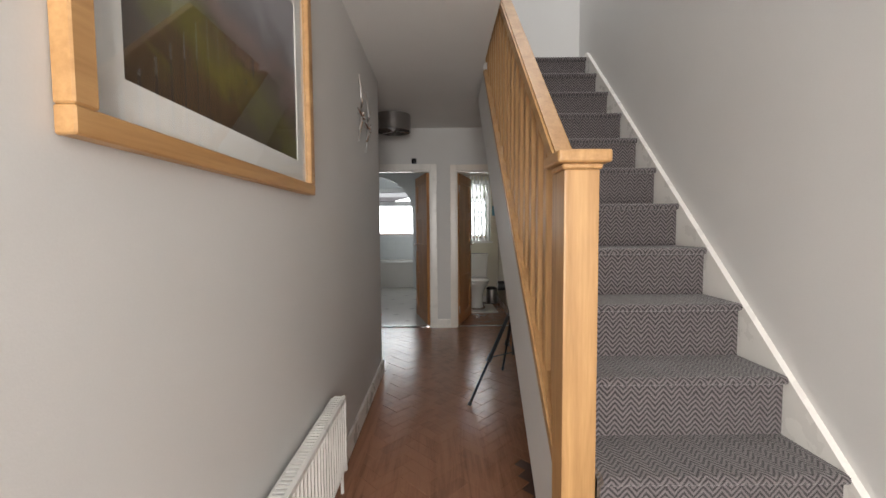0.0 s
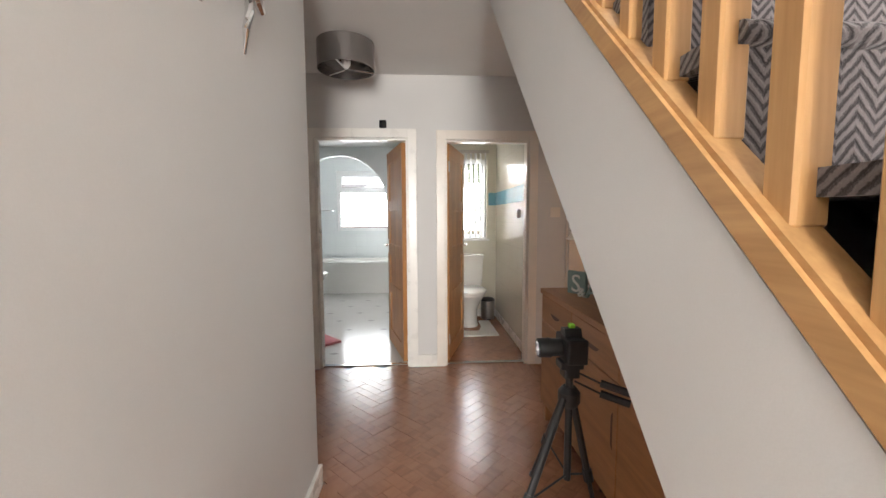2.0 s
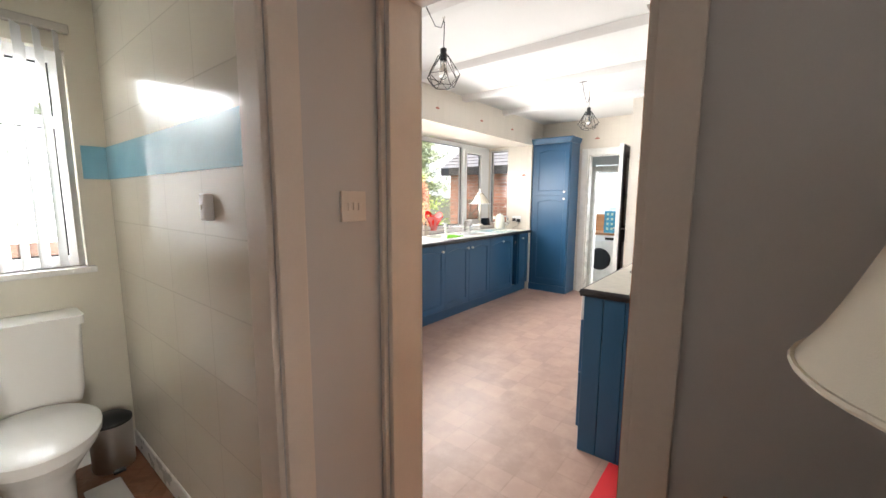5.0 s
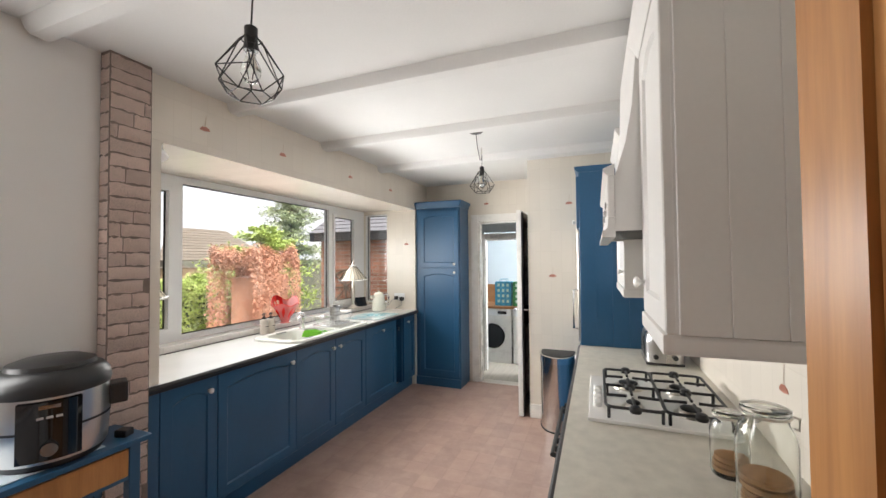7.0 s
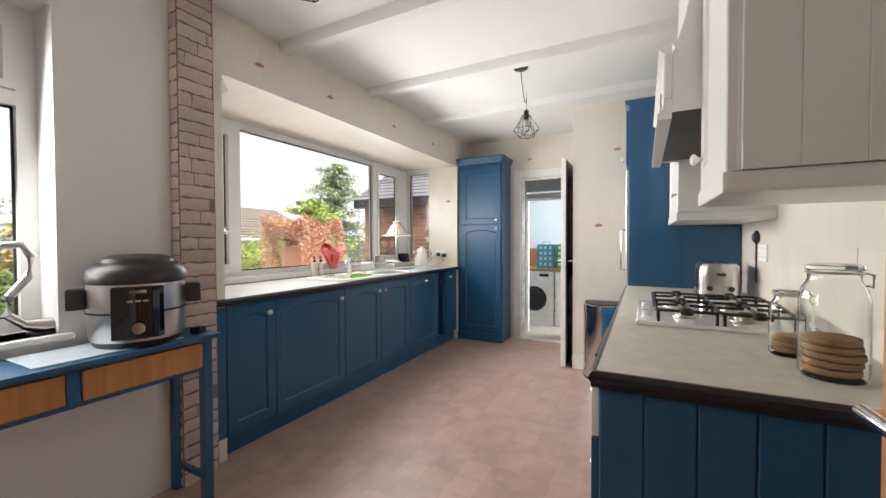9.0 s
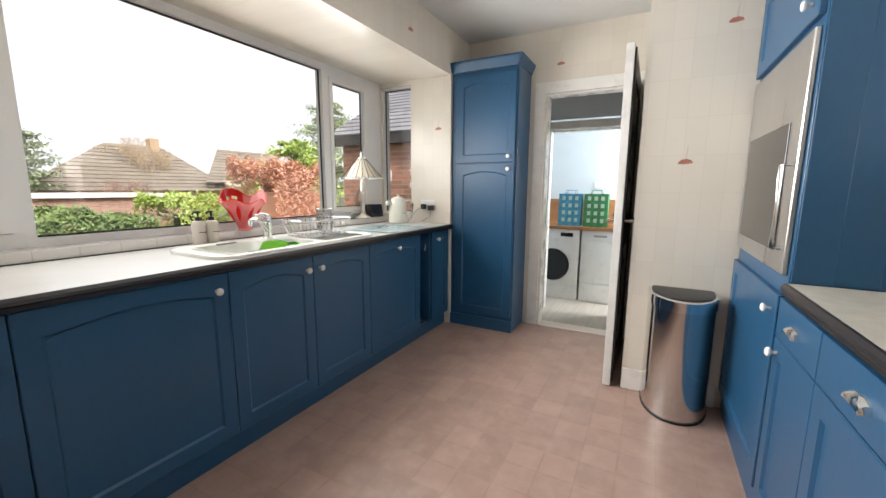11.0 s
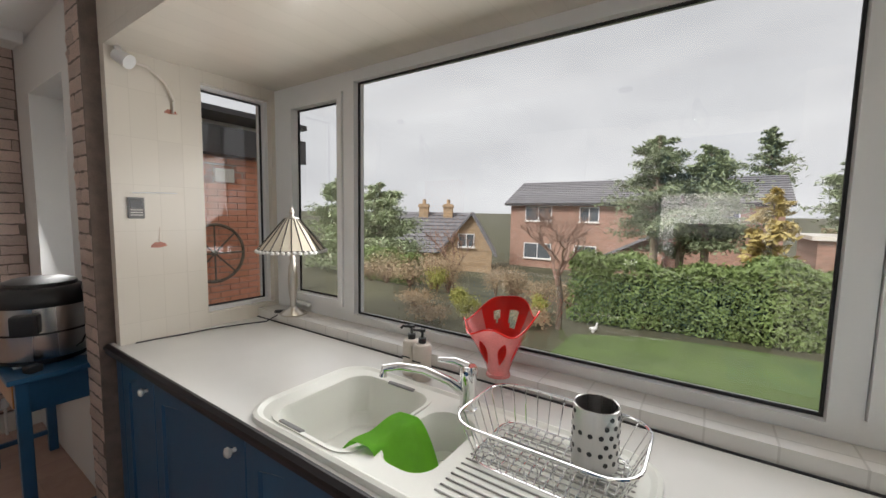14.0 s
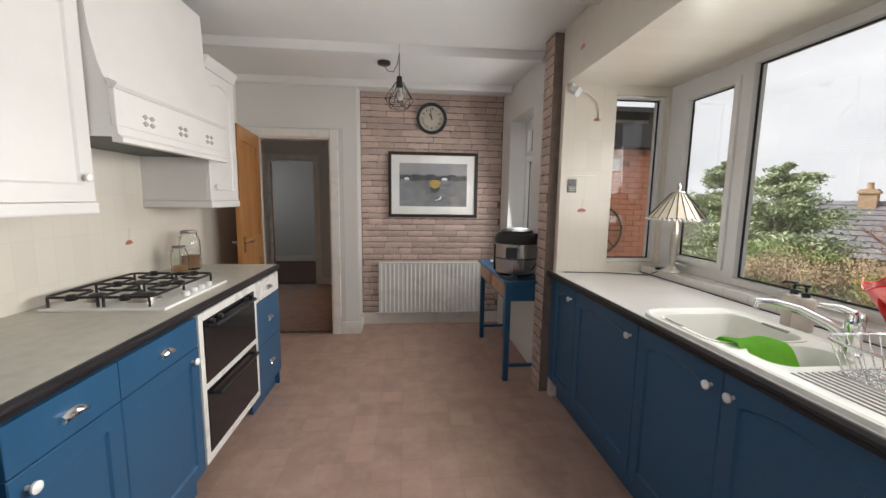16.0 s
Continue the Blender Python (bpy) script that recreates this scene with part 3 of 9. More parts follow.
# kitchen
structure("wall_west", boxed(1.03, 1.15, 5.335, 7.0, 0, KC), FAUX_MORTAR, "brick-effect feature wall in pale pink-grey stone", "wall")
structure("wall_west_pier", boxed(1.1502, 1.47, 5.335, 5.47, 0, KC), KITCHEN_WHITE, "white painted pier beside the hall doorway", "wall")
structure("wall_kitchen_head", boxed(1.4702, 1.474, 4.36, 5.4698, 2.06, KC), KITCHEN_WHITE, "white painted wall above the hall doorway", "wall")
structure("wall_south", boxed(1.4702, 6.5, 4.26, 4.36, 0, KC), WALL_TILE, "cream tiled wall behind the hob", "wall")
structure("wall_window", holed(bm_new(), "y", 7.0, 7.25, 1.03, 2.83, -0.6, KC, [(1.47, 2.19, 0.86, 2.18)]), KITCHEN_WHITE, "white painted wall with a narrow window", "wall")
structure("wall_bay_lintel", boxed(2.8302, 6.40, 6.98, 7.25, 2.16, KC), WALL_TILE, "cream tiled wall above the bay", "wall")
structure("wall_bay_left", holed(bm_new(), "x", 2.73, 2.88, 7.2502, 7.80, -0.6, 2.30, [(7.34, 7.70, 0.98, 2.10)]), WALL_TILE_Y, "cream tiled side of the bay with a tall narrow window", "wall")
structure("wall_bay_left_jamb", boxed(2.8302, 2.88, 6.981, 7.25, 0.0, 2.1598), WALL_TILE_Y, "cream tiled reveal of the bay", "wall")
structure("wall_bay_right", holed(bm_new(), "x", 5.92, 6.07, 6.981, 7.80, -0.6, 2.159, [(7.38, 7.72, 0.98, 2.12)]), WALL_TILE_Y, "cream tiled side of the bay with a tall narrow window", "wall")
structure("wall_bay_front", boxed(2.8802, 5.9198, 7.72, 7.86, -0.6, 0.955), KITCHEN_WHITE, "low wall below the bay window", "wall")
structure("ceiling_bay", boxed(2.73, 6.07, 7.2502, 7.80, 2.16, 2.32), WALL_TILE, "cream tiled soffit of the bay", "ceiling")
structure("ceiling_bay_front", boxed(2.8802, 5.9198, 6.9802, 7.2498, 2.152, 2.1598), WALL_TILE, "cream tiled front of the bay soffit", "ceiling")
structure("wall_east", holed(bm_new(), "x", 6.28, 6.40, 5.51, 7.0, -0.1, KC, [(5.60, 6.27, -0.2, 2.0)]), WALL_TILE_Y, "cream tiled wall with the utility doorway", "wall")
structure("wall_nib", boxed(5.40, 6.40, 4.3602, 5.5098, 0, KC), WALL_TILE_Y, "cream tiled projecting wall beside the tall units", "wall")
kc_ob = structure("ceiling_kitchen", boxed(1.15, 6.40, 4.26, 7.25, KC, KC + 0.1), CEILING_WHITE, "white kitchen ceiling with shallow beams", "ceiling")
for x in (1.52, 2.40, 3.32, 4.19, 5.08):
    bm = bm_new()
    prism(bm, [(x - 0.06, KC - 0.0002), (x - 0.048, KC - 0.035), (x - 0.03, KC - 0.053), (x + 0.03, KC - 0.056), (x + 0.048, KC - 0.037), (x + 0.06, KC - 0.0002)], "y", 4.36, 6.98)
    part("beam", bm, CEILING_WHITE, kc_ob, "shallow plastered beam", True)
casing("door_frame_6", "x", 6.28, -1, 5.60, 6.27, 2.0, depth=0.12, w=0.09, label="white gloss casing of the utility doorway")

# utility room
structure("wall_utility_partition", holed(bm_new(), "x", 7.10, 7.20, 4.3, 7.4, -0.1, 2.5, [(5.64, 6.42, -0.2, 1.92)]), UTILITY_WALL, "pale partition with a cased opening", "wall")
casing("door_frame_7", "x", 7.10, -1, 5.64, 6.42, 1.92, depth=0.1, w=0.08, label="white casing of the inner utility opening").location.z = -0.0998
structure("wall_utility_back", boxed(8.3, 8.4, 4.3, 7.4, -0.1, 2.5), UTILITY_WALL, "pale blue-grey utility wall", "wall")
structure("wall_utility_north", boxed(6.4002, 8.3, 7.0, 7.4, -0.1, 2.5), UTILITY_WALL, "pale blue-grey utility wall", "wall")
structure("wall_utility_south", holed(bm_new(), "y", 4.3, 4.42, 6.4002, 8.3, -0.1, 2.5, [(7.3, 8.0, 1.1, 2.1)]), UTILITY_WALL, "pale blue-grey utility wall with an assumed window out of view", "wall")
structure("ceiling_utility", boxed(6.4002, 8.4, 4.3, 7.4, 2.5, 2.6), CEILING_WHITE, "white utility ceiling", "ceiling")


def window(name, label, axis, at, u0, u1, z0, z1, lights, f=0.06, d=0.07, flip=1):
    """White framed window in the plane at along axis; lights: list of (u0, u1, z0, z1, sash)."""
    ob = thing(name, label, "window", kind="structure")

    def bar(nm, ua, ub, za, zb, aa, bb, mat=UPVC, bev=0.006):
        bm = bm_new()
        (box(bm, ua, ub, aa, bb, za, zb, bev, 2) if axis == "y" else box(bm, aa, bb, ua, ub, za, zb, bev, 2))
        return part(nm, bm, mat, ob)
    a, b = at - d / 2, at + d / 2
    bm = bm_new()
    holed(bm, axis, a, b, u0, u1, z0, z1, [l[:4] for l in lights])
    part("window_frame", bm, UPVC, ob)
    for ua, ub, za, zb, sash in lights:
        s = 0.0
        if sash:
            s = 0.035
            bm = bm_new()
            c = at - flip * d / 2 - flip * 0.012
            holed(bm, axis, min(c, at + 0.012 * flip), max(c, at + 0.012 * flip), ua + 0.003, ub - 0.003, za + 0.003, zb - 0.003, [(ua + s, ub - s, za + s, zb - s)])
            part("sash", bm, UPVC, ob)
        bm = bm_new()
        g = 0.008
        e = flip * 0.006
        holed(bm, axis, min(at - e, at + e), max(at - e, at + e), ua + s + 0.0005, ub - s - 0.0005, za + s + 0.0005, zb - s - 0.0005, [(ua + s + g, ub - s - g, za + s + g, zb - s - g)])
        part("seal", bm, GASKET, ob)
        bm = bm_new()
        (box(bm, ua + s + g, ub - s - g, at - 0.003, at + 0.003, za + s + g, zb - s - g) if axis == "y" else box(bm, at - 0.003, at + 0.003, ua + s + g, ub - s - g, za + s + g, zb - s - g))
        p = part("pane", bm, GLASS, ob)
        p.visible_shadow = False
    return ob


bay = window("window_1", "wide white-framed bay window over the sink", "y", 7.76, 2.88, 5.92, 0.957, 2.159,
             [(3.01, 3.44, 1.02, 2.075, 1), (3.51, 5.20, 0.995, 2.11, 0), (5.265, 5.72, 1.02, 2.075, 1)])
window("window_2", "tall narrow white-framed side window of the bay", "x", 2.81, 7.34, 7.70, 0.98, 2.10, [(7.355, 7.68, 1.0, 2.085, 0)], flip=-1)
window("window_3", "tall narrow white-framed side window of the bay", "x", 5.99, 7.38, 7.72, 0.98, 2.12, [(7.395, 7.705, 1.0, 2.105, 0)])
window("window_4", "narrow white-framed window above the console table", "y", 7.20, 1.47, 2.19, 0.86, 2.18, [(1.53, 2.13, 0.92, 1.78, 0), (1.53, 2.13, 1.84, 2.12, 1)])
window("window_5", "white-framed bathroom window flooded with daylight", "y", 9.46, -1.55, -0.45, 1.05, 2.18, [(-1.49, -0.51, 1.11, 1.78, 0), (-1.49, -0.51, 1.84, 2.12, 1)])
window("window_6", "white-framed window of the toilet room", "y", 7.02, 0.36, 0.90, 1.03, 2.05, [(0.41, 0.85, 1.08, 1.70, 0), (0.41, 0.85, 1.75, 2.0, 0)])
window("window_7", "assumed white-framed utility window out of view", "y", 4.37, 7.3, 8.0, 1.1, 2.1, [(7.35, 7.95, 1.15, 2.05, 0)])
window("window_8", "unseen, assumed glazed entrance behind the start of the walk", "y", -1.86, -0.4, 0.6, 0.1, 2.2, [(-0.32, 0.52, 0.2, 2.1, 0)])
structure("window_sill_bay", boxed(2.8802, 5.9198, 7.60, 7.7195, 0.912, 0.958), SILL_TILE, "white tiled sill of the bay window", "sill")
structure("window_sill_small", boxed(1.43, 2.23, 6.965, 7.163, 0.835, 0.86, 0.004), GLOSS_WHITE, "white painted window sill", "sill")
structure("window_sill_wc", boxed(0.33, 0.93, 6.89, 6.985, 1.0, 1.03, 0.004), CERAMIC, "white sill of the toilet window", "sill")
bm = bm_new()
box(bm, 3.02, 3.20, 7.685, 7.71, 0.995, 1.012, 0.004)
tagged(part("window_handle", bm, UPVC, bay), "white casement handle")
bm = bm_new()
box(bm, 5.44, 5.60, 7.685, 7.71, 0.995, 1.012, 0.004)
tagged(part("window_handle", bm, UPVC, bay), "white casement handle")


def panel_door(name, label, x, y, rz, w, h, mat, rows, handle="chrome", t=0.038, panel_mat=None, back=None):
    """A leaf that runs from its hinge along its own x, with recessed panels and lever handles."""
    ob = thing(name, label, "door", x, y, 0.008, rz, kind="structure")
    st = 0.105
    holes = [(st, w - st, a * h, b * h) for a, b in rows]
    bm = bm_new()
    holed(bm, "y", -t / 2, t / 2, 0, w, 0, h, holes)
    part("door_frame", bm, mat, ob)
    for u0, u1, z0, z1 in holes:
        bm = boxed(u0 + 0.0005, u1 - 0.0005, -t / 2 + 0.011, t / 2 - 0.011, z0 + 0.0005, z1 - 0.0005)
        part("panel", bm, panel_mat or mat, ob)
    for s in (-1, 1):
        bm = bm_new()
        a, b = sorted((s * t / 2, s * (t / 2 + 0.006)))
        box(bm, w - 0.075, w - 0.04, a, b, 0.93, 1.07, 0.003)
        hd = part("handle_plate", bm, CHROME, ob, "chrome handle plate")
        bm = bm_new()
        tube(bm, [(w - 0.057, s * t / 2, 1.02), (w - 0.057, s * (t / 2 + 0.045), 1.02)], 0.008, 10)
        tube(bm, [(w - 0.05, s * (t / 2 + 0.045), 1.02), (w - 0.10, s * (t / 2 + 0.048), 1.02), (w - 0.165, s * (t / 2 + 0.044), 1.017)], 0.009, 10)
        part("lever", bm, CHROME, hd, "", True)
    for z in (0.2, h - 0.2):
        bm = bm_new()
        tube(bm, [(-0.004, -t / 2 - 0.003, z - 0.045), (-0.004, -t / 2 - 0.003, z + 0.045)], 0.006, 8)
        part("hinge", bm, STEEL, ob)
    return ob


ROWS4 = [(0.07, 0.27), (0.32, 0.47), (0.53, 0.70), (0.75, 0.94)]
panel_door("door_1", "open oak panelled door to the bathroom", -0.10, 5.345, 105, 0.72, 1.955, OAK_DOOR, ROWS4)
panel_door("door_2", "open oak panelled door to the toilet", 0.277, 5.338, 73, 0.70, 1.945, OAK_DOOR, ROWS4)
panel_door("door_3", "open oak panelled kitchen door resting near the wall", 1.497, 4.535, 7, 0.70, 1.955, OAK_DOOR, [(0.07, 0.42), (0.53, 0.94)])
panel_door("door_4", "open oak door of the side room", -1.17, 3.79, 264, 0.68, 1.95, OAK_DOOR, ROWS4)
# the utility door: white edge; inner face coloured dark for the gap's shade
ud = thing("door_5", "open utility door with a white edge and a face darkened for the gap's shade", "door", 6.275, 5.585, 0.01, 180, kind="structure")
part("leaf", boxed(0, 0.92, -0.028, 0.016, 0, 2.0, 0.002), GLOSS_WHITE, ud)
bm = bm_new()
holed(bm, "y", 0.0162, 0.026, 0.02, 0.90, 0.02, 1.98, [(0.14, 0.78, 0.15, 0.85), (0.14, 0.78, 1.05, 1.85)])
part("dark_face", bm, DARK_DOOR, ud, "panelled face darkened for the shade in the gap")
for s in (-1, 1):
    bm = bm_new()
    yy = 0.026 if s > 0 else -0.028
    tube(bm, [(0.86, yy, 1.02), (0.86, yy + s * 0.04, 1.02), (0.76, yy + s * 0.042, 1.02)], 0.008, 8)
    part("handle", bm, CHROME, ud, "chrome lever handle", True)
for x0, x1, y, nm in ((-0.835, -0.06, 5.29, "threshold_bath"), (0.255, 0.98, 5.29, "threshold_wc")):
    structure(nm, boxed(x0 + 0.02, x1 - 0.02, y - 0.02, y + 0.02, 0.0, 0.009, 0.003), CHROME, "polished metal threshold strip", "threshold strip")
structure("threshold_kitchen", boxed(1.452, 1.488, 4.52, 5.195, 0.0, 0.008, 0.003), NICKEL, "metal threshold strip", "threshold strip")
structure("threshold_utility", boxed(6.27, 6.40, 5.62, 6.25, -0.1, 0.006, 0.003), CREAM_GLOSS, "pale threshold of the utility doorway", "threshold")

# ---------------------------------------------------------------- the staircase
RISE, GO, Y0 = 0.195, 0.198, 0.776
SX0, SX1 = 0.452, 1.165
stairs = thing("staircase", "steep staircase with grey chevron carpet and white strings", "staircase", kind="structure")
for k in range(1, 14):
    y, z = Y0 + GO * k, RISE * k
    bm = bm_new()
    back = y + GO + 0.03 if k < 13 else 3.579
    xr = SX1 if k > 2 else 1.165
    prof = [(y + 0.02, z - RISE - 0.004), (y + 0.02, z - 0.03)] + arc(y + 0.014, z - 0.014, 0.014, 250, 90, 6) + [(back, z), (back, z - 0.03), (y + 0.045, z - 0.03), (y + 0.045, z - RISE - 0.004)]
    prism(bm, prof, "x", SX0 if k > 3 else 0.50 if k == 3 else 0.40, xr)
    part("step", bm, CARPET, stairs, "step covered in grey chevron carpet")


def slope(y):
    return 0.70 + 0.995 * (y - 2.244)


# outer string below the balusters, wall string, soffit
bm = bm_new()
ya, yb = 1.47, 3.98
prism(bm, [(ya, 0.0), (1.49, 0.0), (3.985, slope(3.985)), (3.534, HC), (ya, 0.455)], "x", 0.412, 0.45)
part("outer_string", bm, WHITE_WALL, stairs, "white painted outer string")
bm = bm_new()
prism(bm, [(0.80, 0.0), (1.2, 0.0), (3.57, RISE * 12), (3.57, RISE * 13 + 0.03), (3.36, RISE * 13 + 0.03), (0.83, 0.03)], "x", 1.166, 1.1895)
part("wall_string", bm, GLOSS_WHITE, stairs, "white gloss wall string")
bm = bm_new()
prism(bm, [(1.49, 0.0), (1.52, 0.0), (4.0, slope(4.0)), (3.97, slope(4.0))], "x", 0.4502, 1.1895)
part("soffit", bm, WHITE_WALL, stairs, "white painted underside of the stairs")

bal = thing("balustrade", "oak stair balustrade with a square newel post", "balustrade", 0.45, 1.47, 0, kind="structure")
part("newel_post", boxed(-0.048, 0.048, -0.048, 0.048, 0.0, 1.415, 0.006, 2), OAK, bal)
bm = boxed(-0.055, 0.055, -0.055, 0.055, 1.415, 1.43, 0.004)
box(bm, -0.073, 0.073, -0.073, 0.073, 1.43, 1.465, 0.012, 3)
part("newel_cap", bm, OAK_Y, bal, "moulded oak newel cap")


def sloped_bar(name, y0, z0, y1, dz, x0, x1, m, label=""):
    """A rail of vertical height dz that climbs with the stairs."""
    bm = bm_new()
    k = 0.985
    z1 = z0 + k * (y1 - y0)
    pr = [(y0, z0), (y1, z1), (y1, z1 + dz), (y0, z0 + dz)]
    prism(bm, pr, "x", x0, x1)
    es = [e for e in bm.edges]
    bmesh.ops.bevel(bm, geom=es, offset=0.008, segments=2, affect="EDGES")
    return part(name, bm, m, bal, label, True)


sloped_bar("handrail", 0.04, 1.345, 2.05, 0.075, -0.034, 0.034, OAK_Y, "rounded oak handrail")
sloped_bar("rail_groove", 0.045, 1.315, 2.05, 0.035, -0.02, 0.02, OAK_Y)
sloped_bar("base_rail", -0.02, 0.432, 2.06, 0.07, -0.042, 0.022, OAK_Y, "oak base rail")
bm = boxed(-0.0205, 0.0205, -0.0205, 0.0205, 0.0, 0.845, 0.004)
first = part("baluster", bm, OAK, bal)
first.location = (0, 0.145, 0.482 + 0.985 * 0.165)
for i in range(1, 18):
    o = new("baluster", first.data)
    o.parent = bal
    yy = 0.145 + 0.1115 * i
    o.location = (0, yy, 0.482 + 0.985 * (yy + 0.02))

# ---------------------------------------------------------------- things of the hall


def print_mat(name, stops, scale=1.2, distort=1.5, axis="yz", rough=0.45, seed=0.0):
    """An abstract printed picture: soft bands of colour along its height, broken by brush-like noise."""
    m, n, l, p = nodes_of(name)
    tc = n.new("ShaderNodeTexCoord")
    sep = n.new("ShaderNodeSeparateXYZ")
    l.new(tc.outputs["Generated"], sep.inputs[0])
    no = n.new("ShaderNodeTexNoise")
    mp = n.new("ShaderNodeMapping")
    mp.inputs["Location"].default_value = (seed, seed * 2, seed * 3)
    l.new(tc.outputs["Generated"], mp.inputs[0])
    l.new(mp.outputs[0], no.inputs["Vector"])
    no.inputs["Scale"].default_value, no.inputs["Detail"].default_value, no.inputs["Distortion"].default_value = scale * 3, 8, distort
    ma = n.new("ShaderNodeMath")
    ma.operation = "MULTIPLY_ADD"
    l.new(no.outputs[0], ma.inputs[0])
    ma.inputs[1].default_value = 0.75
    l.new(sep.outputs[2], ma.inputs[2])
    mb = n.new("ShaderNodeMath")
    mb.operation = "MULTIPLY_ADD"
    l.new(sep.outputs["xyz".index(axis[0])], mb.inputs[0])
    mb.inputs[1].default_value = 0.25
    l.new(ma.outputs[0], mb.inputs[2])
    ramp = n.new("ShaderNodeValToRGB")
    cr = ramp.color_ramp
    while len(cr.elements) < len(stops):
        cr.elements.new(0.5)
    for e, (pos, c) in zip(cr.elements, stops):
        e.position, e.color = pos, (*c, 1)
    mr = n.new("ShaderNodeMapRange")
    mr.inputs[1].default_value, mr.inputs[2].default_value = 0.15, 1.75
    l.new(mb.outputs[0], mr.inputs[0])
    l.new(mr.outputs[0], ramp.inputs[0])
    l.new(ramp.outputs[0], p.inputs["Base Color"])
    p.inputs["Roughness"].default_value = rough
    return m


LANDSCAPE = print_mat("moorland_painting", [(0.0, (0.02, 0.012, 0.01)), (0.26, (0.055, 0.035, 0.02)), (0.36, (0.12, 0.12, 0.02)), (0.46, (0.07, 0.05, 0.035)), (0.55, (0.20, 0.13, 0.12)), (0.63, (0.09, 0.085, 0.10)), (0.74, (0.25, 0.25, 0.29)), (1.0, (0.16, 0.16, 0.20))], 0.9, 2.2)
SEASCAPE = print_mat("dusk_harbour_print", [(0.0, (0.012, 0.018, 0.03)), (0.42, (0.02, 0.026, 0.04)), (0.5, (0.05, 0.055, 0.065)), (0.58, (0.07, 0.10, 0.14)), (1.0, (0.12, 0.17, 0.23))], 1.4, 1.0, seed=3.0)
HARBOUR = surface("grey_mud_photograph", (0.17, 0.17, 0.175), 0.45, var=0.4, scale=7, fine=60, bump=0.0, stretch=(1, 1, 3.5))
SKETCH = print_mat("pale_sketch", [(0.0, (0.5, 0.5, 0.5)), (0.5, (0.7, 0.7, 0.69)), (0.58, (0.35, 0.35, 0.36)), (1.0, (0.72, 0.72, 0.71))], 1.4, 0.8, seed=5.0)


def framed_picture(name, label, at, y0, y1, z0, z1, fw, mount, frame_mat, art, side=1, depth=0.03, inset=None):
    """A framed, mounted and glazed print on a wall whose plane is x = at; side: which way it faces."""
    ob = thing(name, label, "picture", at, (y0 + y1) / 2, z0)
    hw, hh = (y1 - y0) / 2, z1 - z0

    def put(nm, bm, m, lb=""):
        return part(nm, bm, m, ob, lb)

    def xs(a, b):
        return sorted((side * a, side * b))
    x0, x1 = xs(0.002, depth)
    for nm, a, b, c, d in (("frame_rail", -hw, hw, 0, fw), ("frame_rail", -hw, hw, hh - fw, hh), ("frame_stile", -hw, -hw + fw, fw, hh - fw), ("frame_stile", hw - fw, hw, fw, hh - fw)):
        bm = bm_new()
        box(bm, x0, x1, a + 0.0003, b - 0.0003, c + 0.0003, d - 0.0003, 0.003, 1)
        put(nm, bm, frame_mat)
    m0 = mount
    ax0, ax1 = xs(0.004, 0.010)
    bm = bm_new()
    holed(bm, "x", ax0, ax1, -hw + fw, hw - fw, fw, hh - fw, [(-hw + fw + m0, hw - fw - m0, fw + m0, hh - fw - m0)])
    put("mount", bm, PAPER, "white card mount")
    ax0, ax1 = xs(0.003, 0.006)
    pr = put("print", boxed(ax0, ax1, -hw + fw + m0, hw - fw - m0, fw + m0, hh - fw - m0), art)
    if inset:
        inset(pr, side, hw, hh)
    ax0, ax1 = xs(0.016, 0.018)
    g = put("glazing", boxed(ax0, ax1, -hw + fw, hw - fw, fw, hh - fw), GLASS)
    g.visible_shadow = False
    return ob


framed_picture("framed_landscape", "large oak-framed moorland painting with a white mount", -0.46, 0.905, 1.915, 1.39, 2.17, 0.042, 0.075, OAK_Y, LANDSCAPE, 1, 0.034)


def dusk_boat(pr, side, hw, hh):
    bm = bm_new()
    lathe(bm, [(0.004, 0), (0.02, 0.008), (0.016, 0.02), (0.003, 0.026)], 10, (side * 0.0075, 0.02, 0.2))
    part("pale_mark", bm, PAPER, pr)


framed_picture("framed_seascape", "wooden-framed dark blue seascape with a white mount", 1.33, 3.615, 4.175, 1.55, 1.96, 0.024, 0.05, OAK_DARK, SEASCAPE, -1, 0.025, dusk_boat)


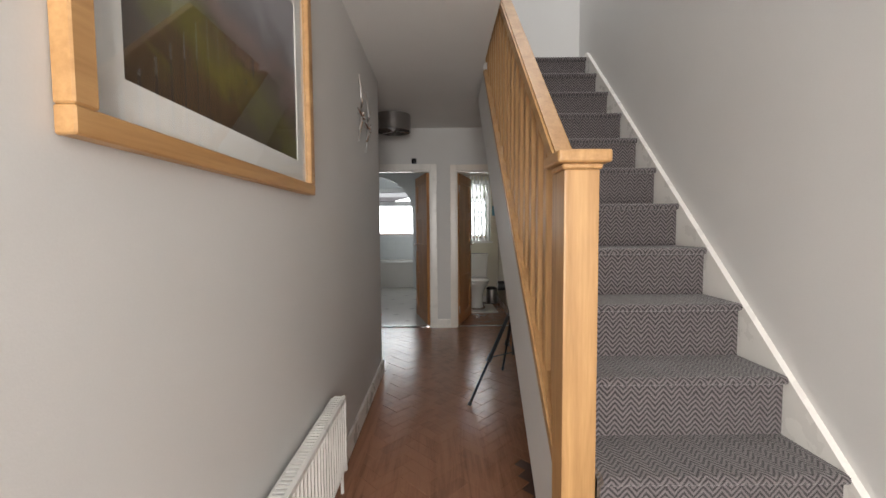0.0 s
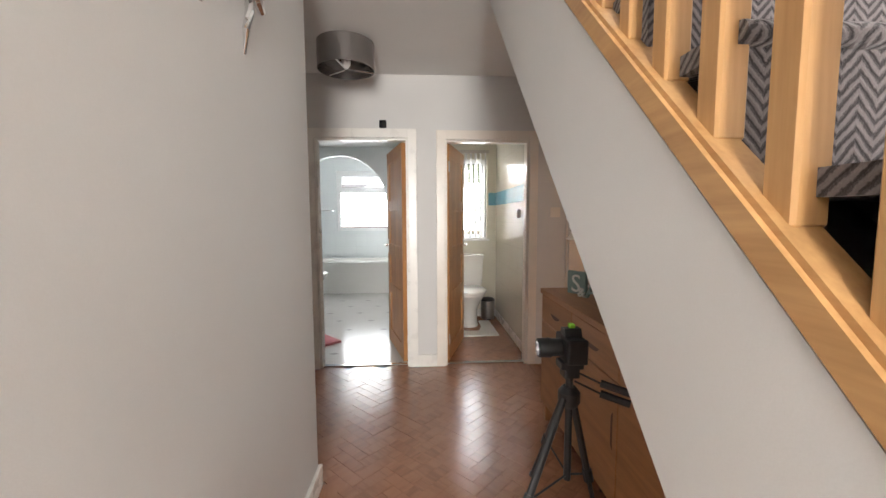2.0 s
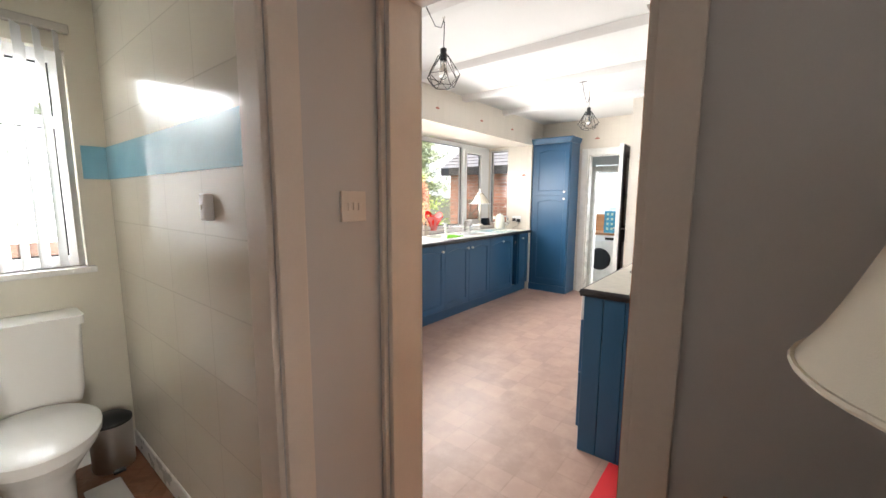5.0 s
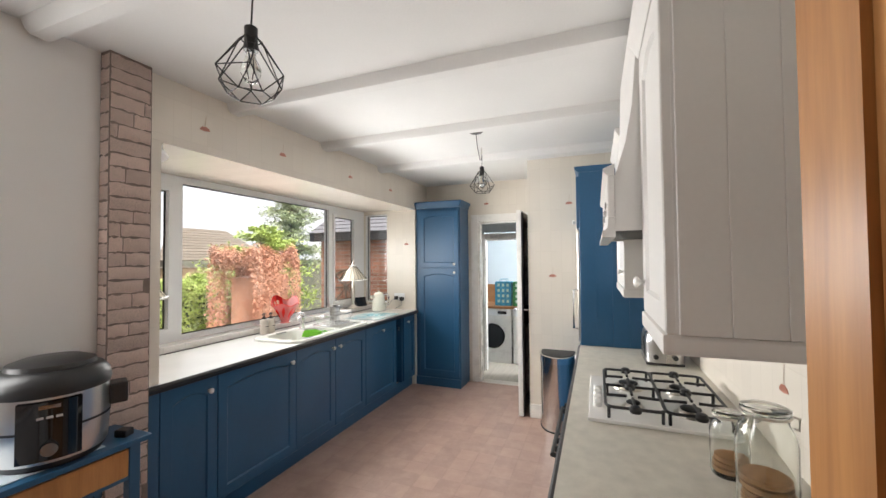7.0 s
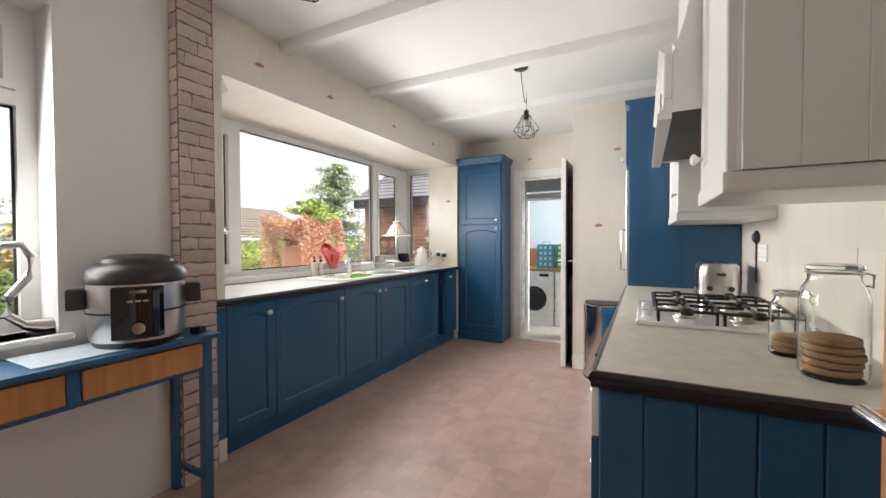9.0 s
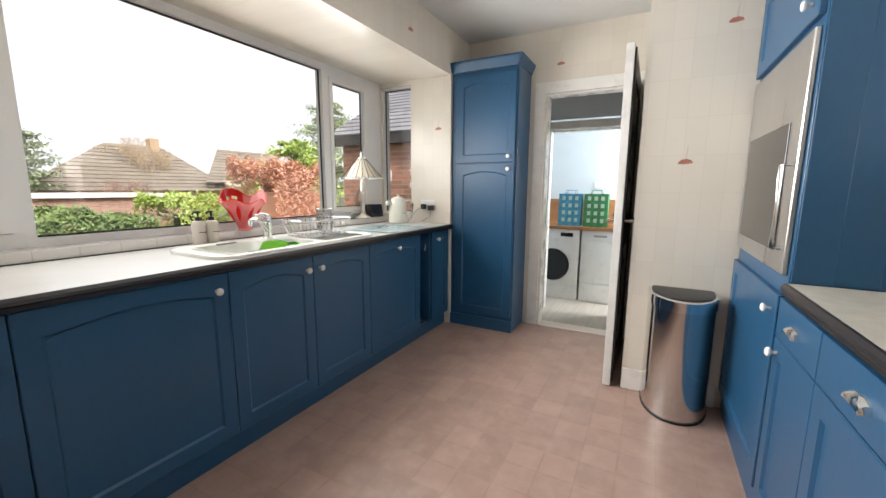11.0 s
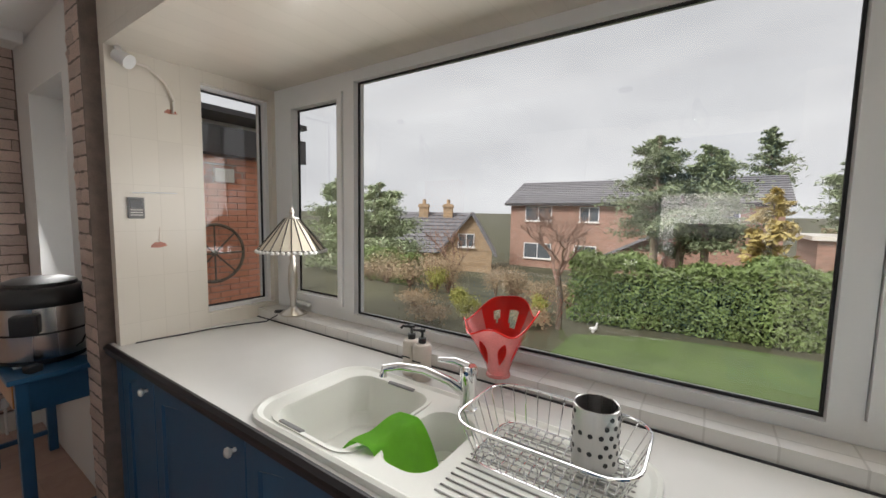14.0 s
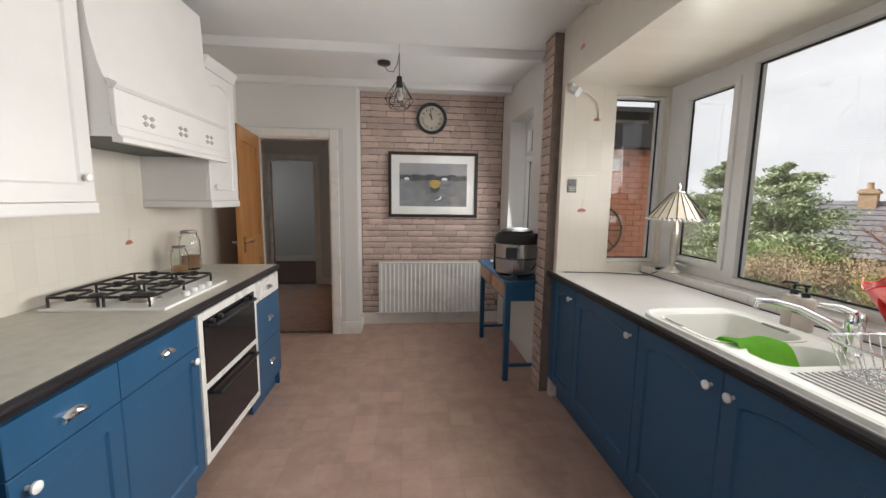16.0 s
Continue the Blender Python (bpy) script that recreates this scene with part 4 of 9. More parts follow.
def radiator(name, label, x, y, z, length, height, face, ribs, rz):
    """A panel radiator with pressed ribs, top grille, end covers and a valve; its own x runs along the wall, it faces its own -y."""
    ob = thing(name, label, "radiator", x, y, z, rz)
    bm = bm_new()
    pts, n = [], ribs
    pitch = (length - 0.03) / n
    rings = []
    outline = []
    for i in range(n):
        u = 0.015 + i * pitch
        outline += [(u, 0.0), (u + pitch * 0.30, 0.0), (u + pitch * 0.42, 0.012), (u + pitch * 0.88, 0.012)]
    outline += [(length - 0.015, 0.0)]
    for zz in (0.02, height - 0.02):
        rings.append([(u, -0.085 + d, zz) for u, d in outline])
    lo = [bm.verts.new(p) for p in rings[0]]
    hi = [bm.verts.new(p) for p in rings[1]]
    for i in range(len(lo) - 1):
        bm.faces.new((lo[i], lo[i + 1], hi[i + 1], hi[i]))
    part("front_panel", bm, RADIATOR, ob)
    part("bottom_rail", boxed(0.0155, length - 0.0155, -0.078, -0.07, 0.0, 0.0195, 0.002), RADIATOR, ob)
    part("top_rail", boxed(0.0155, length - 0.0155, -0.088, -0.07, height - 0.0195, height, 0.004, 2), RADIATOR, ob)
    for u in (0.0, length - 0.015):
        part("side_rail", boxed(u, u + 0.015, -0.086, -0.07, 0.0, height, 0.003), RADIATOR, ob)
    part("back_panel", boxed(0.005, length - 0.005, -0.03, -0.018, 0.01, height - 0.01, 0.003), RADIATOR, ob)
    bm = bm_new()
    for i in range(int(length / 0.02)):
        box(bm, 0.012 + i * 0.02, 0.024 + i * 0.02, -0.069, -0.031, height - 0.008, height - 0.003)
    part("top_grille", bm, RADIATOR, ob)
    for u in (0.001, length - 0.004):
        part("end_cover", boxed(u, u + 0.003, -0.07, -0.03, 0.01, height - 0.004), RADIATOR, ob)
    for u in (0.12, length - 0.15):
        part("bracket", boxed(u, u + 0.03, -0.0175, -0.001, 0.05, height - 0.05), RADIATOR, ob)
    bm = bm_new()
    tube(bm, [(length + 0.035, -0.05, -z), (length + 0.035, -0.05, 0.045)], 0.008, 8)
    tube(bm, [(length + 0.035, -0.05, 0.045), (length, -0.05, 0.045)], 0.01, 8)
    part("pipe", bm, RADIATOR, ob, "white painted pipe", True)
    bm = bm_new()
    lathe(bm, [(0.016, 0), (0.019, 0.01), (0.019, 0.05), (0.014, 0.062)], 14, (length + 0.035, -0.05, 0.05))
    part("valve", bm, UPVC, ob, "white thermostatic valve", True)
    return ob


radiator("hall_radiator", "low white panel radiator on the hall wall", -0.46, 0.93, 0.14, 1.19, 0.355, 0, 34, 90)


def wall_ornament(x, y, z, flip, s):
    """A long-legged flying bird in polished metal, fixed to the wall."""
    ob = thing("wall_ornament", "polished metal flying-bird ornament on the hall wall", "wall ornament", x, y, z, group="metal wall birds")
    bm = bm_new()
    tube(bm, [(0.02, 0, 0), (0.03, 0.01, 0.07 * s), (0.022, 0.0, 0.16 * s), (0.016, -0.012 * flip, 0.25 * s)], [0.012, 0.012, 0.009, 0.003], 8)
    part("upper_wing", bm, CHROME, ob, "", True)
    bm = bm_new()
    tube(bm, [(0.02, 0, 0), (0.028, -0.02, -0.06 * s), (0.022, -0.035, -0.12 * s), (0.014, -0.03, -0.19 * s)], [0.011, 0.013, 0.01, 0.003], 8)
    part("lower_wing", bm, CHROME, ob, "", True)
    bm = bm_new()
    tube(bm, [(0.02, -0.075, 0.012), (0.03, -0.03, -0.005), (0.03, 0.02, 0.01), (0.028, 0.07, -0.015), (0.026, 0.10, -0.005)], [0.004, 0.015, 0.018, 0.011, 0.004], 8)
    part("body", bm, CHROME, ob, "", True)
    bm = bm_new()
    tube(bm, [(0.0, 0, 0), (0.02, 0, 0)], 0.005, 6)
    part("fixing", bm, CHROME, ob)


wall_ornament(-0.46, 2.88, 1.99, 1, 0.95)
wall_ornament(-0.46, 3.10, 1.96, -1, 0.95)

# drum ceiling light
lt = thing("ceiling_light", "smoked metallic drum light close below the hall ceiling", "ceiling light", -0.44, 4.60, HC)
bm = bm_new()
lathe(bm, [(0.05, 0), (0.055, -0.005), (0.05, -0.02), (0.012, -0.024), (0.012, -0.06)], 20)
part("ceiling_rose", bm, CHROME, lt, "", True)
bm = bm_new()
lathe(bm, [(0.182, -0.03), (0.187, -0.03), (0.187, -0.20), (0.182, -0.20), (0.182, -0.03)], 36, caps=False)
part("drum", bm, MIRROR_SHADE, lt, "smoked metallic drum", True)
bm = bm_new()
for a in (20, 140, 260):
    c, s = math.cos(radians(a)), math.sin(radians(a))
    tube(bm, [(0.012 * c, 0.012 * s, -0.195), (0.183 * c, 0.183 * s, -0.195)], 0.005, 6)
tube(bm, [(0, 0, -0.06), (0, 0, -0.195)], 0.008, 8)
part("spider", bm, CHROME, lt)
bm = bm_new()
lathe(bm, [(0.012, -0.19), (0.03, -0.165), (0.03, -0.13), (0.014, -0.10), (0.012, -0.06)], 14)
part("bulb", bm, UPVC, lt, "unlit white bulb", True)

# smoke sensor and socket plates
bm = boxed(-0.03, 0.03, -0.028, 0.0, -0.032, 0.032, 0.01, 3)
sn = thing("wall_sensor", "small black sensor above a doorway", "sensor", -0.262, 5.235, 2.085)
part("body", bm, BLACK_GLASS, sn, "", True)
bm = bm_new()
lathe(bm, [(0.004, 0), (0.004, 0.002)], 10, (0, -0.03, 0.01))
part("indicator", bm, CHROME, sn)


def plate(name, label, category, x, y, z, rz, kind="switch", w=0.086, mat=CREAM_GLOSS):
    """A wall plate that faces its own -y."""
    ob = thing(name, label, category, x, y, z, rz)
    part("plate", boxed(-w / 2, w / 2, -0.009, -0.0005, -0.043, 0.043, 0.003, 2), mat, ob)
    if kind == "switch":
        for u in (-0.018, 0.0, 0.018):
            part("rocker", boxed(u - 0.005, u + 0.005, -0.013, -0.0092, -0.011, 0.011, 0.001), mat, ob)
    else:
        for u in ((-0.035, 0.035) if w > 0.1 else (0.0,)):
            part("rocker", boxed(u - 0.006, u + 0.006, -0.012, -0.0092, 0.016, 0.032, 0.001), mat, ob)
            for dx, dz in ((-0.011, -0.02), (0.011, -0.02), (0, -0.002)):
                part("slot", boxed(u + dx - 0.003, u + dx + 0.003, -0.0096, -0.0091, dz - 0.003, dz + 0.003), BLACK, ob)
    return ob


plate("light_switch", "cream triple light switch between the doorways", "switch", 1.215, 5.235, 1.35, 0)

# sideboard
sb = thing("sideboard", "oak sideboard with drawers and doors below the stairs", "sideboard", 0.83, 2.83, 0)
L, D, Ht = 1.505, 0.478, 0.855
part("top", boxed(-0.012, D, -0.01, L + 0.005, Ht - 0.032, Ht, 0.006, 2), OAK_DARK, sb)
part("carcass", boxed(0.014, D - 0.01, 0.0, L - 0.012, 0.12, Ht - 0.033, 0.002), OAK_DARK, sb)
for u in (0.02, L - 0.075):
    for v in (0.012, D - 0.07):
        bm = bm_new()
        prism(bm, [(u + 0.008, 0.0), (u + 0.042, 0.0), (u + 0.052, 0.12), (u, 0.12)], "x", v, v + 0.05)
        part("leg", bm, OAK_DARK, sb)
# finger pulls are flat shapes; the hollow's shade is put into their dark colour
cols = [(0.005, 0.50), (0.505, 0.995), (1.0, L - 0.018)]
for i, (a, b) in enumerate(cols):
    d = part("drawer_front", boxed(-0.006, 0.013, a, b, 0.655, 0.818, 0.003), OAK_DARK, sb)
    bm = bm_new()
    c = (a + b) / 2
    prism(bm, [(c - 0.07, 0.735)] + [(c + 0.07 * math.cos(radians(t)), 0.735 + 0.022 * math.sin(radians(t))) for t in range(180, 361, 20)], "x", -0.0075, -0.0062)
    part("finger_pull", bm, PARQUET_BED, d, "finger pull hollow drawn as a flat dark shape")
    d = part("door_front", boxed(-0.006, 0.013, a, b, 0.128, 0.650, 0.003), OAK_DARK, sb)
    bm = bm_new()
    prism(bm, [(a + 0.035, 0.36), (a + 0.05, 0.38), (a + 0.05, 0.50), (a + 0.035, 0.52)], "x", -0.0075, -0.0062)
    part("finger_pull", bm, PARQUET_BED, d, "finger pull hollow drawn as a flat dark shape")

# table lamp on the sideboard
lamp = thing("table_lamp", "brown pottery table lamp with a cream fabric shade", "table lamp", 1.112, 4.075, Ht)
lamp.scale = (0.92, 0.92, 1.07)
bm = bm_new()
lathe(bm, [(0.055, 0), (0.062, 0.006), (0.068, 0.02), (0.10, 0.07), (0.118, 0.13), (0.112, 0.18), (0.085, 0.225), (0.052, 0.25), (0.042, 0.265), (0.055, 0.29), (0.05, 0.292), (0.03, 0.285)], 36)
base = part("base", bm, POTTERY, lamp, "round brown glazed pottery base", True)
for a, z, s in ((205, 0.205, 1.0), (232, 0.20, 0.9), (222, 0.155, 1.0), (252, 0.165, 1.0), (262, 0.215, 0.8)):
    bm = bm_new()
    heart = [(0.0, -0.026), (0.02, -0.004), (0.022, 0.010), (0.013, 0.019), (0.0, 0.011), (-0.013, 0.019), (-0.022, 0.010), (-0.02, -0.004)]
    r = 0.112 if z < 0.19 else 0.09
    prism(bm, [(u * s, v * s) for u, v in heart], "y", -0.016, 0.008)
    m = pose(0, 0, 0, 0, 0, a + 90) @ pose(0, -r - 0.002, z, 12 if z < 0.19 else 28, 0, 0)
    bmesh.ops.transform(bm, matrix=m, verts=bm.verts)
    part("heart_relief", bm, PALE_GLAZE, base, "pale raised heart")
bm = bm_new()
tube(bm, [(0, 0, 0.28), (0, 0, 0.36)], 0.012, 10)
part("fitting", bm, NICKEL, lamp)
bm = bm_new()
prof = [(0.232 - 0.117 * (i / 8) ** 0.8, 0.31 + 0.255 * i / 8) for i in range(9)]
lathe(bm, prof + [(r - 0.003, z) for r, z in prof[::-1]] + prof[:1], 44, caps=False)
part("shade", bm, SHADE_CREAM, lamp, "cream flared fabric shade", True)
for (r, z) in (prof[0], prof[-1]):
    bm = bm_new()
    tube(bm, [((r + 0.001) * math.cos(2 * math.pi * j / 44), (r + 0.001) * math.sin(2 * math.pi * j / 44), z) for j in range(44)], 0.004, 6, True)
    part("shade_trim", bm, SHADE_CREAM, lamp)
bm = bm_new()
tube(bm, [(0.06, 0.0, 0.012), (0.10, -0.02, 0.006), (0.16, 0.02, 0.005), (0.22, 0.03, 0.005)], 0.003, 6)
part("flex", bm, NICKEL, lamp, "", True)


def letters(text, size, depth):
    """The outline of built-in lettering as a bmesh, standing upright."""
    cu = bpy.data.curves.new("lettering", "FONT")
    cu.body, cu.size, cu.extrude, cu.align_x, cu.resolution_u = text, size, depth, "CENTER", 3
    tmp = bpy.data.objects.new("lettering", cu)
    scene.collection.objects.link(tmp)
    me = bpy.data.meshes.new_from_object(tmp)
    bm = bm_new()
    bm.from_mesh(me)
    bpy.data.objects.remove(tmp)
    bpy.data.curves.remove(cu)
    bpy.data.meshes.remove(me)
    bmesh.ops.transform(bm, matrix=pose(0, 0, 0, 90), verts=bm.verts)
    return bm


ls = thing("letter_block", "grey-teal wooden block with a white letter S", "letter block", 0.978, 4.135, Ht, -58)
part("block", boxed(-0.062, 0.062, -0.014, 0.014, 0, 0.135, 0.003), TEAL, ls)
bm = letters("S", 0.15, 0.002)
bmesh.ops.transform(bm, matrix=pose(0, -0.0165, 0.014), verts=bm.verts)
part("letter", bm, PAPER, ls, "white letter")
la = thing("letter_ampersand", "small white ampersand letter standing beside a block", "letter", 0.965, 4.045, Ht, -55, group="wooden letters")
bm = letters("&", 0.075, 0.008)
bmesh.ops.transform(bm, matrix=pose(0, 0, 0.001), verts=bm.verts)
part("letter", bm, PAPER, la)
la = thing("letter_a", "grey-teal wooden letter A standing on the sideboard", "letter", 1.005, 3.985, Ht, -58, group="wooden letters")
bm = letters("A", 0.135, 0.010)
bmesh.ops.transform(bm, matrix=pose(0, 0, 0.001), verts=bm.verts)
part("letter", bm, TEAL, la)
orn = thing("sail_ornament", "clear glass sail-shaped ornament on a dark base", "ornament", 1.02, 3.36, Ht, 25)
bm = bm_new()
lathe(bm, [(0.055, 0.0), (0.06, 0.006), (0.058, 0.018), (0.04, 0.026)], 20)
part("base", bm, BLACK, orn, "dark round base", True)
bm = bm_new()
ring_tube(bm, [[(q * u + 0.02 * (z / 0.33) ** 2, q2 * v, z) for u, v in ((1, 0), (0.5, 0.8), (-0.5, 0.8), (-1, 0), (-0.5, -0.8), (0.5, -0.8))] for z, q, q2 in ((0.0265, 0.034, 0.02), (0.06, 0.05, 0.022), (0.13, 0.04, 0.018), (0.23, 0.022, 0.012), (0.33, 0.006, 0.005), (0.36, 0.002, 0.002))])
part("sail", bm, JAR_GLASS, orn, "clear tapering glass sail", True)
bm = bm_new()
tube(bm, [(0.052, 0.0, 0.05), (0.036, 0.0, 0.15), (0.034, 0.0, 0.27)], [0.006, 0.005, 0.003], 8)
part("amber_edge", bm, PALE_GLAZE, orn, "amber glass edge", True)

# tripod and camera
tr = thing("tripod", "black photographic tripod standing in the hall", "tripod", 0.62, 3.32, 0)
feet = [(-0.37, -0.28), (0.14, -0.03), (-0.02, 0.42)]
for fx, fy in feet:
    d = Vector((fx, fy, 0.0)) - Vector((0.03 * (1 if fx > 0 else -1), 0.0, 0.62))
    top = Vector((fx * 0.08, fy * 0.08, 0.62))
    a, b = Vector((fx, fy, 0.0)), top
    bm = bm_new()
    tube(bm, [b, b.lerp(a, 0.52)], 0.014, 8)
    lg = part("leg", bm, BLACK, tr, "", True)
    bm = bm_new()
    tube(bm, [b.lerp(a, 0.50), b.lerp(a, 0.97)], 0.009, 8)
    part("lower_leg", bm, BLACK_METAL, lg, "", True)
    bm = bm_new()
    tube(bm, [b.lerp(a, 0.47), b.lerp(a, 0.545)], 0.019, 8)
    part("leg_clamp", bm, BLACK, lg, "", True)
    bm = bm_new()
    tube(bm, [b.lerp(a, 0.955), b.lerp(a, 0.985)], [0.013, 0.013], 8)
    part("rubber_foot", bm, BLACK, lg, "", True)
    bm = bm_new()
    tube(bm, [(0, 0, 0.30), b.lerp(a, 0.50)], 0.004, 6)
    part("brace", bm, BLACK_METAL, tr)
bm = bm_new()
tube(bm, [(0, 0, 0.28), (0, 0, 0.72)], 0.014, 10)
part("centre_column", bm, BLACK, tr, "", True)
bm = bm_new()
lathe(bm, [(0.03, 0.58), (0.042, 0.60), (0.042, 0.64), (0.024, 0.66)], 16)
part("spider_head", bm, BLACK, tr, "", True)
bm = boxed(-0.03, 0.03, -0.03, 0.03, 0.70, 0.75, 0.008, 2)
box(bm, -0.045, 0.045, -0.03, 0.03, 0.735, 0.765, 0.003)
part("pan_head", bm, BLACK, tr)
for s, z in ((1, 0.70), (1, 0.66)):
    bm = bm_new()
    tube(bm, [(0.02, 0.0, z + 0.02), (0.10, -0.05, z - 0.01)], 0.004, 6)
    tube(bm, [(0.10, -0.05, z - 0.01), (0.19, -0.10, z - 0.03)], 0.015, 8)
    part("pan_handle", bm, BLACK, tr, "", True)
ph = thing("photo_camera", "black photographic camera mounted on the tripod", "camera", 0.62, 3.32, 0.7655)
part("camera_body", boxed(-0.035, 0.045, -0.068, 0.068, 0.0, 0.095, 0.012, 3), BLACK, ph)
bm = bm_new()
prism(bm, [(-0.03, 0.096), (0.03, 0.096), (0.018, 0.125), (-0.018, 0.125)], "x", -0.03, 0.035)
part("viewfinder_hump", bm, BLACK, ph)
bm = bm_new()
tube(bm, [(-0.035, 0, 0.05), (-0.08, 0, 0.05), (-0.08, 0, 0.05), (-0.125, 0, 0.05)], [0.034, 0.034, 0.038, 0.036], 18)
part("lens", bm, BLACK_METAL, ph, "", True)
bm = bm_new()
tube(bm, [(-0.1255, 0, 0.05), (-0.127, 0, 0.05)], 0.028, 18)
part("front_glass", bm, BLACK_GLASS, ph)
part("hot_shoe_level", boxed(-0.008, 0.014, -0.012, 0.012, 0.1255, 0.142, 0.003), GREEN_CLOTH, ph, "small green bubble level")

# coat hook on the alcove wall
hk = thing("wall_hook", "small metal hook high on the alcove wall", "hook", -0.92, 5.04, 2.18)
bm = bm_new()
tube(bm, [(0, 0, 0.10), (0.03, 0, 0.09), (0.035, 0, 0.03), (0.03, 0, -0.03), (0.012, 0, -0.035)], 0.004, 6)
part("bent_wire", bm, NICKEL, hk, "", True)

# ---------------------------------------------------------------- bathroom and toilet things
framed_picture("small_framed_print", "small dark-framed pale sketch on the side room wall", -3.3, 4.03, 4.29, 1.40, 1.96, 0.016, 0.04, DARK_DOOR, SKETCH, 1, 0.02)
ob = thing("hanging_coat", "dark coat hanging on the side room wall", "coat", -3.2, 4.72, 0.62)
bm = bm_new()
ring_tube(bm, [[(0.08 * k * math.cos(t) - 0.02, 0.2 * k * math.sin(t) * (1 + 0.12 * math.cos(5 * t)), z) for t in (2 * math.pi * i / 24 for i in range(24))] for z, k in ((0.0, 1.0), (0.4, 0.95), (0.8, 0.85), (1.0, 0.6), (1.1, 0.2))])
part("cloth", bm, surface("dark_coat_cloth", (0.02, 0.02, 0.024), 0.9, var=0.3, bump=0.3), ob, "", True)
bm = bm_new()
tube(bm, [(-0.0998, 0, 1.12), (-0.03, 0, 1.12), (-0.02, 0, 1.09)], 0.008, 6)
part("hook", bm, NICKEL, ob, "metal hook")
bath = thing("bathtub", "white bathtub set below the arch", "bathtub", -1.3, 8.62, 0)
bm = bm_new()
holed(bm, "z", 0.50, 0.545, -1.02, 1.28, -0.05, 0.70, [(-0.9, 1.15, 0.04, 0.62)])
part("rim", bm, CERAMIC, bath)
part("side_panel", boxed(-1.02, 1.28, -0.03, -0.01, 0.0, 0.50, 0.003), CERAMIC, bath, "white bath panel")
bm = bm_new()
rings = []
for z, k in ((0.50, 1.0), (0.25, 0.93), (0.14, 0.82), (0.12, 0.5)):
    rings.append([(0.125 + (x - 0.125) * k, 0.33 + (y - 0.33) * k, z) for x, y in rounded(-0.9, 1.15, 0.04, 0.62, 0.14)])
ring_tube(bm, rings, False, False)
bm.faces.new([v for v in list(bm.verts)[-24:]])
part("basin_shell", bm, CERAMIC, bath, "", True)
bs = thing("pedestal_basin", "white ceramic pedestal basin", "basin", -1.78, 7.25, 0)
bm = bm_new()
ring_tube(bm, [[(x, y, z) for x, y in rounded(-0.24 * k, 0.24 * k, -0.26 * k, 0.26 * k, 0.15 * k)] for z, k in ((0.66, 0.45), (0.74, 0.85), (0.83, 1.0), (0.845, 1.0), (0.845, 0.86), (0.80, 0.75), (0.74, 0.4))], False, True)
part("bowl", bm, CERAMIC, bs, "", True)
bm = bm_new()
lathe(bm, [(0.12, 0), (0.11, 0.03), (0.085, 0.2), (0.08, 0.5), (0.11, 0.68)], 20)
part("pedestal", bm, CERAMIC, bs, "", True)
bm = bm_new()
tube(bm, [(-0.16, 0.0, 0.845), (-0.16, 0, 0.93), (-0.05, 0, 0.94)], 0.012, 10)
part("tap", bm, CHROME, bs, "", True)


def toilet(name, label, x, y, rz, cistern=True):
    ob = thing(name, label, "toilet", x, y, 0, rz)
    bm = bm_new()
    rings = []
    for z, k, sh in ((0.0, 0.62, 0.06), (0.05, 0.55, 0.06), (0.2, 0.56, 0.05), (0.30, 0.80, 0.02), (0.37, 1.0, 0.0), (0.395, 1.0, 0.0)):
        rings.append([(0.18 * k * math.cos(t), sh - 0.02 + 0.26 * k * math.sin(t) * (1.0 if math.sin(t) < 0 else 0.8), z) for t in (2 * math.pi * i / 28 for i in range(28))])
    ring_tube(bm, rings)
    part("pan", bm, CERAMIC, ob, "", True)
    bm = bm_new()
    rings = []
    for z, k in ((0.396, 1.0), (0.40, 1.05), (0.42, 1.05), (0.43, 0.97)):
        rings.append([(0.185 * k * math.cos(t), -0.02 + 0.265 * k * math.sin(t) * (1.0 if math.sin(t) < 0 else 0.78), z) for t in (2 * math.pi * i / 28 for i in range(28))])
    ring_tube(bm, rings)
    part("seat_lid", bm, CERAMIC, ob, "closed white seat lid", True)
    if cistern:
        bm = bm_new()
        ring_tube(bm, [[(u, v, z) for u, v in rounded(-0.20 * k, 0.20 * k, 0.20, 0.385, 0.03)] for z, k in ((0.40, 0.88), (0.45, 0.94), (0.74, 1.0))])
        part("cistern", bm, CERAMIC, ob, "", True)
        bm = bm_new()
        ring_tube(bm, [[(u, v, z) for u, v in rounded(-0.21, 0.21, 0.19, 0.388, 0.03)] for z in (0.741, 0.765, 0.778)])
        part("cistern_lid", bm, CERAMIC, ob, "", True)
    ob.scale = (1.04, 1.04, 1.07)
    return ob


toilet("toilet", "white ceramic toilet with a closed lid and cistern", 0.62, 6.52, 0)
toilet("bathroom_toilet", "white ceramic toilet beside the bath", -1.72, 7.98, 90, False)
bn = thing("toilet_bin", "small brushed steel pedal bin in the corner", "pedal bin", 0.90, 6.82, 0)
bm = bm_new()
lathe(bm, [(0.085, 0), (0.088, 0.01), (0.088, 0.235)], 24)
part("body", bm, STEEL, bn, "", True)
bm = bm_new()
lathe(bm, [(0.09, 0.236), (0.09, 0.25), (0.06, 0.272), (0.005, 0.278)], 24)
part("lid", bm, BLACK, bn, "", True)
part("pedal", boxed(-0.025, 0.025, -0.115, -0.085, 0.004, 0.016, 0.004), BLACK, bn)


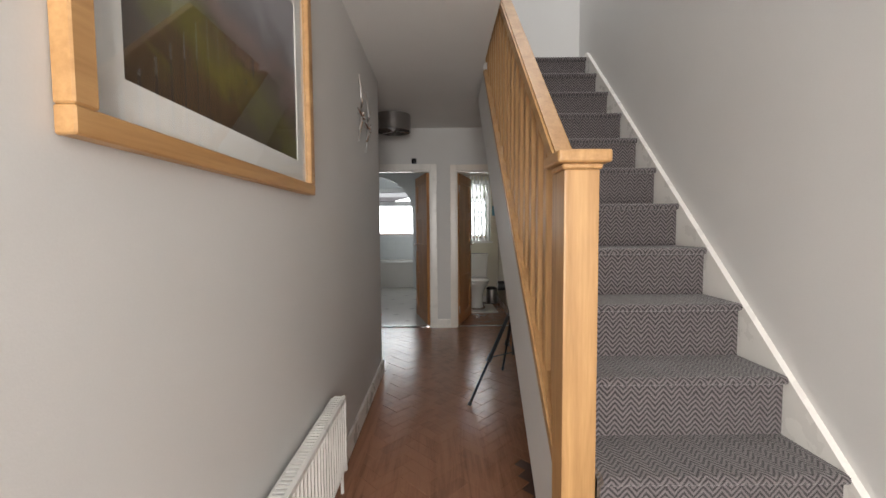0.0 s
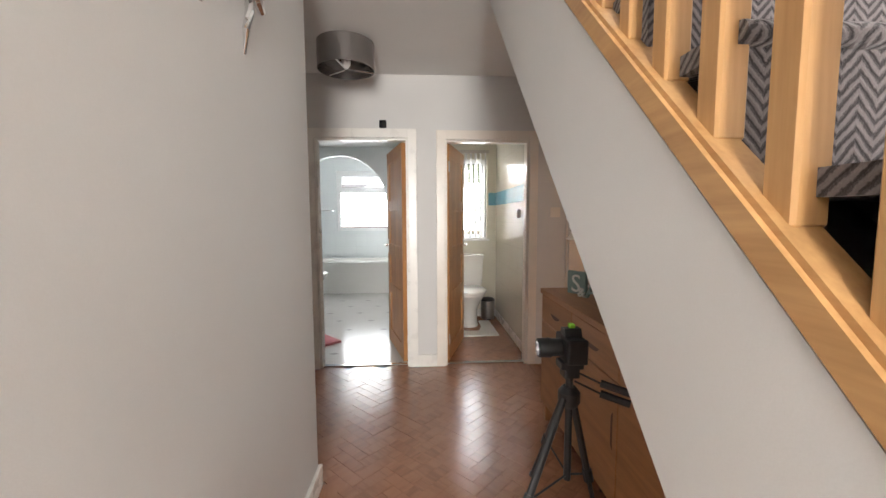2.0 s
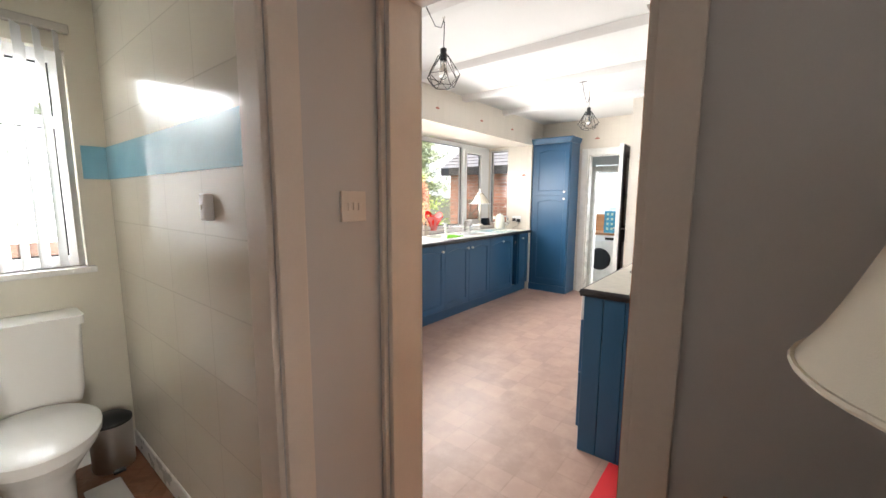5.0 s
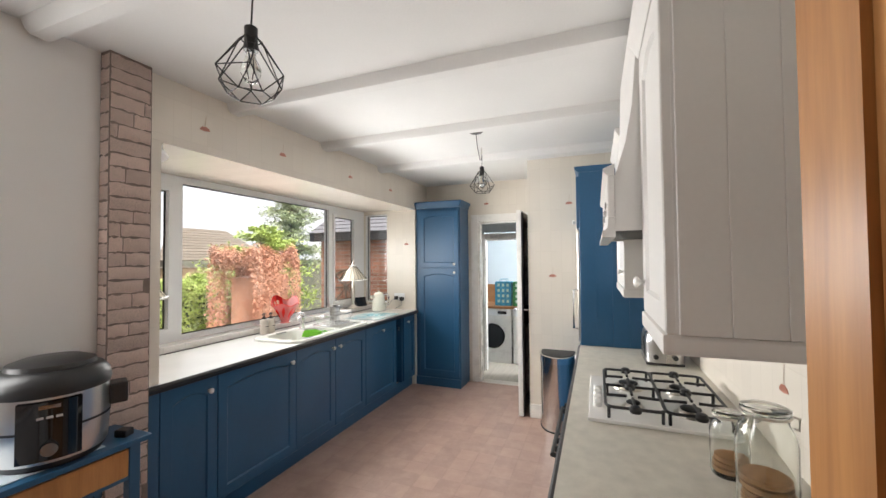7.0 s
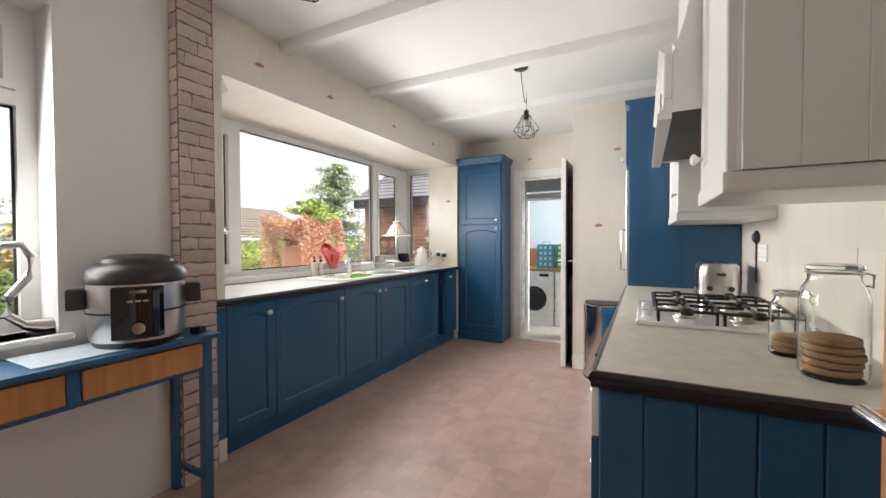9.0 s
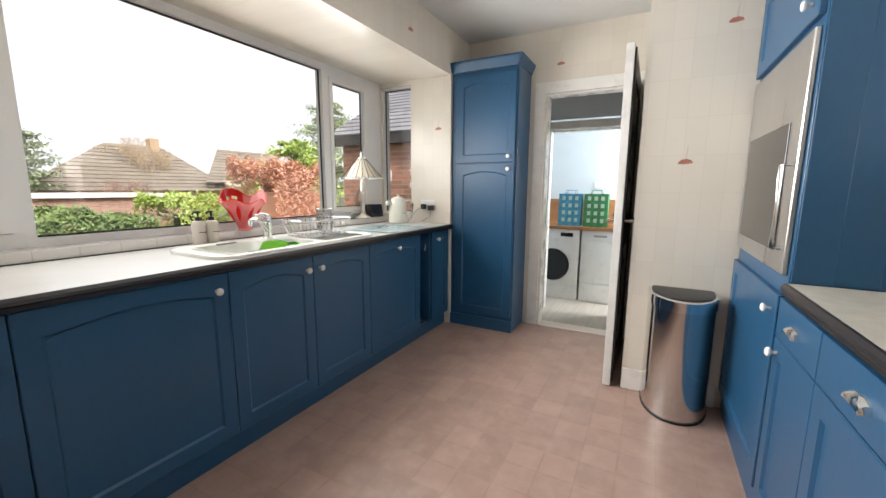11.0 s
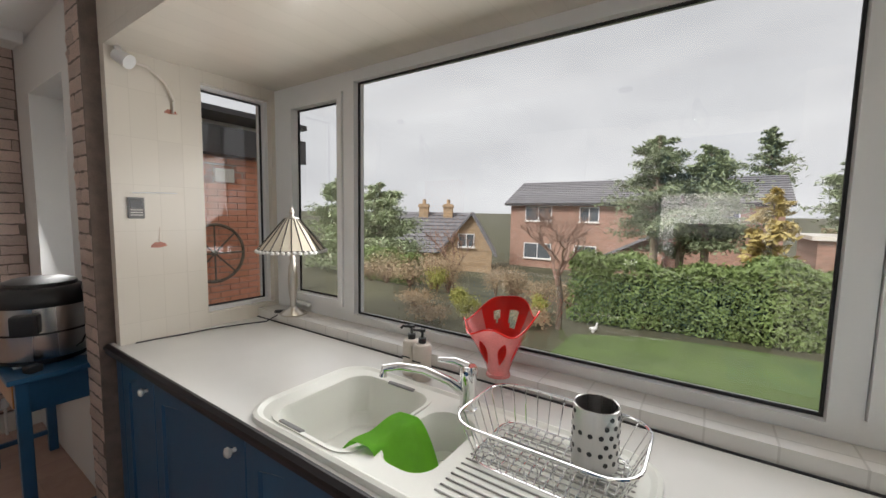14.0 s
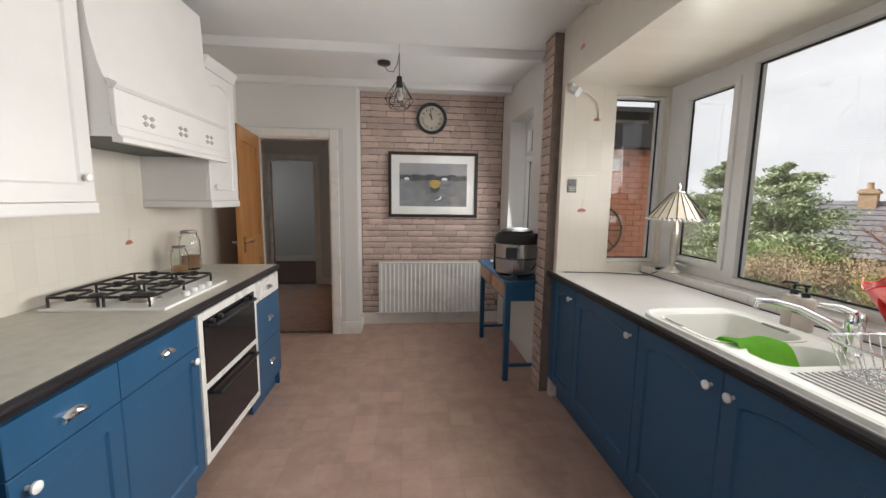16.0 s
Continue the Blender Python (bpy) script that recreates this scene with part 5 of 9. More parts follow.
def mat(name, label, pts, m, h=0.012):
    bm = bm_new()
    prism(bm, pts, "z", 0.0015, h)
    es = [e for e in bm.edges if abs(e.verts[0].co.z - e.verts[1].co.z) < 1e-6 and e.verts[0].co.z > h * 0.9]
    bmesh.ops.bevel(bm, geom=es, offset=0.004, segments=2, affect="EDGES")
    return single(name, bm, m, label, "mat")


mat("toilet_mat", "white cotton pedestal mat round the toilet foot", [(0.40, 6.03), (0.90, 6.06), (0.89, 6.66), (0.755, 6.66), (0.755, 6.40), (0.70, 6.22), (0.54, 6.22), (0.49, 6.40), (0.49, 6.62), (0.42, 6.6)], WHITE_MAT, 0.016)
mat("bath_mat", "folded pink bath mat on the bathroom floor", [(-1.30, 5.82), (-0.95, 5.80), (-0.80, 5.95), (-1.12, 6.28), (-1.32, 6.3)], PINK, 0.022)
wb = thing("waste_basket", "small white waste basket on the bathroom floor", "waste basket", -1.17, 5.72, 0)
bm = bm_new()
lathe(bm, [(0.10, 0), (0.105, 0.005), (0.13, 0.26), (0.135, 0.262), (0.122, 0.255), (0.095, 0.01)], 26, caps=True)
part("tub", bm, UPVC, wb, "", True)
for i, (x, y) in enumerate([(x, y) for x in (-2.0, -1.6, -1.2, -0.8, -0.4) for y in (5.6, 6.0, 6.4, 6.8, 7.2, 7.6, 8.0)]):
    bm = bm_new()
    o = 0.2 if round((y - 5.6) / 0.4) % 2 else 0.0
    prism(bm, [(x + o - 0.05, y), (x + o, y - 0.03), (x + o + 0.05, y), (x + o, y + 0.03)], "z", 0.0, 0.0008)
    t = part("floor_inset", bm, GREY_LOZENGE, bpy.data.objects["floor_bathroom"])
bt = thing("towel_rail", "white towel rail on the bathroom wall", "towel rail", -1.95, 8.415, 1.42)
bm = bm_new()
tube(bm, [(-0.30, 0.0, 0), (-0.30, -0.05, 0), (0.55, -0.05, 0), (0.55, 0.0, 0)], 0.008, 8)
part("rail", bm, CHROME, bt, "", True)
al = thing("wall_alarm", "round white alarm on the bathroom wall", "alarm", -1.7, 8.42, 2.28)
bm = bm_new()
tube(bm, [(0, 0, 0), (0, -0.03, 0)], [0.05, 0.045], 20)
part("case", bm, UPVC, al, "", True)

bl = thing("vertical_blind", "white vertical blind half covering the toilet window", "blind", 0.36, 6.925, 2.06)
bm = boxed(-0.02, 0.56, -0.035, -0.002, 0.06, 0.10, 0.004)
part("head_rail", bm, NICKEL, bl)
bm = boxed(-0.043, 0.043, -0.001, 0.001, -1.02, 0.058)
slat0 = part("slat", bm, BLIND, bl)
slat0.matrix_basis = pose(0.02, -0.018, 0, 0, 0, 62)
for i in range(1, 9):
    o = new("slat", slat0.data)
    o.parent = bl
    o.matrix_basis = pose(0.02 + 0.062 * i, -0.018, 0, 0, 0, 62 + (i * 37 % 11) - 5)
fr = thing("air_freshener", "white plastic air freshener on the tiled wall", "air freshener", 1.02, 5.69, 1.34)
part("case", boxed(-0.03, 0.0, -0.022, 0.022, -0.04, 0.045, 0.012, 3), UPVC, fr)
part("button", boxed(-0.034, -0.0305, -0.008, 0.008, -0.005, 0.012, 0.002), NICKEL, fr)

# ---------------------------------------------------------------- kitchen: fitted units


def arched_door(parent, u0, u1, z0, z1, knob=None, arched=True, t=0.02, m=BLUE, depth=0.009, knob_mat=None):
    """A cabinet door in the unit's own space, front at y = -t, with a framed, arched recessed panel and a ceramic knob."""
    w = u1 - u0
    fr = min(0.062, w * 0.24)
    a0, a1, b0, b1 = u0 + fr, u1 - fr, z0 + fr, z1 - fr - (0.03 if arched else 0.0)
    c = (a0 + a1) / 2
    n = 8
    if arched:
        top = [(a0 + (a1 - a0) * i / n, b1 + 0.032 * math.sin(math.pi * i / n)) for i in range(n + 1)]
    else:
        top = [(a0 + (a1 - a0) * i / n, b1) for i in range(n + 1)]
    bm = bm_new()
    outer = [(u0, z0), (u1, z0), (u1, z1)] + [(u1 + (u0 - u1) * i / n, z1) for i in range(1, n)] + [(u0, z1)]
    inner = [(a0, b0), (a1, b0)] + top[::-1]
    inner = [(a0, b0), (a1, b0), (a1, b1)] + [p for p in top[::-1][1:-1]] + [(a0, b1)]
    k = len(outer)

    def ring(pts, y):
        return [bm.verts.new((u, y, z)) for u, z in pts]
    ins = [(c + (u - c) * (1 - 0.02 / max(0.05, w)), (b0 + b1) / 2 + (z - (b0 + b1) / 2) * (1 - 0.016 / (b1 - b0))) for u, z in inner]
    back, out0 = ring(outer, 0.0), ring([(u + (0.003 if u == u0 else -0.003 if u == u1 else 0), z + (0.003 if z == z0 else -0.003)) for u, z in outer], -t)
    rim, low = ring(inner, -t), ring(ins, -t + depth)
    out1 = ring(outer, -t + 0.003)
    for a, b in ((back, out1), (out1, out0), (out0, rim), (rim, low)):
        for i in range(k):
            bm.faces.new((a[i], a[(i + 1) % k], b[(i + 1) % k], b[i]))
    bm.faces.new(low)
    bm.faces.new(back[::-1])
    d = part("door", bm, m, parent)
    if knob:
        bm = bm_new()
        ku, kz = knob
        prof = [(0.007, 0.0), (0.006, 0.010), (0.010, 0.014), (0.016, 0.020), (0.016, 0.026), (0.010, 0.031), (0.001, 0.032)]
        rings = [[(ku + r * math.cos(2 * math.pi * j / 16), -t - h, kz + r * math.sin(2 * math.pi * j / 16)) for j in range(16)] for r, h in prof]
        ring_tube(bm, rings)
        part("knob", bm, knob_mat or CERAMIC, d, "white ceramic knob", True)
    return d


def drawer(parent, u0, u1, z0, z1, t=0.02, m=BLUE, cup=True):
    d = part("drawer_front", boxed(u0, u1, -t, 0.0, z0, z1, 0.004, 2), m, parent)
    if cup:
        bm = bm_new()
        c, zc = (u0 + u1) / 2, (z0 + z1) / 2
        rings = []
        for i in range(7):
            a = math.pi * i / 6
            rings.append([(c - 0.043 * math.cos(a), -t - dd, zc - 0.012 + hh * math.sin(a) ** 0.7 + 0.0) for dd, hh in ((0.0, 0.030), (0.010, 0.029), (0.019, 0.020), (0.022, 0.006), (0.020, 0.004), (0.0, 0.026))])
        ring_tube(bm, rings)
        part("cup_handle", bm, CHROME, d, "chrome cup handle", True)
    return d


def base_unit(name, label, u0, u1, facing, doors=(), drawers=(), front=7.0, depth=0.56, group="blue base units", top=0.868, plinth=0.115, carcass=BLUE):
    """A base unit between u0 and u1 along the wall. facing -1: towards -y (below the window), +1: towards +y (below the hob)."""
    if facing < 0:
        ob = thing(name, label, "base unit", u0, front, 0, 0, group)
    else:
        ob = thing(name, label, "base unit", u1, front, 0, 180, group)
    w = u1 - u0
    part("carcass", boxed(0.0005, w - 0.0005, 0.0005, depth, plinth, top, 0.0), carcass, ob)
    part("plinth", boxed(0.0, w, 0.03, 0.045, 0.0, plinth - 0.002), BLUE, ob)
    for a, b, z0, z1, knob, arched in doors:
        arched_door(ob, a + 0.0015, b - 0.0015, z0, z1, knob, arched)
    for a, b, z0, z1, m, cup in drawers:
        drawer(ob, a + 0.0015, b - 0.0015, z0, z1, m=m, cup=cup)
    return ob


ZD, ZT = 0.125, 0.862
base_unit("base_unit", "blue base unit with an arched panel door and white knob", 2.885, 3.215, -1, [(0, 0.33, ZD, ZT, (0.27, 0.79), True)])
base_unit("base_unit", "wide blue base unit with an arched panel door and white knob", 3.215, 3.86, -1, top=0.70, doors=[(0, 0.645, ZD, ZT, (0.59, 0.79), True)])
base_unit("sink_unit", "blue double base unit with arched panel doors below the sink", 3.86, 4.80, -1, top=0.70, doors=[(0, 0.47, ZD, ZT, (0.425, 0.79), True), (0.47, 0.94, ZD, ZT, (0.515, 0.79), True)])
base_unit("base_unit", "blue base unit with a slightly arched door and central knob", 4.80, 5.42, -1, top=0.78, doors=[(0, 0.62, ZD, ZT, (0.31, 0.80), True)])
gap = thing("open_unit", "narrow open dark gap between blue base units", "base unit", 5.42, 7.0, 0, 0, "blue base units")
part("side", boxed(0.001, 0.016, 0.0, 0.55, 0.115, 0.866), BLUE, gap)
part("side", boxed(0.164, 0.179, 0.0, 0.55, 0.115, 0.866), BLUE, gap)
part("back", boxed(0.0165, 0.1635, 0.5, 0.51, 0.115, 0.866), BLACK, gap)
part("plinth", boxed(0, 0.18, 0.03, 0.045, 0, 0.113), BLUE, gap)
bm = bm_new()
tube(bm, [(0.05, 0.02, 0.72), (0.05, 0.02, 0.78), (0.13, 0.02, 0.78), (0.13, 0.02, 0.72)], 0.006, 8)
part("towel_bar", bm, CHROME, gap, "", True)
base_unit("narrow_base_unit", "narrow blue base unit beside the tall cupboard", 5.60, 5.915, -1, [(0, 0.29, ZD, ZT, (0.085, 0.80), False)], depth=0.5)
base_unit("filler_unit", "narrow blue filler panel at the end of the units", 2.815, 2.884, -1, (), [(0, 0.069, ZD, ZT, BLUE, False)], depth=0.14)
wt = thing("window_worktop", "long white worktop with a black moulded front edge", "worktop", 2.8, 6.95, 0.87, kind="")
bm = bm_new()
holed(bm, "z", 0.001, 0.04, 0.082, 3.118, 0.014, 0.6495, [(3.90 - 2.8, 4.275 - 2.8, 0.042, 0.445), (4.28 - 2.8, 4.46 - 2.8, 0.09, 0.39)])
part("top", bm, WORKTOP, wt)
part("top_end", boxed(0.0, 0.0815, 0.014, 0.03, 0.001, 0.04), WORKTOP, wt)
bm = bm_new()
prism(bm, [(0.0135, 0.001), (0.0135, 0.0395), (0.006, 0.0392), (-0.006, 0.030), (-0.008, 0.02), (-0.002, 0.014), (-0.002, 0.001)], "x", 0.0, 3.118)
part("front_edge", bm, BLACK_EDGE, wt, "black moulded edge")
part("rear_seal", boxed(0.082, 3.118, 0.6402, 0.6488, 0.0395, 0.0445, 0.001), GASKET, wt, "dark sealing strip along the sill")

# hob side
HF = 5.0
base_unit("drawer_unit", "blue three-drawer unit with a cream top drawer", 2.55, 2.985, 1, (), [(0, 0.435, 0.735, ZT, GLOSS_WHITE, True), (0, 0.435, 0.44, 0.73, BLUE, True), (0, 0.435, ZD, 0.435, BLUE, True)], front=HF)
base_unit("hob_side_unit", "blue base unit with a drawer over a panelled door", 3.665, 4.145, 1, [(0, 0.48, ZD, 0.725, (0.42, 0.68), False)], [(0, 0.48, 0.73, ZT, BLUE, True)], front=HF)
base_unit("hob_side_unit", "blue base unit with a drawer over a panelled door", 4.145, 4.52, 1, [(0, 0.375, ZD, 0.725, (0.045, 0.68), False)], [(0, 0.375, 0.73, ZT, BLUE, True)], front=HF)
ep = thing("end_panel", "blue tongue-and-groove end panel of the hob units", "end panel", 2.53, 4.36, 0)
for i in range(6):
    y0, y1 = 0.012 + i * 0.106, 0.012 + (i + 1) * 0.106 - 0.001
    part("board", boxed(0.0, 0.018, y0, min(y1, 0.64), 0.0, 0.868, 0.004), BLUE, ep)

ov = thing("built_in_oven", "white-framed double oven with black glass doors", "oven", 3.66, HF + 0.002, 0.14, 180)
part("housing", boxed(0.005, 0.665, 0.01, 0.55, 0.0, 0.725), BLACK, ov)
bm = bm_new()
holed(bm, "y", -0.022, 0.008, 0.0, 0.67, 0.0, 0.728, [(0.035, 0.635, 0.04, 0.355), (0.035, 0.635, 0.385, 0.69)])
part("fascia", bm, GLOSS_WHITE, ov, "white oven surround")
for z0, z1 in ((0.042, 0.353), (0.387, 0.688)):
    d = part("oven_door", boxed(0.037, 0.633, -0.026, 0.0, z0, z1, 0.003), BLACK_GLASS, ov, "black glass door")
    bm = bm_new()
    zz = z1 - 0.035
    tube(bm, [(0.09, -0.026, zz), (0.09, -0.055, zz), (0.58, -0.055, zz), (0.58, -0.026, zz)], 0.009, 8)
    part("handle", bm, BLACK, d, "", True)
for u in (0.1, 0.18, 0.5, 0.57):
    bm = bm_new()
    tube(bm, [(u, -0.026, 0.672), (u, -0.045, 0.672)], 0.012, 12)
    part("knob", bm, BLACK, ov, "", True)

ht = thing("hob_worktop", "pale stone-effect worktop with a black front edge", "worktop", 2.515, 4.36, 0.87)
part("top", boxed(0.014, 2.005, 0.0005, 0.645, 0.001, 0.04), WORKTOP_GREY, ht)
bm = bm_new()
pr = [(0.0, 0.001), (0.0, 0.0395), (0.008, 0.0392), (0.016, 0.03), (0.018, 0.02), (0.012, 0.012), (0.012, 0.001)]
prism(bm, [(0.6455 + a, b) for a, b in pr], "x", 0.0, 2.005)
prism(bm, [(0.0135 - a, b) for a, b in pr], "y", 0.0005, 0.6455)
part("edge", bm, BLACK_EDGE, ht, "black moulded edge")

# gas hob
gh = thing("gas_hob", "white four-burner gas hob with black pan supports", "hob", 3.44, 4.68, 0.91)
part("plate", boxed(-0.29, 0.29, -0.25, 0.25, 0.0005, 0.014, 0.006, 2), CERAMIC, gh)
for i in range(4):
    bm = bm_new()
    lathe(bm, [(0.017, 0), (0.017, 0.018), (0.012, 0.022), (0.001, 0.022)], 16, (-0.15 + 0.07 * i, 0.215, 0.0145))
    part("control_knob", bm, CERAMIC, gh, "", True)
for u, v, r in ((-0.13, -0.12, 0.045), (0.14, -0.12, 0.04), (-0.13, 0.08, 0.032), (0.14, 0.08, 0.05)):
    bm = bm_new()
    lathe(bm, [(r * 1.35, 0.0145), (r * 1.3, 0.02), (r, 0.022), (r, 0.03), (r * 0.9, 0.034)], 24, (u, v, 0))
    b = part("burner", bm, NICKEL, gh, "brass-coloured burner ring", True)
    bm = bm_new()
    lathe(bm, [(r * 0.8, 0.0345), (r * 0.82, 0.040), (r * 0.6, 0.044), (0.001, 0.045)], 24, (u, v, 0))
    part("burner_cap", bm, BLACK_METAL, b, "", True)
for v0, v1 in ((-0.235, -0.02), (-0.018, 0.185)):
    bm = bm_new()
    z = 0.058
    tube(bm, [(u, v, z) for u, v in rounded(-0.27, 0.27, v0, v1, 0.03, 3)], 0.006, 6, True)
    vc = (v0 + v1) / 2
    for uc in (-0.13, 0.14):
        for dx, dy in ((1, 0), (-1, 0), (0, 1), (0, -1)):
            tube(bm, [(uc + dx * 0.02, vc + dy * 0.02, z + 0.002), (uc + dx * 0.13, vc + dy * 0.10, z)], 0.006, 6)
    tube(bm, [(0.005, v0, z), (0.005, v1, z)], 0.006, 6)
    for u in (-0.265, 0.005, 0.265):
        for v in (v0 + 0.01, v1 - 0.01):
            tube(bm, [(u, v, z), (u, v, 0.0142)], 0.006, 6)
    part("pan_support", bm, BLACK_METAL, gh, "black cast pan support", True)
    for u in (-0.27, 0.005, 0.27):
        bm = bm_new()
        lathe(bm, [(0.02, 0.046), (0.024, 0.058), (0.016, 0.070), (0.002, 0.072)], 10, (u, vc, 0))
        part("support_foot", bm, BLACK_METAL, gh, "", True)

WHITE_CAB = surface("white_painted_cabinet", (0.71, 0.69, 0.665), 0.33, var=0.03, scale=4, fine=90, bump=0.02)


def wall_unit(name, label, x0, x1, z0, z1, knob, front=4.735, boards_left=False, boards_right=False):
    ob = thing(name, label, "wall cupboard", x1, front, z0, 180, "white wall cupboards")
    w, h, dp = x1 - x0, z1 - z0, front - 4.3605
    part("carcass", boxed(0.0005, w - 0.0005, 0.0, dp, 0.0, h), WHITE_CAB, ob)
    arched_door(ob, 0.002, w - 0.002, 0.0, h - 0.002, knob, True, m=WHITE_CAB)
    part("pelmet", boxed(-0.004, w + 0.004, -0.026, dp, -0.045, -0.001, 0.008, 2), WHITE_CAB, ob, "white light pelmet")
    bm = bm_new()
    prism(bm, [(-0.022, h + 0.001), (-0.05, h + 0.055), (-0.05, h + 0.065), (0.0, h + 0.065), (0.0, h + 0.001)], "x", -0.004, w + 0.004)
    part("cornice", bm, WHITE_CAB, ob, "white cornice moulding")
    if boards_left:
        for i in range(4):
            part("side_board", boxed(w, w + 0.010, 0.006 + i * 0.092, 0.006 + i * 0.092 + 0.0917, 0.0, h, 0.0012), WHITE_CAB, ob)
    return ob


wall_unit("wall_cupboard", "white wall cupboard with a boarded side and ceramic knob", 2.50, 2.90, 1.37, 2.16, (0.045, 0.09), boards_left=True)
wall_unit("wall_cupboard", "white wall cupboard with an arched panel door", 3.80, 4.515, 1.37, 2.16, (0.66, 0.09))

hd = thing("cooker_hood", "white tapering cooker hood with pierced motif front", "cooker hood", 3.35, 4.3605, 1.60)
bm = bm_new()
w0, w1 = 0.445, 0.30
lo = [(-w0, 0.0), (w0, 0.0), (w0, 0.47), (-w0, 0.47)]
ring_tube(bm, [[(u, v, 0.09) for u, v in lo], [(u, v, 0.20) for u, v in lo], [(u, v * 0.985, 0.215) for u, v in lo], [(u, v * 0.93, 0.30) for u, v in lo], [(u, v * 0.885, 0.42) for u, v in lo], [(u, v * 0.855, 0.60) for u, v in lo], [(u, v * 0.84, 0.83) for u, v in lo]])
part("canopy", bm, WHITE_CAB, hd, "tapering white canopy")
part("fascia", boxed(-0.45, 0.45, 0.4705, 0.492, 0.061, 0.20, 0.003, 1), WHITE_CAB, hd)
for s in (-1, 1):
    a, b = sorted((s * 0.4455, s * 0.45))
    part("side", boxed(a, b, 0.0, 0.4702, 0.02, 0.0895), WHITE_CAB, hd)
bm = bm_new()
prism(bm, [(0.4705, 0.0), (0.51, 0.0), (0.51, 0.018), (0.495, 0.03), (0.4925, 0.05), (0.4925, 0.0605), (0.4705, 0.0605)], "x", -0.452, 0.452)
part("lip", bm, WHITE_CAB, hd, "moulded lower lip")
bm = bm_new()
prism(bm, [(0.4705, 0.2005), (0.4925, 0.2005), (0.505, 0.213), (0.505, 0.222), (0.4705, 0.236)], "x", -0.452, 0.452)
part("lip", bm, WHITE_CAB, hd, "moulded upper lip")
# filter coloured near black: the shade under the hood is put into it
part("filter", boxed(-0.44, 0.44, 0.02, 0.468, 0.028, 0.05, 0.002), BLACK_METAL, hd, "grease filter darkened for the shade behind the lip")
part("underside", boxed(-0.444, 0.444, 0.005, 0.4695, 0.051, 0.0885), BLACK, hd)
# pierced holes drawn as raised diamonds, their inner dark put into the grey
for u in (-0.26, 0.0, 0.26):
    for dx, dz in ((-0.022, 0.014), (0.022, 0.014), (-0.022, -0.014), (0.022, -0.014)):
        bm = bm_new()
        prism(bm, [(u + dx - 0.018, 0.11 + dz), (u + dx, 0.11 + dz + 0.011), (u + dx + 0.018, 0.11 + dz), (u + dx, 0.11 + dz - 0.011)], "y", 0.4921, 0.4965)
        part("motif", bm, GREY_LOZENGE, hd, "small grey diamond drawn for a pierced hole")

# tall blue units
tu = thing("tall_cupboard", "tall blue two-door cupboard with a cornice beside the utility door", "tall cupboard", 5.95, 7.0 - 0.02, 0, -90)
part("carcass", boxed(0.0, 0.58, 0.0, 0.325, 0.0, 2.16, 0.002), BLUE, tu)
arched_door(tu, 0.05, 0.565, 1.43, 2.13, (0.515, 1.475), True)
arched_door(tu, 0.05, 0.565, 0.13, 1.42, (0.515, 1.375), True)
bm = bm_new()
prism(bm, [(-0.022, 2.161), (-0.05, 2.225), (-0.05, 2.24), (0.325, 2.24), (0.325, 2.161)], "x", 0.0, 0.582)
prism(bm, [(0.5825, 2.161), (0.61, 2.225), (0.61, 2.24), (0.5825, 2.24)], "y", -0.05, 0.325)
part("cornice", bm, BLUE, tu, "blue cornice moulding")
part("plinth", boxed(0.0, 0.582, -0.018, -0.001, 0.0, 0.10, 0.002), BLUE, tu)

fu = thing("tall_appliance_housing", "tall blue housing with a built-in appliance and boarded side", "tall cupboard", 5.375, 5.0, 0, 180)
part("carcass", boxed(0.0, 0.84, 0.0, 0.635, 0.0, 2.155, 0.002), BLUE, fu)
arched_door(fu, 0.01, 0.83, 1.75, 2.13, (0.77, 1.80), False)
arched_door(fu, 0.01, 0.83, 0.13, 0.86, (0.77, 0.80), False)
part("appliance_front", boxed(0.02, 0.82, -0.018, -0.0005, 0.93, 1.72, 0.003), STEEL, fu, "brushed steel appliance front")
part("appliance_window", boxed(0.08, 0.70, -0.022, -0.0185, 1.0, 1.45, 0.002), BLACK_GLASS, fu, "dark glass window")
bm = bm_new()
tube(bm, [(0.80, -0.018, 1.02), (0.80, -0.05, 1.02), (0.80, -0.05, 1.30), (0.80, -0.018, 1.30)], 0.009, 8)
part("bar_handle", bm, CHROME, fu, "chrome bar handle", True)
for i in range(6):
    part("side_board", boxed(0.8405, 0.85, 0.004 + i * 0.105, 0.004 + i * 0.105 + 0.1048, 0.912, 2.155, 0.0008), BLUE, fu)
bm = bm_new()
prism(bm, [(-0.002, 2.156), (-0.03, 2.19), (-0.03, 2.20), (0.63, 2.20), (0.63, 2.156)], "x", -0.0, 0.85)
part("cornice", bm, BLUE, fu)

# ---------------------------------------------------------------- kitchen: sink and things on the window worktop
sk = thing("kitchen_sink", "white one-and-a-half bowl sink with a ribbed drainer", "sink", 4.36, 7.205, 0.91)
bm = bm_new()
n = 6
oz = 0.011


def ring_at(x0, x1, y0, y1, r, z):
    return [(x, y, z) for x, y in rounded(x0, x1, y0, y1, r, n)]


ring_tube(bm, [ring_at(-0.525, 0.525, -0.232, 0.23, 0.10, 0.0005), ring_at(-0.522, 0.522, -0.229, 0.227, 0.10, oz + 0.003), ring_at(-0.512, 0.512, -0.219, 0.217, 0.095, oz + 0.007), ring_at(-0.50, 0.50, -0.207, 0.205, 0.09, oz)], False, False)
part("rim", bm, SINK, sk, "", True)


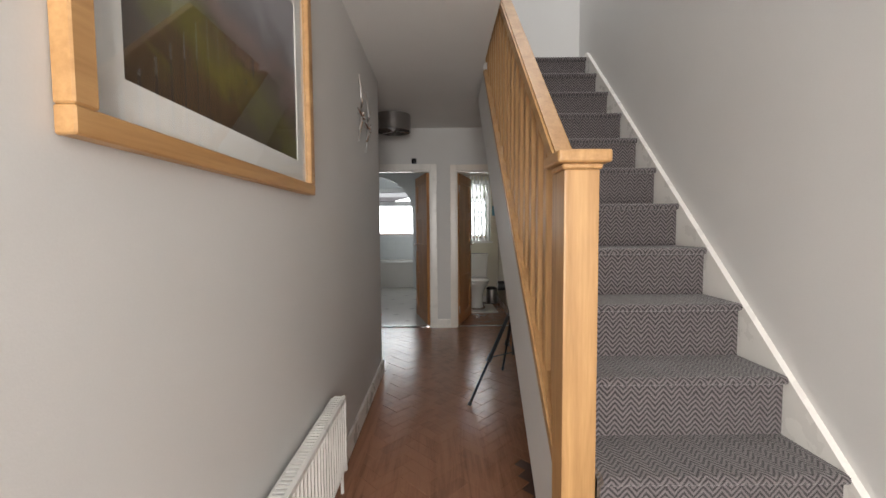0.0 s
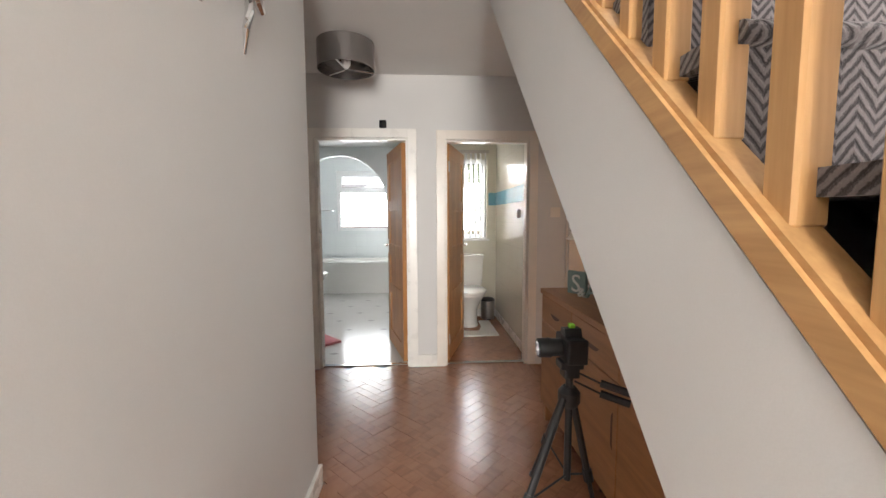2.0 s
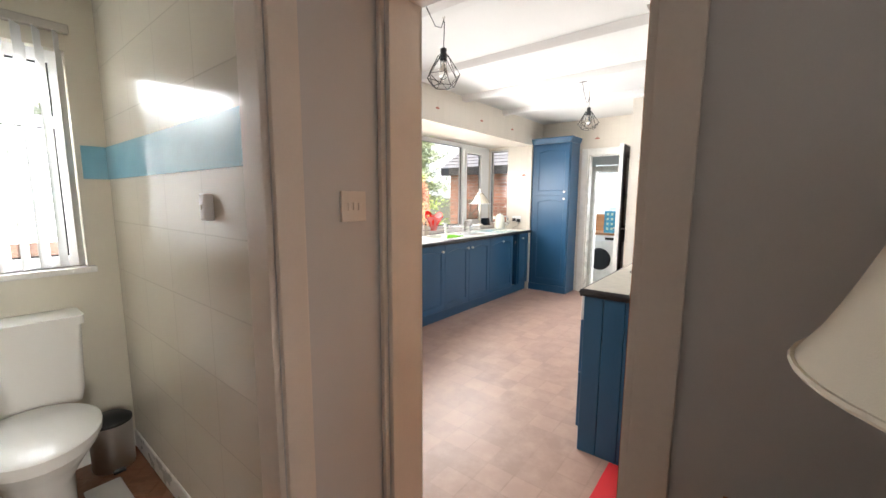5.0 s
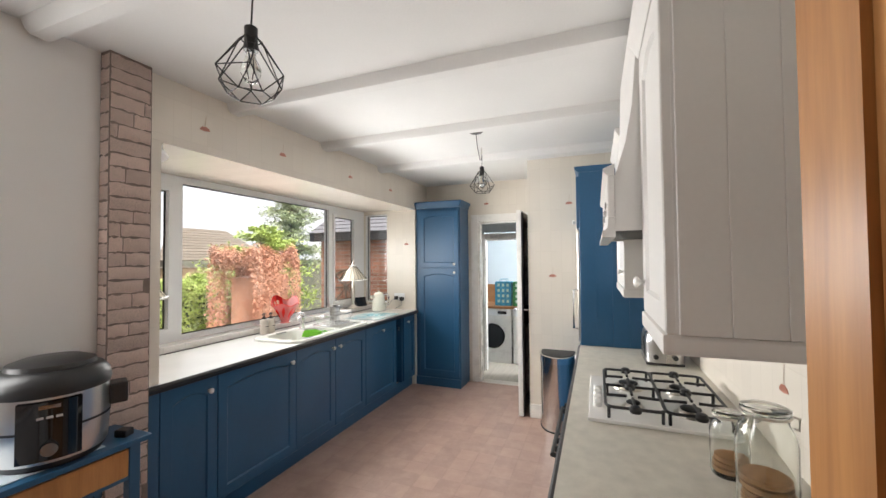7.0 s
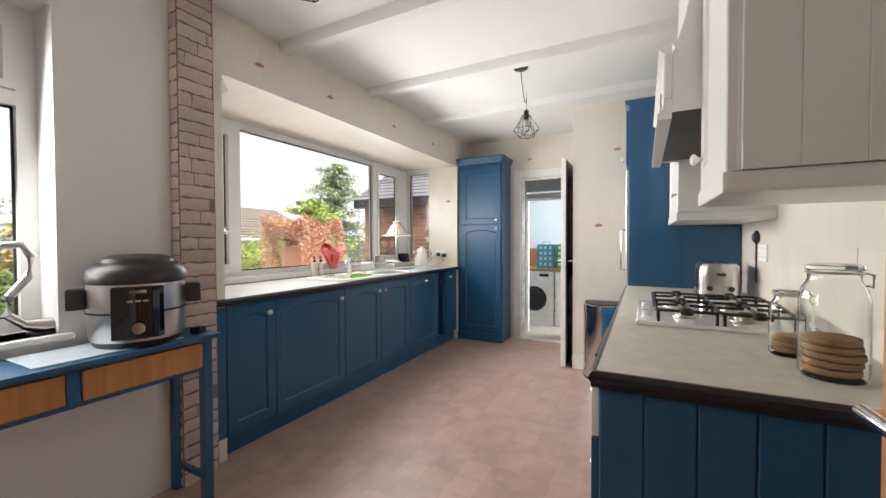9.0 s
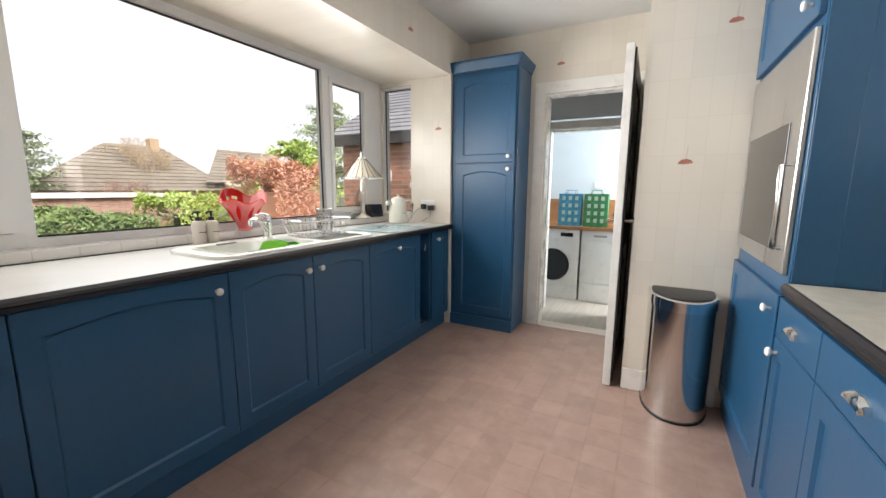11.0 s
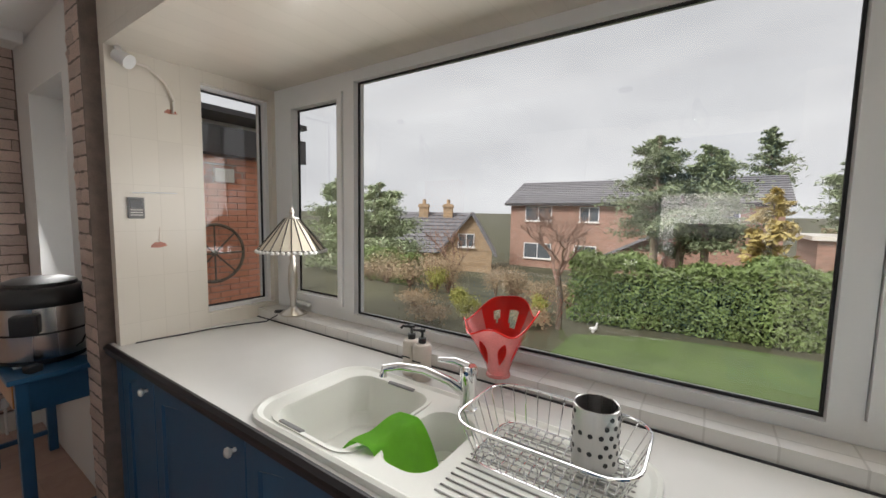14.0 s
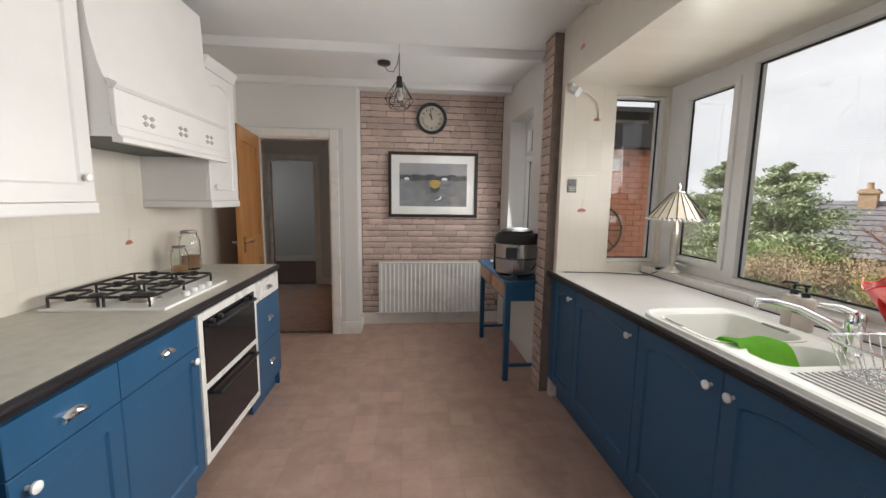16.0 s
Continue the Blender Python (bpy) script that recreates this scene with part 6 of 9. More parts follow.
def deck(bm, outer, holes):
    """A flat deck with holes, filled between loops."""
    es = []
    for loop in [outer] + holes:
        vs = [bm.verts.new(p) for p in loop]
        es += [bm.edges.new((vs[i], vs[(i + 1) % len(vs)])) for i in range(len(vs))]
    bmesh.ops.triangle_fill(bm, edges=es, use_beauty=True)
    return bm


B1 = (-0.445, -0.095, -0.203, 0.178, 0.075)
B2 = (-0.068, 0.088, -0.155, 0.125, 0.06)
bm = deck(bm_new(), ring_at(-0.50, 0.50, -0.207, 0.205, 0.09, oz), [ring_at(*B1, oz), ring_at(*B2, oz)])
part("deck", bm, SINK, sk)


def bowl(b, depth, name, lb):
    x0, x1, y0, y1, r = b
    bm = bm_new()

    def inset(k, z):
        return ring_at(x0 + k, x1 - k, y0 + k, y1 - k, max(0.02, r - k * 0.5), z)
    ring_tube(bm, [inset(0, oz), inset(0.004, oz - 0.006), inset(0.016, oz - depth * 0.6), inset(0.028, oz - depth * 0.9), inset(0.05, oz - depth)], False, False)
    bm.faces.new([bm.verts.new(p) for p in inset(0.0505, oz - depth - 0.0005)])
    return part(name, bm, SINK, sk, lb, True)


bowl(B1, 0.17, "main_bowl", "deep main bowl")
bowl(B2, 0.11, "half_bowl", "small half bowl")
# drainer grooves drawn as thin raised bars, their shade put into the grey
for i in range(15):
    y = -0.165 + i * 0.0215
    part("drainer_rib", boxed(0.125 + (0.03 if i > 11 else 0.0), 0.475 - (0.03 if i in (0, 14) else 0.0), y, y + 0.0065, oz - 0.001, oz + 0.003, 0.002), surface("drainer_shadow_grey", (0.33, 0.33, 0.31), 0.4) if i == 0 else bpy.data.materials["drainer_shadow_grey"], sk)
lin = thing("washing_up_bowl", "white plastic bowl liner with grey grips in the sink", "washing-up bowl", 4.09, 7.1925, 0.91)
bm = bm_new()


def rr(k, z):
    return [(x, y, z) for x, y in rounded(-0.171 + k, 0.171 - k, -0.187 + k, 0.187 - k, 0.065, n)]


ring_tube(bm, [rr(0.045, -0.135), rr(0.02, -0.10), rr(0.006, 0.008), rr(-0.003, 0.0115), rr(-0.003, 0.015), rr(0.008, 0.0145), rr(0.013, 0.004), rr(0.03, -0.10), rr(0.06, -0.13)], False, False)
bm.faces.new([bm.verts.new(p) for p in rr(0.0605, -0.1305)])
part("tub", bm, SINK, lin, "", True)
GRIP = surface("grey_rubber_grip", (0.22, 0.22, 0.22), 0.6)
part("grip", boxed(-0.105, -0.005, -0.188, -0.172, 0.010, 0.0175, 0.003), GRIP, lin, "grey rubber grip")
part("grip", boxed(-0.03, 0.08, 0.172, 0.188, 0.010, 0.0175, 0.003), GRIP, lin, "grey rubber grip")
# cloth over the bowl divider
bm = bm_new()
nx, ny = 14, 12
vs = {}
for i in range(nx + 1):
    for j in range(ny + 1):
        u, v = i / nx, j / ny
        x = 4.185 + 0.20 * u
        y = 7.03 + 0.19 * v + 0.02 * math.sin(3 * u)
        z = 0.934 - 0.40 * max(0, u - 0.50) ** 1.5 - 0.22 * max(0, 0.22 - u) + 0.004 * math.sin(9 * v + 5 * u)
        vs[i, j] = bm.verts.new((x, y, z))
for i in range(nx):
    for j in range(ny):
        bm.faces.new((vs[i, j], vs[i + 1, j], vs[i + 1, j + 1], vs[i, j + 1]))
bmesh.ops.solidify(bm, geom=bm.faces[:], thickness=0.003)
single("dish_cloth", bm, GREEN_CLOTH, "lime green cloth draped over the sink divider", "cloth", True)

tp = thing("mixer_tap", "chrome mixer tap with a long curved spout and lever", "tap", 4.37, 7.375, 0.921)
bm = bm_new()
lathe(bm, [(0.028, 0), (0.028, 0.006), (0.024, 0.01), (0.024, 0.075), (0.026, 0.078), (0.026, 0.125), (0.022, 0.135), (0.003, 0.137)], 22)
part("body", bm, CHROME, tp, "", True)
bm = bm_new()
tube(bm, [(0, 0, 0.045), (-0.05, -0.03, 0.085), (-0.11, -0.075, 0.118), (-0.17, -0.115, 0.128), (-0.205, -0.14, 0.122), (-0.208, -0.142, 0.098)], [0.017, 0.015, 0.013, 0.012, 0.012, 0.012], 12)
part("spout", bm, CHROME, tp, "", True)
bm = bm_new()
tube(bm, [(0.0, 0.0, 0.13), (-0.04, -0.01, 0.142), (-0.095, -0.02, 0.137)], [0.014, 0.011, 0.008], 10)
part("lever", bm, CHROME, tp, "", True)

for i, (x, y) in enumerate(((4.055, 7.50), (4.115, 7.485))):
    so = thing("soap_dispenser", "pale stoneware pump dispenser behind the sink", "soap dispenser", x, y, 0.9105, group="soap dispensers")
    bm = bm_new()
    lathe(bm, [(0.030, 0), (0.033, 0.004), (0.033, 0.118), (0.026, 0.128), (0.013, 0.132)], 22)
    part("bottle", bm, surface("pale_stoneware", (0.62, 0.56, 0.50), 0.5, var=0.06) if i == 0 else bpy.data.materials["pale_stoneware"], so, "", True)
    bm = bm_new()
    lathe(bm, [(0.014, 0.132), (0.014, 0.15), (0.005, 0.152), (0.005, 0.17), (0.011, 0.172), (0.011, 0.182)], 12)
    tube(bm, [(0, 0, 0.177), (-0.03, -0.015, 0.176), (-0.036, -0.018, 0.168)], 0.005, 6)
    part("pump", bm, BLACK, so, "black pump", True)
    part("label_bar", boxed(-0.018, 0.018, -0.0345, -0.0325, 0.07, 0.074), BLACK, so)

# red handkerchief vase
rv = thing("red_glass_vase", "wavy red and clear handkerchief glass vase", "vase", 4.37, 7.575, 0.958)
PINK_GLASS = surface("frosted_pink_red_glass", (0.88, 0.25, 0.24), 0.14, var=0.25, scale=9, bump=0.0, coat=0.4)
PINK_GLASS.node_tree.nodes["Principled BSDF"].inputs["Transmission Weight"].default_value = 0.25
NT, NF = 72, 16


def vase_point(t, f, grow=0.0):
    """A point of the flared wall: t round it, f from foot to rim; the side towards the window rises in a tall lobe."""
    back = math.exp(-(((t - radians(100) + math.pi) % (2 * math.pi) - math.pi) / radians(42)) ** 2)
    side = math.exp(-(((t - radians(10) + math.pi) % (2 * math.pi) - math.pi) / radians(30)) ** 2)
    h = 0.165 + 0.085 * back + 0.055 * side + 0.014 * math.cos(5 * t + 0.6)
    rad = 0.036 + 0.088 * f ** 1.25 * (1 + 0.10 * math.cos(4 * t + 0.4) * f - 0.18 * back * f) + grow
    return (rad * math.cos(t), rad * math.sin(t), 0.012 + h * f)


def vase_wall(keep):
    bm = bm_new()
    cache = {}

    def at(i, k):
        key = (i % NT, k)
        if key not in cache:
            cache[key] = bm.verts.new(vase_point(2 * math.pi * key[0] / NT, k / NF))
        return cache[key]
    for i in range(NT):
        for k in range(NF):
            if keep((i + 0.5) * 360 / NT, (k + 0.5) / NF):
                bm.faces.new((at(i, k), at(i + 1, k), at(i + 1, k + 1), at(i, k + 1)))
    bmesh.ops.solidify(bm, geom=bm.faces[:], thickness=0.003)
    return bm


def in_lobe(a, f):
    return 55 < a < 148 and f > 0.42


def in_hole(a, f):
    return ((a - 84) / 11) ** 2 + ((f - 0.70) / 0.14) ** 2 < 1 or ((a - 122) / 8) ** 2 + ((f - 0.74) / 0.10) ** 2 < 1


part("bowl", vase_wall(lambda a, f: not in_lobe(a, f)), PINK_GLASS, rv, "", True)
part("back_lobe", vase_wall(lambda a, f: in_lobe(a, f) and not in_hole(a, f)), RED_SOLID, rv, "solid red lobe with cut-out eyes", True)
bm = bm_new()
lathe(bm, [(0.03, 0.0), (0.042, 0.002), (0.040, 0.010), (0.034, 0.014)], 24)
part("foot", bm, PINK_GLASS, rv, "", True)
bm = bm_new()
tube(bm, [vase_point(2 * math.pi * i / NT, 1.0, 0.001) for i in range(NT)], 0.003, 6, True)
part("red_rim", bm, RED_SOLID, rv, "", True)
for a in (-150, -105, -62, -20, 172):
    bm = bm_new()
    rows = []
    for k in range(9):
        f = 0.25 + 0.55 * k / 8
        wd = radians(9) * math.sin(math.pi * (k + 0.2) / 8.4) + 0.01
        rows.append([bm.verts.new(vase_point(radians(a + 8 * k / 8) + q * wd, f, 0.0025)) for q in (-1, 0, 1)])
    for p, q in zip(rows, rows[1:]):
        for i in (0, 1):
            bm.faces.new((p[i], p[i + 1], q[i + 1], q[i]))
    bmesh.ops.solidify(bm, geom=bm.faces[:], thickness=0.002)
    part("red_streak", bm, RED_SOLID, rv, "opaque red streak", True)

# dish rack and cutlery pot
dr = thing("dish_rack", "chrome wire dish rack standing on the drainer", "dish rack", 4.655, 7.27, 0.917)
bm = bm_new()
tube(bm, ring_at(-0.20, 0.20, -0.135, 0.135, 0.07, 0.105), 0.0035, 6, True)
part("top_hoop", bm, CHROME, dr, "", True)
bm = bm_new()
tube(bm, ring_at(-0.16, 0.16, -0.11, 0.11, 0.05, 0.012), 0.0025, 6, True)
part("bottom_hoop", bm, CHROME, dr, "", True)
top_r, bot_r = rounded(-0.20, 0.20, -0.135, 0.135, 0.07, n), rounded(-0.16, 0.16, -0.11, 0.11, 0.05, n)


def on_loop(loop, f):
    k = len(loop)
    ln = [math.dist(loop[i], loop[(i + 1) % k]) for i in range(k)]
    s = f * sum(ln)
    for i in range(k):
        if s <= ln[i]:
            a, b = loop[i], loop[(i + 1) % k]
            return (a[0] + (b[0] - a[0]) * s / ln[i], a[1] + (b[1] - a[1]) * s / ln[i])
        s -= ln[i]
    return loop[0]


for i in range(34):
    p, q = on_loop(top_r, i / 34), on_loop(bot_r, i / 34)
    bm = bm_new()
    tube(bm, [(p[0], p[1], 0.105), (q[0], q[1], 0.012)], 0.0018, 5)
    part("upright_wire", bm, CHROME, dr)
for i in range(15):
    x = -0.15 + 0.0214 * i
    bm = bm_new()
    pts = [(x, -0.105, 0.012)]
    for j in range(7):
        y = -0.09 + 0.03 * j
        pts += [(x, y - 0.008, 0.012), (x, y, 0.022), (x, y + 0.008, 0.012)]
    tube(bm, pts + [(x, 0.105, 0.012)], 0.0017, 5)
    part("floor_wire", bm, CHROME, dr)
for j in range(7):
    bm = bm_new()
    tube(bm, [(-0.16, -0.09 + 0.03 * j, 0.0085), (0.16, -0.09 + 0.03 * j, 0.0085)], 0.0017, 5)
    part("cross_wire", bm, CHROME, dr)
for u, v in ((-0.13, -0.09), (0.13, -0.09), (-0.13, 0.09), (0.13, 0.09)):
    part("foot", boxed(u - 0.006, u + 0.006, v - 0.006, v + 0.006, 0.0, 0.0075), UPVC, dr)
cp = thing("cutlery_pot", "perforated stainless steel cutlery pot in the dish rack", "cutlery pot", 4.745, 7.30, 0.943)
bm = bm_new()
lathe(bm, [(0.048, 0.0), (0.05, 0.002), (0.05, 0.138), (0.048, 0.14), (0.046, 0.138), (0.046, 0.004)], 40)
pot = part("pot", bm, STEEL, cp, "", True)
# perforations drawn as black discs, the dark inside put into their colour
for r in range(6):
    for c in range(14):
        a = 2 * math.pi * (c + 0.5 * (r % 2)) / 14
        if (c // 3) % 2 == 0 or r in (1, 3):
            bm = bm_new()
            lathe(bm, [(0.0055, -0.0006), (0.0055, 0.0006)], 8)
            bmesh.ops.transform(bm, matrix=pose(0.0503 * math.cos(a), 0.0503 * math.sin(a), 0.025 + r * 0.02, 0, 90, math.degrees(a)), verts=bm.verts)
            part("punched_hole", bm, BLACK, pot)


LEAD = surface("dark_lead_came", (0.07, 0.06, 0.055), 0.5, 0.4, var=0.1)


def leaded_lamp(x, y):
    """A stick lamp with a leaded, scalloped conical shade."""
    ob = thing("leaded_lamp", "table lamp with a cream leaded-glass shade and pewter stem", "table lamp", x, y, 0.9585, group="pair of leaded lamps")
    bm = bm_new()
    lathe(bm, [(0.058, 0), (0.06, 0.006), (0.05, 0.014), (0.028, 0.024), (0.014, 0.036), (0.013, 0.06), (0.019, 0.10), (0.022, 0.16), (0.018, 0.22), (0.011, 0.245), (0.014, 0.26), (0.009, 0.27), (0.007, 0.33)], 24)
    part("stem", bm, NICKEL, ob, "turned pewter stem", True)
    bm = bm_new()
    N = 20
    r0, r1, z0, z1 = 0.145, 0.032, 0.30, 0.435
    part_m = SHADE_CREAM
    for j in range(N):
        a, b = 2 * math.pi * j / N, 2 * math.pi * (j + 1) / N
        q = [(r0 * math.cos(a), r0 * math.sin(a), z0), (r0 * math.cos(b), r0 * math.sin(b), z0), (r1 * math.cos(b), r1 * math.sin(b), z1), (r1 * math.cos(a), r1 * math.sin(a), z1)]
        g = bm_new()
        ring_tube(g, [q, [(p[0] * 0.985, p[1] * 0.985, p[2] - 0.003) for p in q]])
        part("glass_panel", g, part_m, ob)
        g = bm_new()
        tube(g, [(r0 * 1.005 * math.cos(a), r0 * 1.005 * math.sin(a), z0), (r1 * 1.02 * math.cos(a), r1 * 1.02 * math.sin(a), z1)], 0.0026, 5)
        part("lead_came", g, LEAD, ob)
    for j in range(2 * N):
        a = 2 * math.pi * (j + 0.5) / (2 * N)
        g = bm_new()
        lathe(g, [(0.001, -0.009), (0.009, -0.004), (0.009, 0.004), (0.001, 0.009)], 8, ((r0 + 0.003) * math.cos(a), (r0 + 0.003) * math.sin(a), z0 - 0.007))
        part("edge_bead", g, CERAMIC, ob, "", True)
    g = bm_new()
    tube(g, [(r0 * math.cos(2 * math.pi * j / 40), r0 * math.sin(2 * math.pi * j / 40), z0) for j in range(40)], 0.0022, 5, True)
    part("shade_rim", g, LEAD, ob)
    g = bm_new()
    lathe(g, [(0.034, z1 - 0.002), (0.034, z1 + 0.004), (0.012, z1 + 0.009), (0.008, z1 + 0.02), (0.012, z1 + 0.03), (0.004, z1 + 0.05), (0.001, z1 + 0.055)], 14)
    part("finial", g, NICKEL, ob, "", True)
    ob.scale = (1.13, 1.13, 1.15)
    return ob


first_lamp = leaded_lamp(3.15, 7.635)
copy_thing(first_lamp, pose(5.52, 7.62, 0.9585, 0, 0, 40))


def cable(name, label, pts, r=0.003, m=BLACK):
    bm = bm_new()
    tube(bm, pts, r, 6)
    return single(name, bm, m, label, "cable", True)


cable("lamp_cable", "black lamp cable lying along the worktop", [(3.16, 7.655, 0.9625), (3.08, 7.62, 0.962), (3.02, 7.56, 0.9135), (2.97, 7.45, 0.9135), (2.93, 7.32, 0.9135), (2.92, 7.2, 0.9135), (2.90, 7.1, 0.9135), (2.895, 7.03, 0.9135)])
cable("lamp_cable", "black lamp cable coiled round the lamp foot", [(5.53, 7.65, 0.9625), (5.56, 7.62, 0.962), (5.52, 7.605, 0.962), (5.43, 7.612, 0.962), (5.40, 7.65, 0.962), (5.44, 7.70, 0.962), (5.62, 7.69, 0.962), (5.80, 7.68, 0.962), (5.90, 7.5, 0.99)])
swi = thing("inline_switch", "black inline cable switch lying on the sill", "cable switch", 3.075, 7.61, 0.9585, 40)
part("case", boxed(-0.03, 0.03, -0.012, 0.012, 0.0, 0.016, 0.004), BLACK, swi)

kt = thing("kettle", "cream retro electric kettle with a chrome base", "kettle", 5.63, 7.33, 0.9105)
bm = bm_new()
lathe(bm, [(0.082, 0.0), (0.084, 0.004), (0.084, 0.016), (0.080, 0.019)], 30)
part("power_base", bm, CHROME, kt, "", True)
bm = bm_new()
lathe(bm, [(0.080, 0.0195), (0.082, 0.03), (0.079, 0.09), (0.072, 0.15), (0.063, 0.195), (0.060, 0.20)], 30)
CREAM = surface("cream_enamel", (0.76, 0.74, 0.64), 0.2, var=0.02, bump=0.0)
part("body", bm, CREAM, kt, "", True)
bm = bm_new()
lathe(bm, [(0.060, 0.201), (0.055, 0.218), (0.035, 0.232), (0.012, 0.236), (0.012, 0.244), (0.016, 0.25), (0.002, 0.254)], 24)
part("lid", bm, CREAM, kt, "domed cream lid", True)
bm = bm_new()
tube(bm, [(0.055, -0.03, 0.20), (0.10, -0.055, 0.205), (0.125, -0.068, 0.17), (0.12, -0.066, 0.09), (0.08, -0.042, 0.06)], 0.011, 10)
part("handle", bm, CHROME, kt, "", True)
bm = bm_new()
prism(bm, [(-0.02, 0.165), (0.02, 0.165), (0.014, 0.20), (-0.014, 0.20)], "y", 0, 0.045)
bmesh.ops.transform(bm, matrix=pose(-0.055, 0.03, 0, 0, 0, 60), verts=bm.verts)
part("spout", bm, CREAM, kt)
for i in range(4):
    part("badge_bar", boxed(-0.045 + 0.018 * i, -0.034 + 0.018 * i, -0.0835, -0.0795, 0.095, 0.105), CHROME, kt)

sd = thing("smart_display", "black tablet-like display standing on the sill", "display", 5.66, 7.60, 0.959, -20)
bm = boxed(-0.085, 0.085, -0.008, 0.008, 0.0, 0.115, 0.005, 2)
bmesh.ops.transform(bm, matrix=pose(0, 0, 0.0015, -14), verts=bm.verts)
part("screen", bm, BLACK_GLASS, sd)
part("stand", boxed(-0.05, 0.05, 0.002, 0.06, 0.0, 0.03, 0.01, 2), BLACK, sd)

GB = tiled("watercolour_glass", (0.72, 0.80, 0.80), (0.70, 0.80, 0.80), 3.0, 3.0, "xy", 0.08, 0.0, 0.01, 0, 0.0, 0.9, (0.16, 0.52, 0.62))
cb = thing("glass_chopping_board", "glass chopping board with a blue watercolour print", "chopping board", 5.27, 7.19, 0.9105)
bm = bm_new()
prism(bm, rounded(-0.25, 0.26, -0.20, 0.20, 0.03, 4), "z", 0.003, 0.008)
part("plate", bm, GB, cb)
for u, v in ((-0.22, -0.17), (0.22, -0.17), (-0.22, 0.17), (0.22, 0.17)):
    part("foot", boxed(u - 0.008, u + 0.008, v - 0.008, v + 0.008, 0.0, 0.003), UPVC, cb)
bm = bm_new()
lathe(bm, [(0.105, 0.0081), (0.105, 0.0085), (0.001, 0.0086)], 36, (0.06, 0.0, 0.0))
disc = part("printed_plate", bm, surface("blue_plate_print", (0.20, 0.48, 0.58), 0.1, var=0.5, scale=32, fine=120, bump=0.0), cb, "round blue plate pattern")
for i in range(11):
    a, q = i * 2.4, 0.018 + 0.0065 * i
    bm = bm_new()
    lathe(bm, [(0.009, 0.0087), (0.009, 0.0089), (0.001, 0.009)], 7, (0.06 + q * math.cos(a), q * math.sin(a), 0.0))
    part("pale_fleck", bm, PAPER, disc)
for c in range(4):
    for r in range(5 - c % 2):
        part("script_mark", boxed(-0.22 + 0.028 * c, -0.208 + 0.028 * c, 0.13 - 0.028 * r, 0.145 - 0.028 * r, 0.0081, 0.0085), GREY_LOZENGE, cb)

dk = plate("double_socket", "white double wall socket beside the tall cupboard", "socket", 5.92, 7.20, 1.07, -90, "socket", 0.146, UPVC)
for i, (y, z) in enumerate(((7.235, 1.055), (7.155, 1.045))):
    pg = thing("plug", "black plug with a trailing lead", "plug", 5.908, y, z, 0, group="plugs in the wall socket")
    part("body", boxed(-0.045 if i else -0.03, 0.0, -0.022, 0.022, -0.022, 0.022, 0.006, 2), BLACK, pg)
    bm = bm_new()
    pts = [(-0.03, 0.0, -0.02), (-0.05, -0.01, -0.07), (-0.06, 0.03 + 0.03 * i, -0.115), (-0.04, 0.08, -0.12), (-0.06, 0.02, -0.09)] if i else [(-0.025, 0.0, 0.0), (-0.09, 0.03, -0.03), (-0.13, 0.06, -0.10), (-0.17, 0.08, -0.135)]
    tube(bm, pts, 0.0028, 6)
    part("lead", bm, GRIP, pg, "grey lead", True)

# left end of the bay: control plate and small fittings
th = thing("wall_control", "small dark control plate on the tiled reveal", "control panel", 2.88, 7.06, 1.50)
part("plate", boxed(0.0005, 0.01, -0.03, 0.03, -0.045, 0.045, 0.003), GRIP, th)
part("screen", boxed(0.0102, 0.0115, -0.022, 0.022, 0.0, 0.035), BLACK_GLASS, th)
for i in range(3):
    part("text_bar", boxed(0.0102, 0.011, -0.022, 0.022, -0.01 - 0.011 * i, -0.006 - 0.011 * i), PAPER, th)
cable("reveal_trunking", "thin white conduit along the tiled reveal", [(2.884, 7.05, 1.565), (2.884, 7.16, 1.57), (2.884, 7.22, 1.57)], 0.003, UPVC)
sp = thing("reveal_spotlight", "small white adjustable spotlight under the bay lintel", "spotlight", 2.90, 7.02, 2.152)
bm = bm_new()
tube(bm, [(0.0, 0.0, 0.0), (0.0, 0.01, -0.035)], 0.012, 10)
tube(bm, [(-0.015, 0.0, -0.03), (0.03, 0.03, -0.06)], [0.025, 0.03], 12)
part("head", bm, UPVC, sp, "", True)
cable("curled_flex", "cream flex curling from the spotlight", [(2.90, 7.05, 2.11), (2.905, 7.12, 2.10), (2.90, 7.19, 2.05), (2.89, 7.22, 1.98), (2.885, 7.215, 1.93)], 0.006, CREAM_GLOSS)

# shell motifs of the wall tiles
MOTIF = surface("terracotta_shell_motif", (0.42, 0.17, 0.12), 0.4, var=0.3, scale=60)
STEMC = surface("faint_tan_stem", (0.55, 0.45, 0.36), 0.5, var=0.1)


